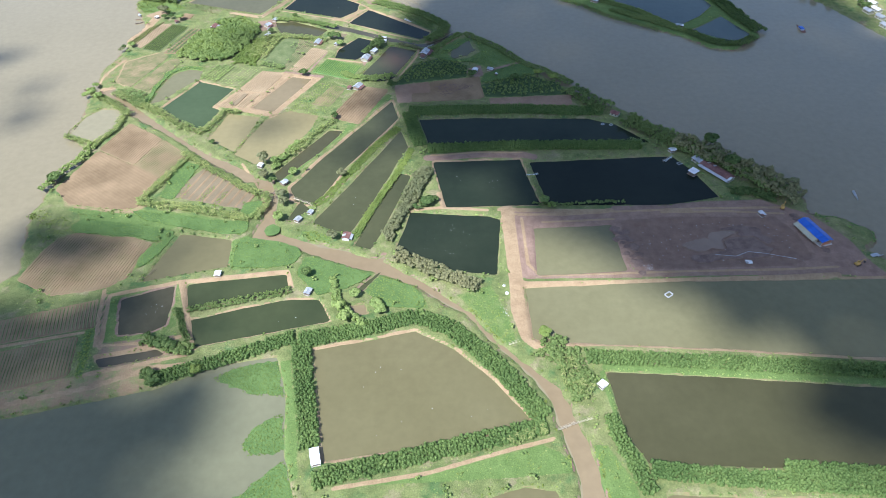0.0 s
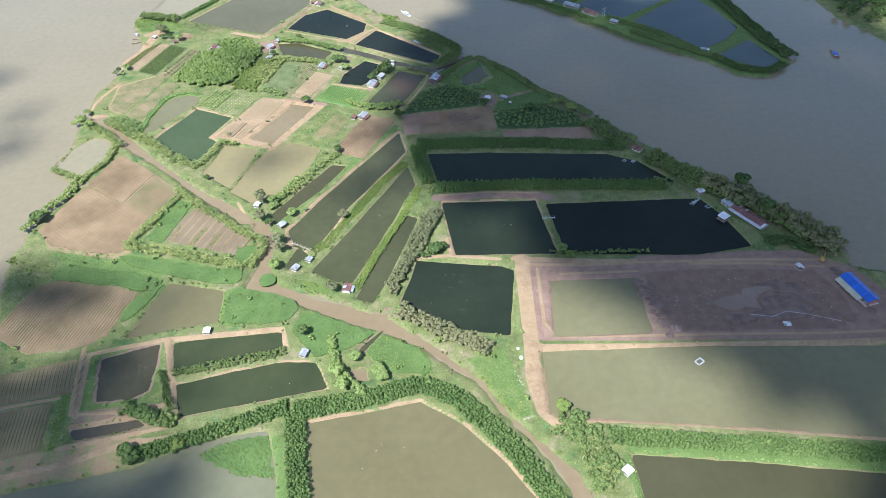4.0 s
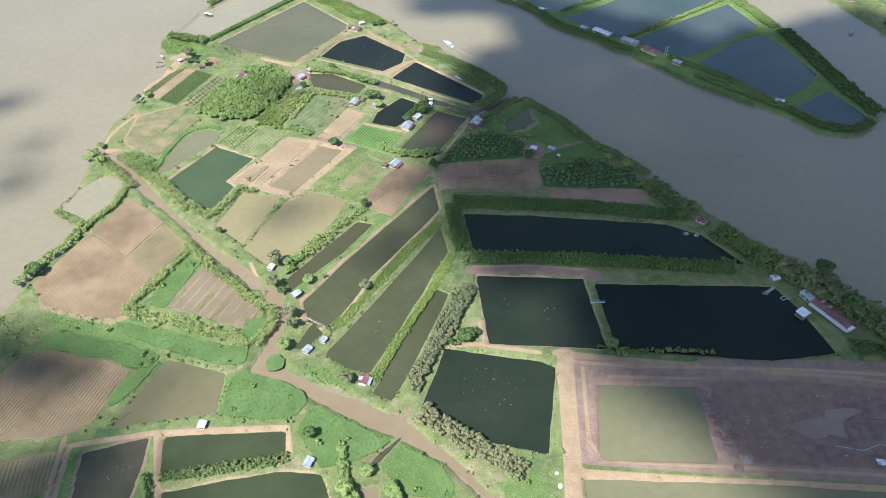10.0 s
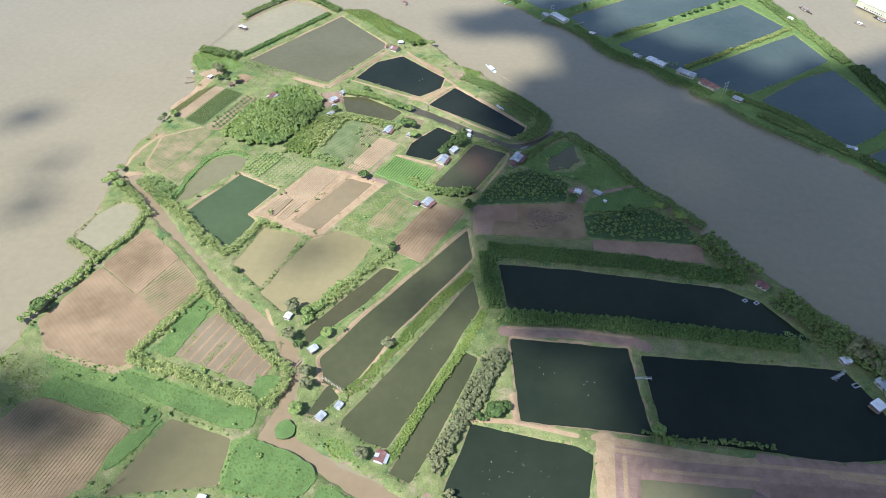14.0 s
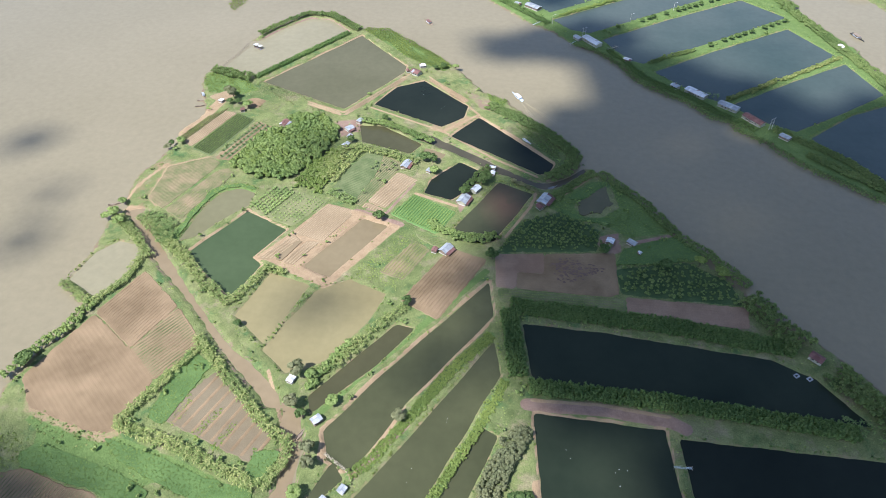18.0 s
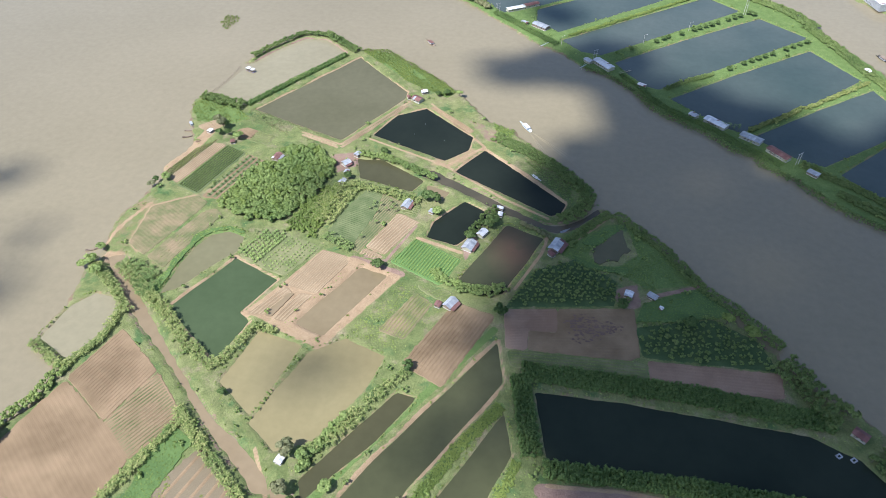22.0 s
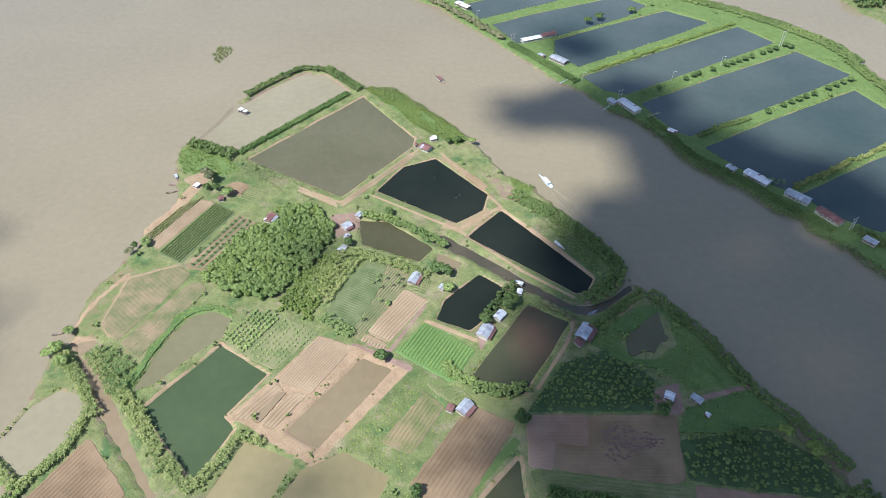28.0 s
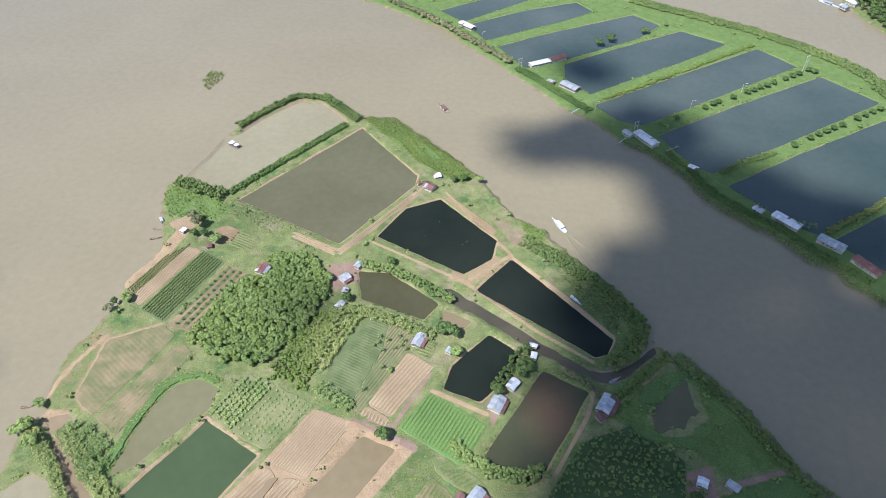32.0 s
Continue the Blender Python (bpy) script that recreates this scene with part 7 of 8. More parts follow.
def bank_shrubs(P, leaf, seed, density=0.45):
    """Low growth along the edge of one pond."""
    r = np.random.default_rng(seed)
    P = np.asarray(P, float)
    T = []
    for x, y, a in along(np.vstack([P, P[:1]]), 1.0 / density):
        if r.random() < 0.25 + 0.45 * (math.sin(x * 0.17 + y * 0.23) > 0.2):
            continue
        T.append((x + r.normal(0, 0.4), y + r.normal(0, 0.4), 0, r.uniform(0.35, 0.9), r.uniform(0.4, 1.1)))
    T = np.array(T)
    for _ in range(3):
        s = signed(P, T[:, 0], T[:, 1])
        gx = signed(P, T[:, 0] + 0.3, T[:, 1]) - s
        gy = signed(P, T[:, 0], T[:, 1] + 0.3) - s
        n = np.hypot(gx, gy) + 1e-6
        move = s + r.uniform(0.5, 1.8, len(T))
        T[:, 0] -= gx / n * move
        T[:, 1] -= gy / n * move
    T[:, 2] = LAND - 0.45
    ob = mesh_object("bank_shrubs", *crowns(T, 3, 8, 0.7, seed, 0.7, True), LEAF[leaf])
    return tagged(ob, "low green growth along a pond bank", "shrubs", "", "stuff")


# ---- things on the water and on the banks ----
def boat(x, y, yaw, length, width, label, hull=None, cabin=None, z=0.0):
    """A wooden river boat: shaped hull, deck, thwarts and, if any, a cabin."""
    ob = thing("boat", x, y, z, yaw, label, "boat", "boats")
    n = 9
    V, F = [], []
    for k in range(n):
        u = k / (n - 1)
        w = width * 0.5 * (math.sin(math.pi * min(1, 0.18 + u * 0.95)) ** 0.6 if u < 0.98 else 0.12)
        yy = (u - 0.5) * length
        up = 0.45 + 0.35 * (2 * u - 1) ** 2
        V += [(-w, yy, up), (-w * 0.6, yy, -0.25), (w * 0.6, yy, -0.25), (w, yy, up), (w * 0.86, yy, up - 0.02), (w * 0.5, yy, 0.1), (-w * 0.5, yy, 0.1), (-w * 0.86, yy, up - 0.02)]
        if k:
            q = 8 * k
            F += [(q - 8 + j, q - 8 + (j + 1) % 8, q + (j + 1) % 8, q + j) for j in range(8)]
    F += [tuple(range(8))[::-1], tuple(range(8 * n - 8, 8 * n))]
    mesh_object("hull", V, F, hull or PLANK, ob)
    for u in (-0.22, 0.18):
        box("thwart", (0, u * length, 0.4), (width * 0.8, 0.25, 0.06), PLANK, ob)
    if cabin:
        c = box("cabin", (0, -0.08 * length, 0.95), (width * 0.7, length * 0.38, 1.1), WHITE, ob)
        box("cabin_roof", (0, -0.08 * length, 1.55), (width * 0.85, length * 0.44, 0.12), cabin, ob)
        box("window", (0, -0.08 * length, 1.1), (width * 0.72, length * 0.26, 0.4), DARKGLASS, c)
    return ob


def posts_line(name, label, P, step, height, category, rail=True, base=-1.0):
    """A line of stakes, with a light rail."""
    ob = thing(name, 0, 0, 0, 0, label, category)
    pts = along(P, step)
    for x, y, a in pts:
        beam("post", (x, y, base), (x + rng.normal(0, 0.08), y + rng.normal(0, 0.08), height * rng.uniform(0.85, 1.15)), 0.08, PLANK, ob)
    if rail:
        for a, b in zip(pts[:-1], pts[1:]):
            beam("rail", (a[0], a[1], height * 0.75), (b[0], b[1], height * 0.75), 0.06, PLANK, ob)
    return ob


def footbridge(label, P, width=0.9, z=1.1, name="footbridge"):
    """A light bamboo bridge or jetty on stakes."""
    ob = thing(name, 0, 0, 0, 0, label, "bridge")
    pts = along(P, 2.0)
    for k, (x, y, a) in enumerate(pts):
        for s in (-1, 1):
            px, py = x - math.sin(a) * s * width / 2, y + math.cos(a) * s * width / 2
            beam("stake", (px, py, -1.2), (px, py, z + 0.7), 0.035, BAMBOO, ob)
        if k:
            x0, y0, _ = pts[k - 1]
            for s in (-0.3, 0.0, 0.3):
                beam("bamboo_pole", (x0 - math.sin(a) * s, y0 + math.cos(a) * s, z), (x - math.sin(a) * s, y + math.cos(a) * s, z), 0.065, PIPE if name == "jetty" else BAMBOO, ob)
            beam("handrail", (x0 - math.sin(a) * width / 2, y0 + math.cos(a) * width / 2, z + 0.65), (x - math.sin(a) * width / 2, y + math.cos(a) * width / 2, z + 0.65), 0.03, BAMBOO, ob)
    return ob


def raft(x, y, yaw, w, l, label, z=0.4, hut=False):
    """A floating frame on drums, with planks and perhaps a shelter."""
    ob = thing("raft", x, y, z, yaw, label, "raft", "rafts")
    for s in (-1, 1):
        box("plank", (s * w / 2, 0, 0.18), (0.5, l, 0.12), (WHITE if w > 2 else TIN) if not hut else PLANK, ob)
        box("plank", (0, s * l / 2, 0.18), (w, 0.5, 0.12), (WHITE if w > 2 else TIN) if not hut else PLANK, ob)
        for t in (-1, 1):
            beam("drum", (s * w / 2, t * l * 0.35 - 0.4, 0.02), (s * w / 2, t * l * 0.35 + 0.4, 0.02), 0.28, BLUE if hut else TIN, ob, 8)
    if hut:
        box("deck", (0, 0, 0.26), (w, l, 0.08), PLANK, ob)
        for s in (-1, 1):
            for t in (-1, 1):
                beam("post", (s * w * 0.4, t * l * 0.4, 0.2), (s * w * 0.4, t * l * 0.4, 2.3), 0.06, PLANK, ob)
        V = [(-w * 0.55, -l * 0.55, 2.35), (w * 0.55, -l * 0.55, 2.2), (w * 0.55, l * 0.55, 2.2), (-w * 0.55, l * 0.55, 2.35)]
        V += [(a, b, c - 0.08) for a, b, c in V]
        mesh_object("roof", V, [(0, 1, 2, 3), (7, 6, 5, 4), (0, 4, 5, 1), (1, 5, 6, 2), (2, 6, 7, 3), (3, 7, 4, 0)], WHITE, ob)
        box("wall", (-w * 0.4, 0, 1.2), (0.06, l * 0.8, 1.9), PLANK, ob)
    return ob


def ash_patch(P):
    """Burnt stubble lying in ragged spots on the field."""
    r = np.random.default_rng(9)
    P = np.asarray(P, float)
    lo, hi = P.min(0) - 4, P.max(0) + 4
    V, F = [], []
    while len(F) < 230:
        c = lo + (hi - lo) * r.random(2)
        if signed(P, c[:1], c[1:])[0] < -3.5 * r.random() ** 2:
            continue
        k = len(V)
        size = r.uniform(0.12, 0.6)
        for a in range(9):
            q = size * r.uniform(0.5, 1.3)
            V.append((c[0] + 1.7 * q * math.cos(a * 0.698), c[1] + q * math.sin(a * 0.698), LAND + 0.225 + 0.0005 * len(F)))
        F.append(tuple(range(k, k + 9)))
    ob = mesh_object("ash_patch", V, F, SOIL["mud"])
    return tagged(ob, "scorched dark spots of burnt stubble on the field", "ash", "", "stuff")


def mud_puddle(P):
    ob = slab("mud_puddle", worn_outline(P, 1.2, 0.35, 5), 0.3, 0.80, WATERS["puddle"])
    return tagged(ob, "shallow grey-brown puddle on the drying mud", "puddle", kind="structure")


def marsh_pool(P):
    ob = slab("marsh_pool", worn_outline(P, 2.5, 0.9, 6), 0.9, 1.32, WATERS["greym"])
    return tagged(ob, "dark spreading pool in the rank meadow", "puddle", kind="structure")


def field_pool(P):
    ob = slab("field_pool", worn_outline(P, 1.5, 0.15, 8), LAND, LAND + 0.36, WATERS["canal"])
    return tagged(ob, "narrow brown pool standing in the tan field", "puddle", kind="structure")


def boat_wake(x, y, yaw, length, label):
    """Low spreading waves behind a moving boat."""
    V, F = [], []
    for side in (-1, 1):
        for k, open_ in enumerate((0.10, 0.17, 0.24)):
            base = len(V)
            for i in range(13):
                u = i / 12
                d = length * u * (1 - 0.12 * k)
                c = side * (0.8 + d * open_)
                h = 0.02 + 0.22 * (1 - u) * min(1.0, 8 * u + 0.2)
                w = 0.35 + 0.5 * u
                V += [(c - w, -d, -0.03), (c, -d, h), (c + w, -d, -0.03)]
                if i:
                    q = base + 3 * i
                    F += [(q - 3, q - 2, q + 1, q), (q - 2, q - 1, q + 2, q + 1)]
    ob = mesh_object("boat_wake", V, F, RIVER)
    ob.matrix_world = pose(x, y, 0.0, 0, 0, yaw)
    return tagged(ob, label, "wake", kind="structure")


def mud_crust(P, seed):
    """A shelf of drying mud left standing in the basin."""
    ob = slab("mud_crust", worn_outline(P, 1.8, 0.5, seed), 0.3, 0.90 + 0.012 * seed, SOIL["earth"], None, "", 0.3)
    return tagged(ob, "cracked shelf of drying dark mud", "mud", kind="structure")


def hose(P, label, z):
    """A thin pale water hose lying loosely on the ground."""
    r = np.random.default_rng(3)
    ob = thing("hose", P[0][0], P[0][1], z, 0, label, "hose")
    pts = along(P, 2.5)
    for a, b in zip(pts[:-1], pts[1:]):
        beam("hose_length", (a[0] - P[0][0], a[1] - P[0][1], r.uniform(0, 0.05)), (b[0] - P[0][0], b[1] - P[0][1], r.uniform(0, 0.05)), 0.06, PIPE, ob, 5)
    return ob


def litter(P, n, seed, label, z, material):
    """Scraps of sacking and foam lying about."""
    r = np.random.default_rng(seed)
    q = scatter(P, 0.8, seed, 1.0)
    q = q[r.choice(len(q), min(n, len(q)), replace=False)]
    V, F = boxes_mesh([(x, y, z, r.uniform(0.12, 0.4), r.uniform(0.1, 0.3), r.uniform(0.06, 0.15)) for x, y in q])
    return tagged(mesh_object("litter", V, F, material), label, "litter", "", "stuff")


def mud_heaps(P, seed):
    """Spoil tipped along a line by the digger."""
    r = np.random.default_rng(seed)
    for x, y, a in along(P, 3.2):
        heap(x + r.normal(0, 0.8), y + r.normal(0, 0.8), r.uniform(1.4, 2.6), r.uniform(0.18, 0.4), SOIL["earth"], "low heap of dug reddish-brown earth", int(r.integers(1, 99)), "earth_mound", r.uniform(0.8, 1.6))


def excavator(x, y, yaw, label):
    """A tracked digger: tracks, house, cab, counterweight, boom, stick and bucket."""
    ob = thing("excavator", x, y, LAND + 0.1, yaw, label, "excavator", "machines")
    for s in (-1, 1):
        box("track", (s * 1.1, 0, 0.4), (0.6, 3.9, 0.8), BLACK, ob)
    box("undercarriage", (0, 0, 0.65), (1.7, 1.6, 0.4), BLACK, ob)
    box("engine_house", (0, -0.7, 1.45), (2.6, 2.4, 1.0), ORANGE, ob)
    box("counterweight", (0, -2.0, 1.4), (2.5, 0.6, 0.9), ORANGE, ob)
    c = box("cab", (-0.8, 0.9, 1.85), (0.95, 1.5, 1.6), ORANGE, ob)
    box("cab_glass", (-0.8, 1.0, 2.1), (0.99, 1.4, 0.8), DARKGLASS, c)
    beam("boom", (0.2, 0.6, 1.7), (0.2, 3.2, 4.2), 0.28, ORANGE, ob, 6, 0.8)
    beam("boom", (0.2, 3.2, 4.2), (0.2, 5.4, 3.4), 0.25, ORANGE, ob, 6, 0.8)
    beam("stick", (0.2, 5.4, 3.4), (0.2, 6.2, 1.0), 0.18, ORANGE, ob)
    box("bucket", (0.2, 6.0, 0.6), (1.0, 0.9, 0.9), BLACK, ob)
    ob.matrix_world = ob.matrix_world @ Matrix.Scale(0.7, 4)
    return ob


def lamp_post(x, y, height, label, yaw=0, name="lamp_post"):
    ob = thing(name, x, y, LAND - 0.2, yaw, label, name.replace("_", " "), "posts")
    beam("pole", (0, 0, 0), (0, 0, height), 0.13, CONCRETE, ob, 6, 0.7)
    beam("arm", (0, 0, height - 0.3), (1.6, 0, height + 0.3), 0.07, CONCRETE, ob)
    box("lamp_head", (1.7, 0, height + 0.28), (0.7, 0.25, 0.14), WHITE, ob)
    return ob


def power_pole(x, y, height, yaw, label):
    ob = thing("power_pole", x, y, LAND - 0.2, yaw, label, "power pole", "posts")
    for s in (-1, 1):
        beam("pole", (s * 1.2, 0, 0), (s * 1.2, 0, height), 0.17, CONCRETE, ob, 6, 0.7)
    for z in (height - 0.4, height * 0.62):
        box("crossarm", (0, 0, z), (4.2, 0.16, 0.16), CONCRETE, ob)
    for k in (-1.8, 0, 1.8):
        beam("insulator", (k, 0, height - 0.35), (k, 0, height + 0.05), 0.07, WHITE, ob)
    return ob


def buoys(P, n, seed, label):
    """Single white floats scattered over one pond."""
    r = np.random.default_rng(seed)
    q = scatter(P, 3.0, seed, 1.0)
    q = q[signed(P, q[:, 0], q[:, 1]) > 2.5]
    for k in r.choice(len(q), min(n, len(q)), replace=False):
        ob = thing("float", q[k][0], q[k][1], 0.42, 0, label, "float", "pond floats")
        s = r.uniform(0.09, 0.19)
        V, F = boxes_mesh([(0, 0, 0.02, s * 1.6, s, s * 0.7), (0, 0, s * 0.5, s * 0.8, s * 0.5, s * 0.4)])
        mesh_object("drum", V, F, WHITE, ob)


def heap(x, y, r, h, material, label, seed, name="rubble_heap", sx=1.0):
    """A rough mound."""
    g = np.random.default_rng(seed)
    V, F = [(0, 0, h)], []
    m = 11
    for k, (rr, z) in enumerate(((0.35, 0.85), (0.7, 0.42), (1.0, -0.2))):
        for j in range(m):
            a = 2 * math.pi * j / m
            q = r * rr * g.uniform(0.8, 1.2)
            V.append((q * sx * math.cos(a), q * math.sin(a), (z * h * g.uniform(0.8, 1.2)) if z > 0 else -0.7))
    for j in range(m):
        F.append((0, 1 + j, 1 + (j + 1) % m))
        for k in (0, 1):
            a = 1 + k * m
            F.append((a + j, a + m + j, a + m + (j + 1) % m, a + (j + 1) % m))
    ob = mesh_object(name, V, F, material)
    ob.location = (x, y, LAND)
    return tagged(ob, label, "heap")


def workshop(x, y, yaw, w, l, h):
    """The long blue-roofed workshop with its open side."""
    ob = thing("workshop", x, y, LAND, yaw, "long workshop with bright blue sheet roof and cream lean-to", "workshop", "buildings")
    box("floor_slab", (0, 0, 0.08), (w + 1, l + 1, 0.3), CONCRETE, ob)
    for s in (-1, 1):
        for k in range(6):
            beam("post", (s * w * 0.46, -l / 2 + 0.3 + k * (l - 0.6) / 5, 0), (s * w * 0.46, -l / 2 + 0.3 + k * (l - 0.6) / 5, h), 0.12, CONCRETE, ob)
    box("wall", (-w * 0.47, 0.08 * l, h * 0.4), (0.14, l * 0.8, h * 0.8), CREAM, ob)
    box("wall", (0, l / 2 - 0.2, h * 0.45), (w * 0.9, 0.14, h * 0.9), BRICK, ob)
    box("wall", (0, -l / 2 + 0.2, h * 0.4), (w * 0.9, 0.14, h * 0.8), BRICK, ob)
    roof_panel("roof_pitch", w, l, 1.0, 1, BLUE, ob, h)
    roof_panel("roof_pitch", w, l, 1.0, -1, BLUE, ob, h)
    box("ridge_cap", (0, 0, h + 1.06), (0.4, l + 0.7, 0.06), BLUE, ob)
    V = [(-w / 2 - 0.2, -l * 0.32, h - 0.35), (-w / 2 - 2.6, -l * 0.32, h - 1.3), (-w / 2 - 2.6, l * 0.5, h - 1.3), (-w / 2 - 0.2, l * 0.5, h - 0.35)]
    V += [(a, b, c - 0.08) for a, b, c in V]
    mesh_object("lean_to_roof", V, [(3, 2, 1, 0), (4, 5, 6, 7), (0, 1, 5, 4), (1, 2, 6, 5), (2, 3, 7, 6), (3, 0, 4, 7)], CREAM, ob)
    for k in range(5):
        beam("lean_to_post", (-w / 2 - 2.4, -l * 0.3 + k * l * 0.195, 0), (-w / 2 - 2.4, -l * 0.3 + k * l * 0.195, h - 1.3), 0.07, CONCRETE, ob)
    return ob


# ---- things, space by space ----
house("shed", -48.3, 121.5+4.2, 13, 3.8, 8.4, 2.3, "grey tin-roofed shed at the corner of the pond", WHITE, PLANK, 0.35, windows=1, category="shed")
house("shed", -106.1, 221.1, 0, 3.0, 3.6, 2.2, "small white-roofed hut on the dyke", WHITE, PLANK, 0.4, category="shed", windows=1)
house("shed", -62.1, 208.7, -18, 3.2, 4.2, 2.2, "small grey tin hut beside the pond", TIN, PLANK, 0.5, category="shed", windows=1)
house("shed", -68.3, 265.0, -23, 2.6, 3.2, 2.1, "small pale tin hut on the bund", TIN, PLANK, 0.4, category="shed", windows=1)
house("hut", -85.9, 290.1, -39, 3.4, 4.4, 2.4, "grey tin-roofed hut at the landing", TIN, PLANK, 0.8, 0.4, windows=1)
house("hut", -74.0, 259.4, -27, 3.2, 4.0, 2.2, "blue-grey tin hut under the trees", TIN, PLANK, 0.7, windows=1)
house("hut", -47.9, 245.7, -11, 4.2, 5.2, 2.5, "patched hut with rusty and white roof sheets", RUST, WHITE, 0.8, porch=1.6)
house("hut", -102.0, 306.4, -14, 2.9, 3.6, 2.3, "white-roofed hut beside the creek", WHITE, PLANK, 0.5, windows=1)
house("farmhouse", -54.0, 391.8, -28, 4.8, 7.6, 2.8, "grey tin-roofed farmhouse with a rusty porch", TIN, PLANK, 1.3, porch=2.0)
house("shed", -59.4, 390.5, -14, 2.8, 3.4, 2.2, "small rusty-roofed shed beside the farmhouse", RUST, PLANK, 0.6, category="shed", windows=0)
house("farmhouse", -51.5, 430.4, -17, 6.0, 8.5, 2.8, "large grey tin-roofed house with brick terrace", TIN, CREAM, 1.6, porch=1.6)
house("farmhouse", -46.5, 440.3, -26, 4.2, 6.0, 2.8, "white tin-roofed house between two ponds", WHITE, CREAM, 1.2)
house("farmhouse", -88.2, 455.7, -13, 4.4, 8.2, 2.6, "weathered grey house at the head of the ploughed strip", TIN, PLANK, 1.2, porch=1.8)
house("shed", -74.4, 452.7, -21, 2.8, 3.2, 2.0, "tiny pale shed beside the pond", TIN, PLANK, 0.4, category="shed", windows=0)
house("shed", -39.5, 456.2, -4, 2.4, 3.6, 2.0, "narrow white pump shed beside the ditch", WHITE, PLANK, 0.3, category="shed", windows=0)
house("shed", -40.3, 461.7, -104, 1.8, 4.0, 1.8, "long white trough shelter beside the ditch", WHITE, PLANK, 0.25, category="shed", windows=0)
house("farmhouse", -129.6, 485.6, -38, 4.6, 5.4, 2.6, "tin-roofed house at the edge of the wood", TIN, CREAM, 1.1, porch=1.6)
house("hut", -125.7, 494.6, -21, 3.2, 4.2, 2.4, "grey tin hut in the farmyard", TIN, PLANK, 0.7, windows=1)
house("hut", -126.9, 469.1, -23, 3.4, 4.6, 2.2, "grey tin hut under the trees", TIN, PLANK, 0.6, windows=1)
house("hut", -127.1, 477.8, -4, 2.6, 3.2, 2.2, "small tin hut behind the farmhouse", TIN, PLANK, 0.5, windows=0)
house("farmhouse", -104.4, 558.5, -118, 6.0, 8.0, 2.8, "red-roofed pond keeper's house", RUST, CREAM, 1.4)
house("hut", -102.0, 568.5, -64, 4.2, 4.4, 2.4, "white tin-roofed hut beside the red house", WHITE, PLANK, 0.6)
house("shed", -110.4, 560.4, 22, 2.0, 3.4, 2.0, "small red-roofed shed on the bank", RUST, PLANK, 0.4, category="shed", windows=0)
house("farmhouse", -9.9, 437.7, -22, 6.0, 10.5, 2.8, "long tin house beside the creek with rusty sheets", TIN, PLANK, 1.2, porch=2.2)
house("shed", -11.8, 431.6, 45, 3.0, 4.0, 2.4, "rusty lean-to at the end of the house", RUST, PLANK, 0.5, category="shed", windows=0)
house("hut", 23.9, 411.1, -16, 4.0, 4.2, 2.4, "white-roofed hut in a bare yard", WHITE, PLANK, 0.5)
house("hut", 34.4, 411.8, -124, 3.2, 5.2, 2.3, "grey tin hut under the palms", TIN, PLANK, 0.6)
house("shed", 37.8, 405.2, -30, 1.6, 1.8, 1.8, "tiny white shelter in the meadow", WHITE, PLANK, 0.2, category="shed", windows=0)
house("farmhouse", 107.2, 353.8, -129, 4.6, 6.4, 2.6, "small house with dark red roof by the river", RUST, CREAM, 1.1)
house("bunkhouse", 151.2, 293.5, -145, 6.5, 20.0, 2.8, "long bunkhouse with a dull red sheet roof", RUST, CREAM, 1.0, windows=5, doors=3, porch=1.8, fit=(0.8, 0.95))
house("bunkhouse", 144.2, 304.0, -152, 6.0, 6.0, 2.6, "grey-green tin annexe of the bunkhouse", TIN, CREAM, 0.8, fit=(0.8, 0.95))
raft(138.4, 293.7, -53, 4.0, 4.6, "floating feed hut with a white roof", 0.4, True)
workshop(183.1, 242.2, 18, 6.0, 17.0, 2.8)
house("farmhouse", -170.0, 484.5, -10, 4.6, 7.0, 2.6, "rusty-roofed house beside the wood", RUST, PLANK, 1.2, porch=1.8)
house("shed", -219.1, 503.0, -16, 2.8, 3.4, 2.2, "small white hut among vegetable plots", WHITE, PLANK, 0.4, category="shed", windows=1)
house("shed", -201.3, 494.7, 25, 2.8, 3.4, 2.2, "small dark red shed beneath trees", RUST, PLANK, 0.4, category="shed", windows=0)
house("hut", 62.6, 155.1, -49, 3.2, 3.8, 2.2, "white-roofed hut among banana plants", WHITE, PLANK, 0.4, windows=1)
house("site_hut", 162.8, 257.2, -164, 2.4, 4.0, 2.2, "white-roofed site hut on the dug ground", WHITE, PLANK, 0.3, windows=1)
house("site_hut", 144.4, 223.1, -92, 2.2, 3.2, 2.0, "small white shelter on dried mud", WHITE, PLANK, 0.3, windows=0, base=0.5)
house("long_shed", 77.7, 561.9, -130, 6.5, 14.5, 3.0, "long white-roofed shed on the far shore", WHITE, CREAM, 0.9, windows=5, doors=2, fit=(0.8, 0.95))
house("long_shed", 96.0, 548.5, -125, 6.5, 12.8, 3.0, "long pale tin shed on the far shore", TIN, CREAM, 0.9, windows=4, doors=2, fit=(0.8, 0.95))
house("long_shed", 108.8, 535.1, -138, 6.0, 14.0, 3.0, "long dark red-roofed house on the far shore", RUST, CREAM, 1.0, windows=5, doors=2, fit=(0.8, 0.95))
house("hut", 65.2, 568.5, -138, 4.5, 5.0, 2.6, "blue-grey tin hut on the far shore", TIN, CREAM, 0.7, fit=(0.8, 0.95))
house("long_shed", 10.9, 623.3, -138, 7.0, 16.2, 3.2, "white tin-roofed shed beside the jetty", WHITE, CREAM, 1.2, windows=4, doors=2, fit=(0.8, 0.95))
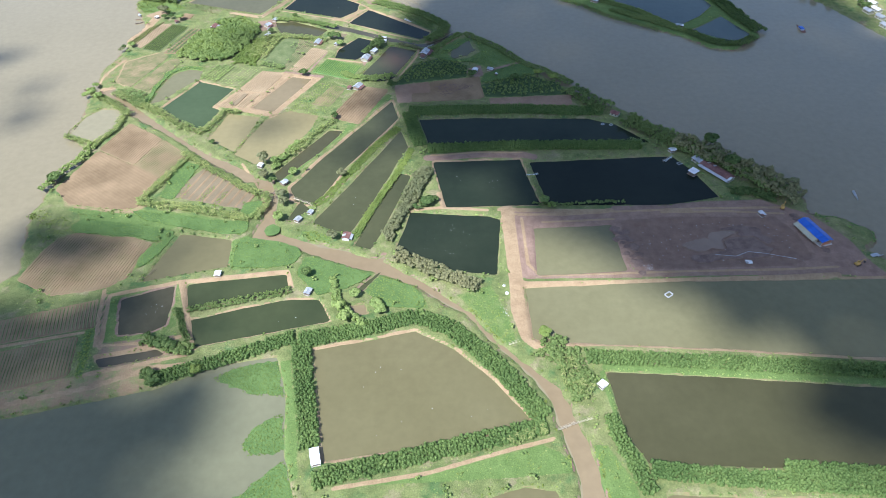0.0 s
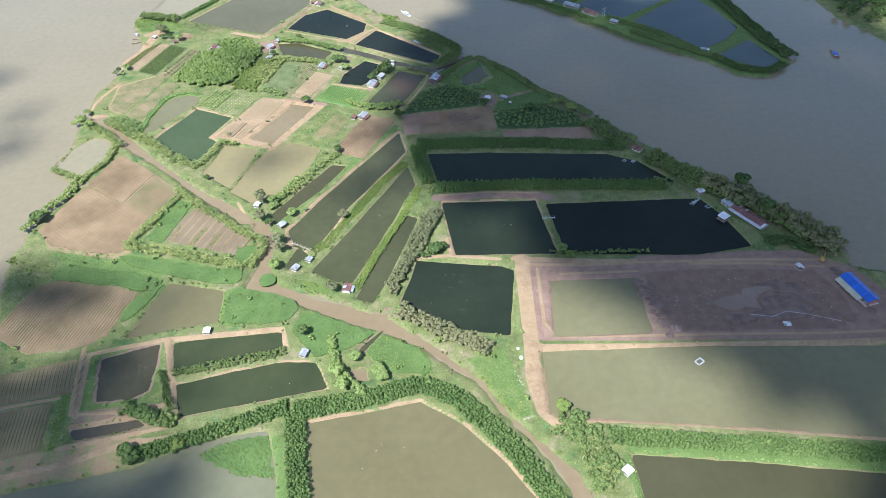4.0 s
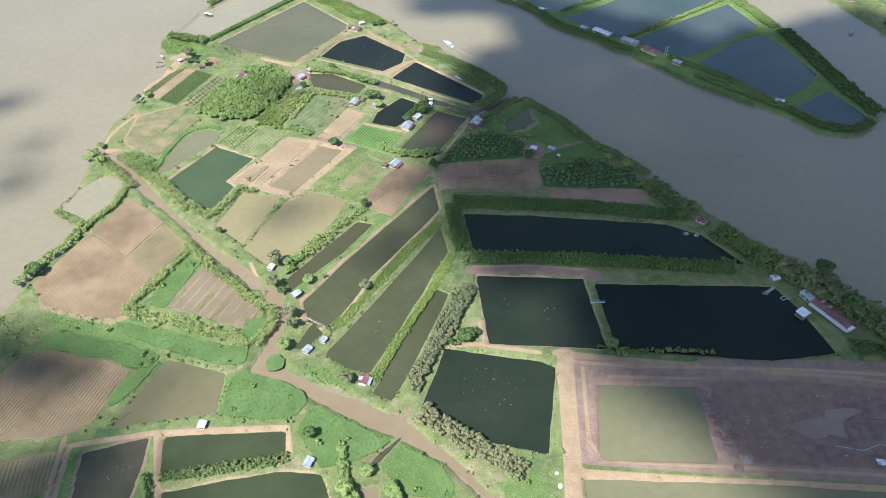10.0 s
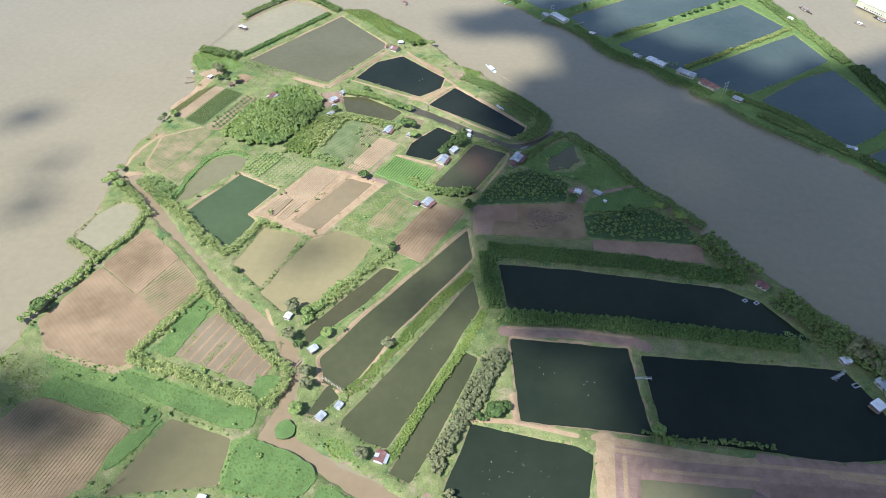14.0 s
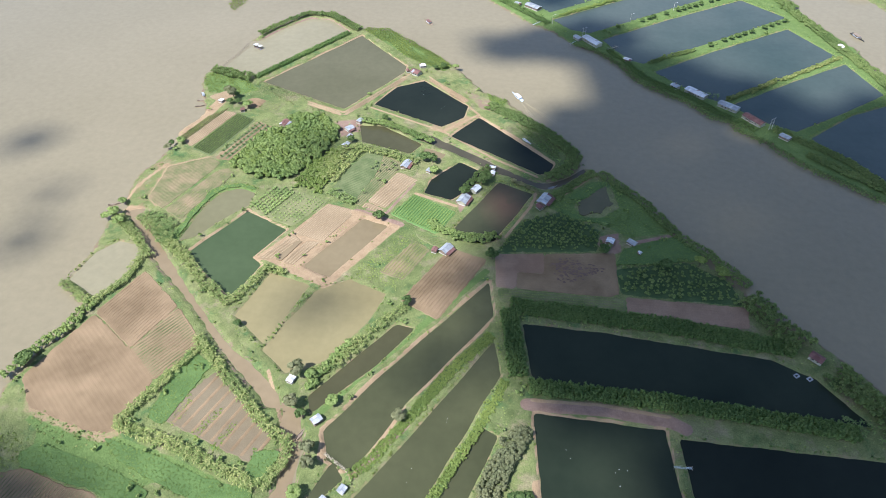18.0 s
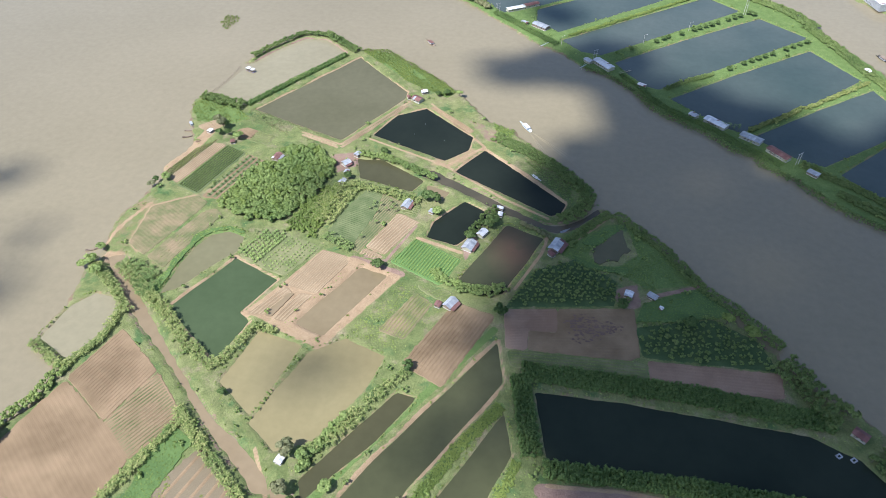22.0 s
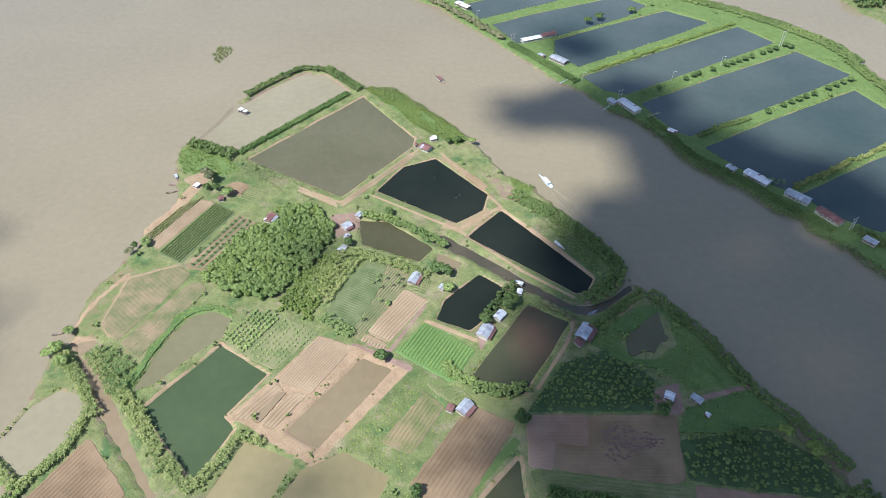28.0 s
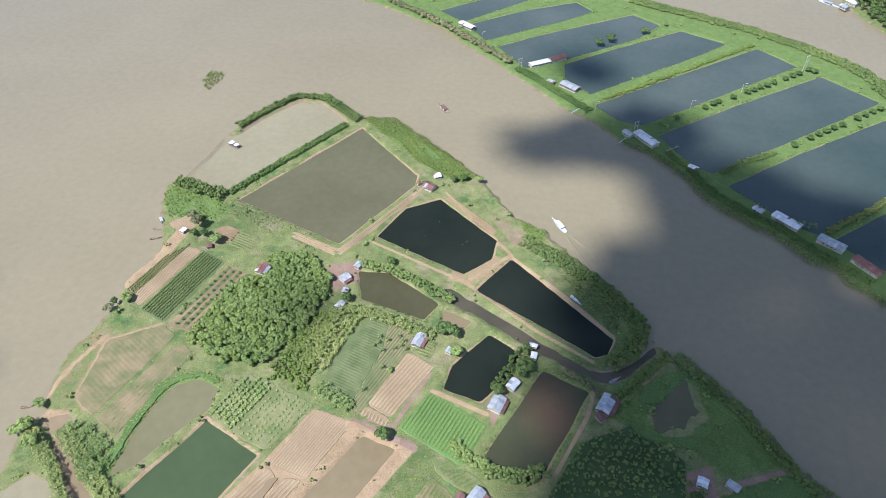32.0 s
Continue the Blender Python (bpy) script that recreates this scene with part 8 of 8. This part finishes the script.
house("hut", 0.6, 627.3, -136, 4.5, 6.0, 2.6, "blue-grey tin annexe on the far shore", TIN, CREAM, 0.7, fit=(0.8, 0.95))
house("long_shed", -35.5, 675.4, -126, 7.0, 12.9, 3.0, "grey tin shed among dark shrubs", TIN, PLANK, 1.2, windows=3, fit=(0.8, 0.95))
house("hut", -47.8, 679.4, -121, 3.5, 5.0, 2.4, "small tin hut among dark shrubs", TIN, PLANK, 0.6, windows=1, fit=(0.8, 0.95))
house("long_shed", -57.2, 702.8, -57, 5.5, 15.2, 2.8, "long white-roofed pond shed", WHITE, CREAM, 0.8, windows=4, fit=(0.8, 0.95))
house("long_shed", -45.6, 711.5, -54, 5.5, 12.4, 2.8, "rust-red end of the long pond shed", RUST, CREAM, 0.8, windows=3, fit=(0.8, 0.95))
house("long_shed", -114.8, 750.4, -127, 6.0, 14.0, 2.8, "white tin shed on the far shore", WHITE, PLANK, 0.8, windows=3, fit=(0.8, 0.95))
house("hut", 35.4, 599.7, -120, 3.5, 5.0, 2.4, "small white hut on the far shore", WHITE, PLANK, 0.6, windows=1, fit=(0.8, 0.95))
house("hut", 178.9, 472.6, -108, 3.5, 5.5, 2.4, "small grey hut on the far shore", TIN, PLANK, 0.6, windows=1, fit=(0.8, 0.95))
house("hut", 124.2, 519.4, -131, 4.5, 6.0, 2.4, "blue-grey tin hut on the far shore", TIN, PLANK, 0.6, windows=1, fit=(0.8, 0.95))
boat(-34.4, 541.7, 36, 12.5, 2.8, "pale blue passenger boat with a white cabin under way", PIPE, WHITE)
boat(-112.2, 639.3, 39, 12.0, 3.0, "wooden river boat with an orange roof", PLANK, RUST)
boat(267.4, 467.2, 3, 12.0, 3.4, "red cargo boat with a blue cabin roof", RUST, BLUE)
boat(259.8, 574.5, -39, 9.0, 2.6, "dark wooden boat on the river", PLANK, TIN)
boat(-234.3, 509.2, -137, 8.0, 1.8, "long narrow wooden boat moored at the bank", PLANK, TIN)
boat(-232.8, 503.6, -76, 6.5, 1.3, "slender open wooden boat at the bank", PLANK)
boat(-231.2, 497.1, -64, 6.0, 1.2, "slender open wooden boat at the bank", PLANK)
boat(-233.1, 397.8, -65, 6.0, 1.2, "slender open wooden boat at the creek mouth", PLANK)
boat(-23.7, 490.8, -133, 7.0, 1.6, "white boat drawn up on the bank", WHITE, None, LAND)
boat(-6.2, 451.2, -48, 6.0, 1.5, "grey wooden boat moored in the creek", TIN)
boat(-90.3, 284.9, -18, 6.5, 1.3, "slender boat moored in the creek", PLANK)
boat(218.4, 272.9, -186, 8.0, 1.4, "slender grey boat on the river", TIN)
boat(206.6, 226.6, -76, 9.0, 2.4, "grey work boat moored at the building site", TIN, TIN)
boat(156.2, 836.7, -131, 16.0, 4.0, "long green cargo boat with dark hull", PIPE, TIN)
boat(200.2, 665.0, -157, 14.0, 3.6, "dark barge moored near the far island", BLACK, PLANK)
raft(-226.1, 579.0, -22, 2.5, 2.8, "small floating hut in the river inlet", 0.12, True)
raft(-222.6, 577.3, -24, 2.2, 2.4, "small floating platform in the river inlet", 0.12, True)
raft(102.0, 204.2, -56, 2.2, 3.2, "white open raft frame floating on the muddy pond")
raft(98.1, 344.5, -54, 1.3, 1.8, "small paddle raft on the dark pond")
raft(103.0, 343.7, -53, 1.3, 1.8, "small paddle raft on the dark pond")

excavator(175.4, 262.2, -35, "yellow tracked excavator at work beside the river trees")
excavator(194.9, 220.4, -68, "yellow tracked excavator on the landing")
footbridge("bamboo footbridge across the muddy creek", [(42.1, 135.7), (48.9, 138.4), (56.2, 140.5)])
footbridge("short bamboo footbridge over the ditch", [(27.1, 176.8), (31.5, 178.5)])
footbridge("plank walkway between two ponds", [(-79, 277.7), (-68.5, 272.2)])
footbridge("timber walkway with a pump across the bund", [(46.7, 294.6), (53.2, 295.2)], name="jetty")
footbridge("pale jetty over the dark pond", [(124.6, 305.1), (130.3, 308.6)], name="jetty")
footbridge("timber jetty at the far shore", [(-33.3, 645.6), (-25.4, 655.4)], 2.0, name="jetty")
footbridge("timber jetty at the far shore", [(-4.4, 618.3), (-0.1, 624.8)], 1.6, name="jetty")
footbridge("plank jetty into the far pond", [(21.9, 614.9), (29.1, 620.6)], 1.6)
posts_line("stake_fence", "line of stakes closing the river inlet", [(-233.3, 582.4), (-234.6, 565.1), (-237.3, 552.8), (-238.3, 546.3)], 1.8, 1.6, "fence")
posts_line("stake_fence", "pale stake fence at the pond corner", [(p[0], p[1]) for p in [(-143.4, 218.0), (-140.0, 221.4), (-136.8, 225.6)]], 1.5, 1.8, "fence")
posts_line("stake_fence", "old stake fence beside the dried pond", [(-155.1, 209.1), (-148.9, 184.8)], 2.0, 1.7, "fence")
lamp_post(71.7, 686.8, 7, "pale lamp post on the bund")
lamp_post(38.4, 661.0, 7, "pale lamp post on the bund")
lamp_post(-19.0, 649.9, 7, "pale lamp post on the bund")
lamp_post(-100.7, 730.4, 7, "pale lamp post on the bund")
power_pole(115.6, 721.7, 12, 40, "twin concrete power poles on the bund")
power_pole(4.8, 630.4, 8, 40, "twin poles of the pond pump")
power_pole(-69.7, 694.4, 8, 40, "twin poles of the pond pump")
power_pole(117.2, 527.5, 8, 40, "twin poles of the pond pump")
buoys([(-44.5, 173.3), (-12.6, 181.7), (13.9, 155.1), (24, 140.7), (-40, 128.8)], 9, 3, "small white float on the olive pond")
buoys([(-6.7, 259.2), (22.2, 256.2), (20.1, 221.8), (-17.8, 238.4)], 24, 4, "small white float on the dark pond")
buoys([(2.9, 303.3), (40.2, 304.6), (45.5, 276.8), (5.6, 273.6)], 8, 5, "small white float on the dark pond")
buoys([(-30.8, 321.7), (-27.7, 317.8), (-47.7, 260.5), (-57.4, 260.1)], 4, 6, "small white float on the olive pond")
buoys([(-142.6, 204.3), (-126, 209.1), (-122, 190.5), (-139.1, 186.1)], 7, 7, "white drum in the draining pond")
buoys([(-77, 196), (-57.2, 198.8), (-56.4, 192.2), (-75.8, 189.4)], 6, 8, "small white float on the dark pond")
buoys([(-110.9, 532.2), (-89.7, 545), (-70.9, 518.1), (-94.6, 509.9)], 5, 9, "small white float on the dark pond")
house("riverside_house", 333.4, 511.6, -164, 6.0, 9.0, 3.2, "grey-roofed riverside house on the mainland bank", TIN, CREAM, 1.4)
house("riverside_house", 337.9, 505.0, -164, 6.0, 9.0, 3.2, "grey-roofed riverside house on the mainland bank", WHITE, CREAM, 1.4)
house("riverside_house", 335.4, 492.9, -164, 6.0, 9.0, 3.2, "grey-roofed riverside house on the mainland bank", WHITE, CREAM, 1.4)
house("riverside_house", 332.3, 480.1, -164, 6.0, 9.0, 3.2, "grey-roofed riverside house on the mainland bank", TIN, CREAM, 1.4)
house("riverside_house", 328.8, 466.0, -162, 6.0, 9.0, 3.2, "grey-roofed riverside house on the mainland bank", TIN, CREAM, 1.4)
house("riverside_house", 328.1, 491.1, -164, 6.0, 9.0, 3.2, "grey-roofed riverside house on the mainland bank", TIN, CREAM, 1.4)
house("riverside_house", 172.8, 836.2, -141, 7.0, 11.0, 3.4, "white-roofed riverside house on the mainland bank", WHITE, CREAM, 1.4)
house("riverside_house", 164.8, 827.8, -145, 6.0, 8.0, 3.2, "grey riverside house on stilts", TIN, CREAM, 1.2)
house("warehouse", 257.2, 670.5, -147, 26.0, 40.0, 7.0, "large white-roofed warehouse on the mainland bank", WHITE, CREAM, 3.0, windows=6, doors=2)
ash_patch([(-1.9, 390.4), (5.2, 395.9), (11.3, 391.2), (18.5, 390.9), (9.1, 384.5), (2, 381.7)])
house("hut", 132.2, 314.4, -68, 3.4, 4.6, 2.2, "white-roofed landing hut beside the pond", WHITE, PLANK, 0.5, windows=1)
footbridge("pale plank jetty into the dark pond", [(125.8, 304.5), (131.2, 310.1)], 1.2, name="jetty")
raft(134.2, 303.7, -65, 1.6, 4.0, "narrow white float raft at the bank", 0.4)
mud_puddle([(116.2, 236.6), (120.4, 238.6), (125.7, 240.6), (129.6, 241.4), (131.5, 239.8), (131.3, 243), (133.3, 245.4), (137, 245.7), (143.4, 246.8), (146.8, 245.2), (142.8, 243.1), (137.7, 240.7), (136.3, 238.3), (137, 233.3), (133.8, 232.7), (131.5, 234.5), (126.4, 231.4), (121.9, 232.1), (118.8, 233.6)])
mud_crust([(138.4, 239.8), (145.6, 241.3), (154.9, 240.8), (156.3, 235.3), (161.2, 232.9), (157.1, 229.6), (154.3, 227.2), (134.3, 226.1), (121.9, 223.1), (118.4, 228.3), (125.9, 229.8), (137.3, 231.7)], 4)
mud_crust([(138.2, 247.6), (149.5, 250.3), (158.8, 247.8), (157.9, 242.8), (162.9, 239.9), (160, 236.2), (156.8, 236.9), (155.4, 242.2), (144.7, 242.6), (147.6, 245.4)], 5)
mud_heaps([(86.2, 249.5), (88.6, 238.6), (90.8, 229), (92.2, 218.7)], 2)
mud_heaps([(89.6, 248.6), (92.5, 236.6), (94.3, 223.4)], 3)
mud_heaps([(179.6, 256.6), (182, 242.2), (185.1, 230.4)], 4)
marsh_pool([(6.5, 435.9), (12.1, 446.6), (11.4, 440.1), (16.5, 453.5), (21.1, 457.3), (22.7, 445.9), (26.6, 439.3), (21.8, 438.9), (19.8, 432.4), (14.3, 432.4), (9.7, 427.9)])
hose([(130.9, 229.2), (140.2, 227.8), (147.1, 230.8), (154.7, 229.4), (167, 225.7), (173.5, 222.9)], "pale water hose snaking over the drying mud", 1.0)
litter([(100, 252), (165, 254), (174, 240), (170, 224), (105, 222), (98, 235)], 90, 4, "white scraps scattered over the drying mud", 0.75, WHITE)
litter([(94.3, 222.9), (99.5, 223), (98.4, 218.7), (94, 219.4)], 24, 5, "heap of white scraps beside the earth track", 1.2, WHITE)
litter([(24, 200), (31, 203), (32, 190), (27, 188)], 26, 6, "white scraps among the weeds by the road", 1.25, WHITE)
# piles of white sacks, each made as one rough mound
heap(28.8, 206.3, 1.3, 0.6, WHITE, "low pile of white sacks beside the dirt road", 8, "rubble_heap")
heap(27.7, 211.0, 0.9, 0.5, WHITE, "small pile of white sacks on the weeds", 9, "rubble_heap")
house("river_warehouse", 222.3, 765.8, -164, 24.0, 40.0, 8.0, "large white-roofed warehouse standing over the far bank", WHITE, TIN, 2.4, windows=6, doors=2, fit=(0.9, 0.95))
house("river_shed", 267.3, 645.4, -132, 9.0, 11.3, 4.0, "blue-white roofed shed on the mainland landing", WHITE, PLANK, 1.0, windows=3, fit=(0.9, 0.95))
house("river_shed", 278.5, 640.5, -188, 8.0, 25.0, 4.0, "dull red-roofed shed on the mainland landing", RUST, PLANK, 1.0, windows=3, fit=(0.9, 0.95))
boat(234.1, 644.4, -141, 9.0, 2.4, "dark wooden boat with a pale cabin on the river", PLANK, WHITE)
boat(253.2, 653.0, -148, 16.0, 3.6, "long dark barge moored at the landing", BLACK, PLANK)
house("hut", 183.9, 643.7, -149, 4.0, 5.5, 2.4, "small white hut among the scrub of the far island", WHITE, PLANK, 0.6, windows=1)
field_pool([(-133.6, 371.6), (-127.9, 386), (-124.6, 386.6), (-130.3, 371)])
boat_wake(-30.0, 535.7, 36, 55.0, "spreading wake behind the passenger boat")
for k, (P, level, bank, width) in enumerate(PONDS):
    if bank != "red":
        bank_shrubs(P, ("bright", "wood", "weed", "hedge", "banana")[k % 5], 60 + k, 0.45 if bank == "grass" else 0.07)
# young palms in the crop field
for k, (x, y) in enumerate([(-106.6, 449.6), (-105, 451.4), (-102.6, 447.6), (-97.9, 449.5), (-95.4, 451.6), (-94.4, 454.2), (-92.9, 449.9), (-101.5, 453.3),
                            (-105.1, 454.8), (-97, 456.4), (-100.4, 439.3), (-105, 427.2)]):
    palm(x, y, 1.6 + 0.25 * (k % 4), 1.3 + 0.12 * (k % 3), "young palm standing in the green crop field", k)
palm(20.6, 420.5, 3.4, 2.6, "pale palm above the orchard", 31)
# standing trees
tree(-91.9, 408.8, "tree", 3.0, 5.0, "round dark green tree on the bare bank", seed=0)
tree(-212.6, 295.4, "tree", 3.6, 6.0, "round dark tree at the river's edge", seed=1)
tree(-101.0, 309.9, "grey", 3.4, 7.0, "thin grey-green tree beside the creek hut", seed=2)
tree(-55.0, 296.7, "grey", 2.8, 4.5, "round grey-green tree on the bund", seed=3)
tree(-7.8, 270.3, "tree", 3.6, 5.0, "dark round bush between the ponds", seed=4)
tree(-84.9, 276.9, "grey", 2.8, 6.0, "grey-green tree beside the creek", seed=5)
tree(-83.2, 271.4, "grey", 2.6, 6.0, "grey-green tree beside the creek", seed=6)
tree(-84.0, 260.2, "wood", 2.6, 5.0, "green tree at the creek fork", seed=7)
tree(-97.3, 295.3, "grey", 3.0, 6.0, "grey-green tree beside the creek", seed=8)
tree(-92.7, 291.1, "tree", 2.2, 4.0, "low dark tree beside the creek", seed=9)
tree(-54.7, 245.1, "grey", 2.6, 5.0, "grey-green tree beside the hut", seed=10)
tree(-94.2, 309.1, "wood", 2.4, 4.5, "green tree beside the hut", seed=11)
tree(-134.8, 330.3, "tree", 1.8, 3.0, "small dark tree on the pond corner", seed=12)
tree(-82.3, 298.9, "wood", 2.4, 4.0, "green tree beside the landing", seed=13)
tree(-65.4, 354.7, "tree", 2.4, 4.5, "dark tree beside the narrow pond", seed=14)
tree(-125.1, 473.1, "tree", 2.4, 4.5, "dark tree beside the farmhouse", seed=15)
tree(-78.4, 462.6, "tree", 3.2, 5.0, "dark tree beside the small pond", seed=16)
tree(-74.2, 461.5, "tree", 2.8, 5.0, "dark tree beside the small pond", seed=17)
tree(-52.4, 435.9, "tree", 2.8, 5.0, "dark tree beside the large house", seed=18)
tree(-42.3, 449.4, "tree", 3.2, 6.0, "dark tree beside the house pond", seed=19)
tree(-44.4, 445.6, "tree", 2.6, 5.0, "dark tree beside the house pond", seed=20)
tree(-31.2, 390.0, "tree", 3.2, 6.0, "dark tree at the pond corner", seed=21)
tree(20.9, 403.4, "tree", 2.6, 4.5, "dark tree beside the white hut", seed=22)
tree(65.0, 401.6, "bright", 2.8, 5.5, "light green tree among dark shrubs", seed=23)
tree(74.0, 396.2, "bright", 3.4, 5.5, "light green round tree on the river bank", seed=24)
tree(49.3, 397.5, "tree", 3.0, 5.0, "dark tree beside the meadow", seed=25)
tree(-212.6, 507.8, "grey", 3.2, 7.5, "tall grey-green tree above the plots", seed=26)
tree(-217.4, 511.3, "grey", 2.8, 7.0, "tall grey-green tree above the plots", seed=27)
tree(-199.3, 498.7, "wood", 3.0, 5.0, "round green tree above the plots", seed=28)
tree(-207.0, 502.4, "tree", 2.2, 4.0, "dark tree above the plots", seed=29)
tree(-212.6, 501.4, "tree", 2.2, 4.0, "dark tree above the plots", seed=30)
tree(-222.8, 455.5, "wood", 2.4, 4.0, "green tree at the river's edge", seed=31)
tree(-227.8, 452.9, "tree", 1.8, 3.0, "small tree at the river's edge", seed=32)
tree(-228.1, 448.8, "grey", 2.4, 3.0, "brownish bush at the river's edge", seed=33)
tree(-228.0, 398.7, "wood", 2.2, 3.0, "low tree at the creek mouth", seed=34)
tree(-227.3, 388.7, "wood", 3.2, 5.0, "green tree at the creek mouth", seed=35)
tree(-220.6, 382.6, "wood", 3.0, 5.0, "green tree at the creek mouth", seed=36)
tree(-230.0, 385.7, "wood", 2.2, 3.5, "green bush in the river's edge", seed=37)
tree(-152.8, 495.6, "wood", 2.6, 4.0, "green tree beside the dirt bank", seed=38)
tree(-111.1, 499.1, "tree", 2.4, 4.0, "dark tree beside the ditch", seed=39)
tree(-78.8, 567.9, "wood", 2.0, 4.5, "young green tree beside the river", seed=40)
tree(-87.0, 568.5, "tree", 2.2, 4.0, "dark tree beside the red house", seed=41)
tree(-92.5, 566.1, "tree", 2.0, 4.0, "dark tree beside the red house", seed=42)
tree(-71.3, 452.1, "wood", 2.4, 4.0, "green tree beside the pale shed", seed=43)
tree(-96.7, 438.8, "wood", 1.4, 2.0, "small bush on the ploughed strip", seed=44)
tree(159.7, 297.7, "tree", 4.0, 8.0, "tall dark tree beside the bunkhouse", seed=46)
tree(155.0, 318.5, "tree", 4.5, 8.0, "tall round tree beside the river", seed=47)
tree(56.6, 265.5, "bright", 2.4, 4.0, "bright bush at the pond corner", seed=48)
tree(53.3, 270.2, "wood", 2.6, 4.0, "green bush at the pond corner", seed=49)
tree(43.3, 182.0, "bright", 3.0, 3.0, "bright green bush at the pond corner", seed=50)
tree(-102.0, 165.9, "bright", 2.4, 3.5, "bright green tree at the lake", seed=51)
tree(-120.0, 179.5, "tree", 3.0, 4.5, "dark tree beside the dried pond", seed=52)
tree(-115.9, 177.9, "tree", 2.6, 4.0, "dark tree beside the dried pond", seed=53)
tree(-118.0, 160.7, "tree", 3.4, 4.5, "dark tree on the lake bank", seed=54)
tree(-121.0, 163.0, "tree", 3.0, 4.5, "dark tree on the lake bank", seed=55)
tree(-46.9, 198.0, "wood", 3.0, 5.0, "green tree at the pond's end", seed=56)
tree(-44.3, 191.6, "wood", 2.8, 5.0, "green tree at the pond's end", seed=57)
tree(-64.0, 219.5, "tree", 2.2, 5.0, "dark slender tree beside the hut", seed=58)
tree(-30.1, 199.8, "wood", 3.0, 4.0, "green tree beside the mud hole", seed=59)
tree(-28.7, 196.6, "wood", 3.0, 4.0, "green tree beside the mud hole", seed=60)
tree(-40.2, 206.1, "wood", 2.4, 4.0, "green tree in the marsh", seed=61)
tree(-17.9, 737.3, "tree", 3.2, 4.5, "round tree on the far bund", seed=62)
tree(-10.1, 744.6, "tree", 3.6, 5.0, "round tree on the far bund", seed=63)
tree(14.0, 761.0, "tree", 3.0, 4.0, "round tree on the far bund", seed=64)
tree(29.2, 648.6, "tree", 2.1, 2.9, "round clipped tree on the far bund", seed=65)
tree(47.1, 663.8, "tree", 2.1, 2.9, "round clipped tree on the far bund", seed=66)
tree(52.6, 668.7, "tree", 2.1, 2.9, "round clipped tree on the far bund", seed=67)
tree(56.3, 671.9, "tree", 2.1, 2.9, "round clipped tree on the far bund", seed=68)
tree(65.9, 679.0, "tree", 2.1, 2.9, "round clipped tree on the far bund", seed=69)
tree(75.1, 686.7, "tree", 2.1, 2.9, "round clipped tree on the far bund", seed=70)
tree(79.7, 690.2, "tree", 2.1, 2.9, "round clipped tree on the far bund", seed=71)
tree(84.0, 693.8, "tree", 2.1, 2.9, "round clipped tree on the far bund", seed=72)
tree(88.7, 697.4, "tree", 2.1, 2.9, "round clipped tree on the far bund", seed=73)
tree(93.2, 701.7, "tree", 2.1, 2.9, "round clipped tree on the far bund", seed=74)
tree(101.9, 708.3, "tree", 2.1, 2.9, "round clipped tree on the far bund", seed=75)
tree(106.9, 712.8, "tree", 2.1, 2.9, "round clipped tree on the far bund", seed=76)
tree(111.8, 716.6, "tree", 2.1, 2.9, "round clipped tree on the far bund", seed=77)
tree(119.6, 722.4, "tree", 2.8, 3.0, "round clipped tree on the far bund", seed=78)
tree(93.6, 631.2, "tree", 2.1, 2.9, "round clipped tree on the far bund", seed=79)
tree(104.2, 640.4, "tree", 2.1, 2.9, "round clipped tree on the far bund", seed=80)
tree(109.7, 644.9, "tree", 2.1, 2.9, "round clipped tree on the far bund", seed=81)
tree(114.7, 649.2, "tree", 2.1, 2.9, "round clipped tree on the far bund", seed=82)
tree(119.9, 653.1, "tree", 2.1, 2.9, "round clipped tree on the far bund", seed=83)
tree(125.2, 657.0, "tree", 2.1, 2.9, "round clipped tree on the far bund", seed=84)
tree(135.5, 666.1, "tree", 2.1, 2.9, "round clipped tree on the far bund", seed=85)
tree(140.7, 670.8, "tree", 2.1, 2.9, "round clipped tree on the far bund", seed=86)
tree(146.4, 675.6, "tree", 2.1, 2.9, "round clipped tree on the far bund", seed=87)
tree(152.0, 679.7, "tree", 2.1, 2.9, "round clipped tree on the far bund", seed=88)
tree(122.3, 720.9, "tree", 2.1, 2.9, "round clipped tree on the far bund", seed=89)
tufts(ISLANDS[0], "short grass tufts over the banks", 2.2, 21, 0.22, 0.55, 0.16, "weed", 1, 6)
tufts(ISLANDS[0], "coarse yellowish grass tufts", 3.2, 22, 0.5, 0.6, 0.2, "banana", 1, 6)
tufts(ISLANDS[0], "loose green bushes over the banks", 9.0, 23, 0.55, 1.5, 1.8, "wood", 4, 9, "bushes")
tufts(ISLANDS[1], "short grass tufts on the far island", 3.6, 24, 0.5, 0.8, 0.3, "hyacinth", 1, 6)
tufts(ISLANDS[1], "loose bushes on the far island", 12.0, 25, 0.5, 1.6, 1.9, "wood", 4, 8, "bushes")
drop_tree_patterns()
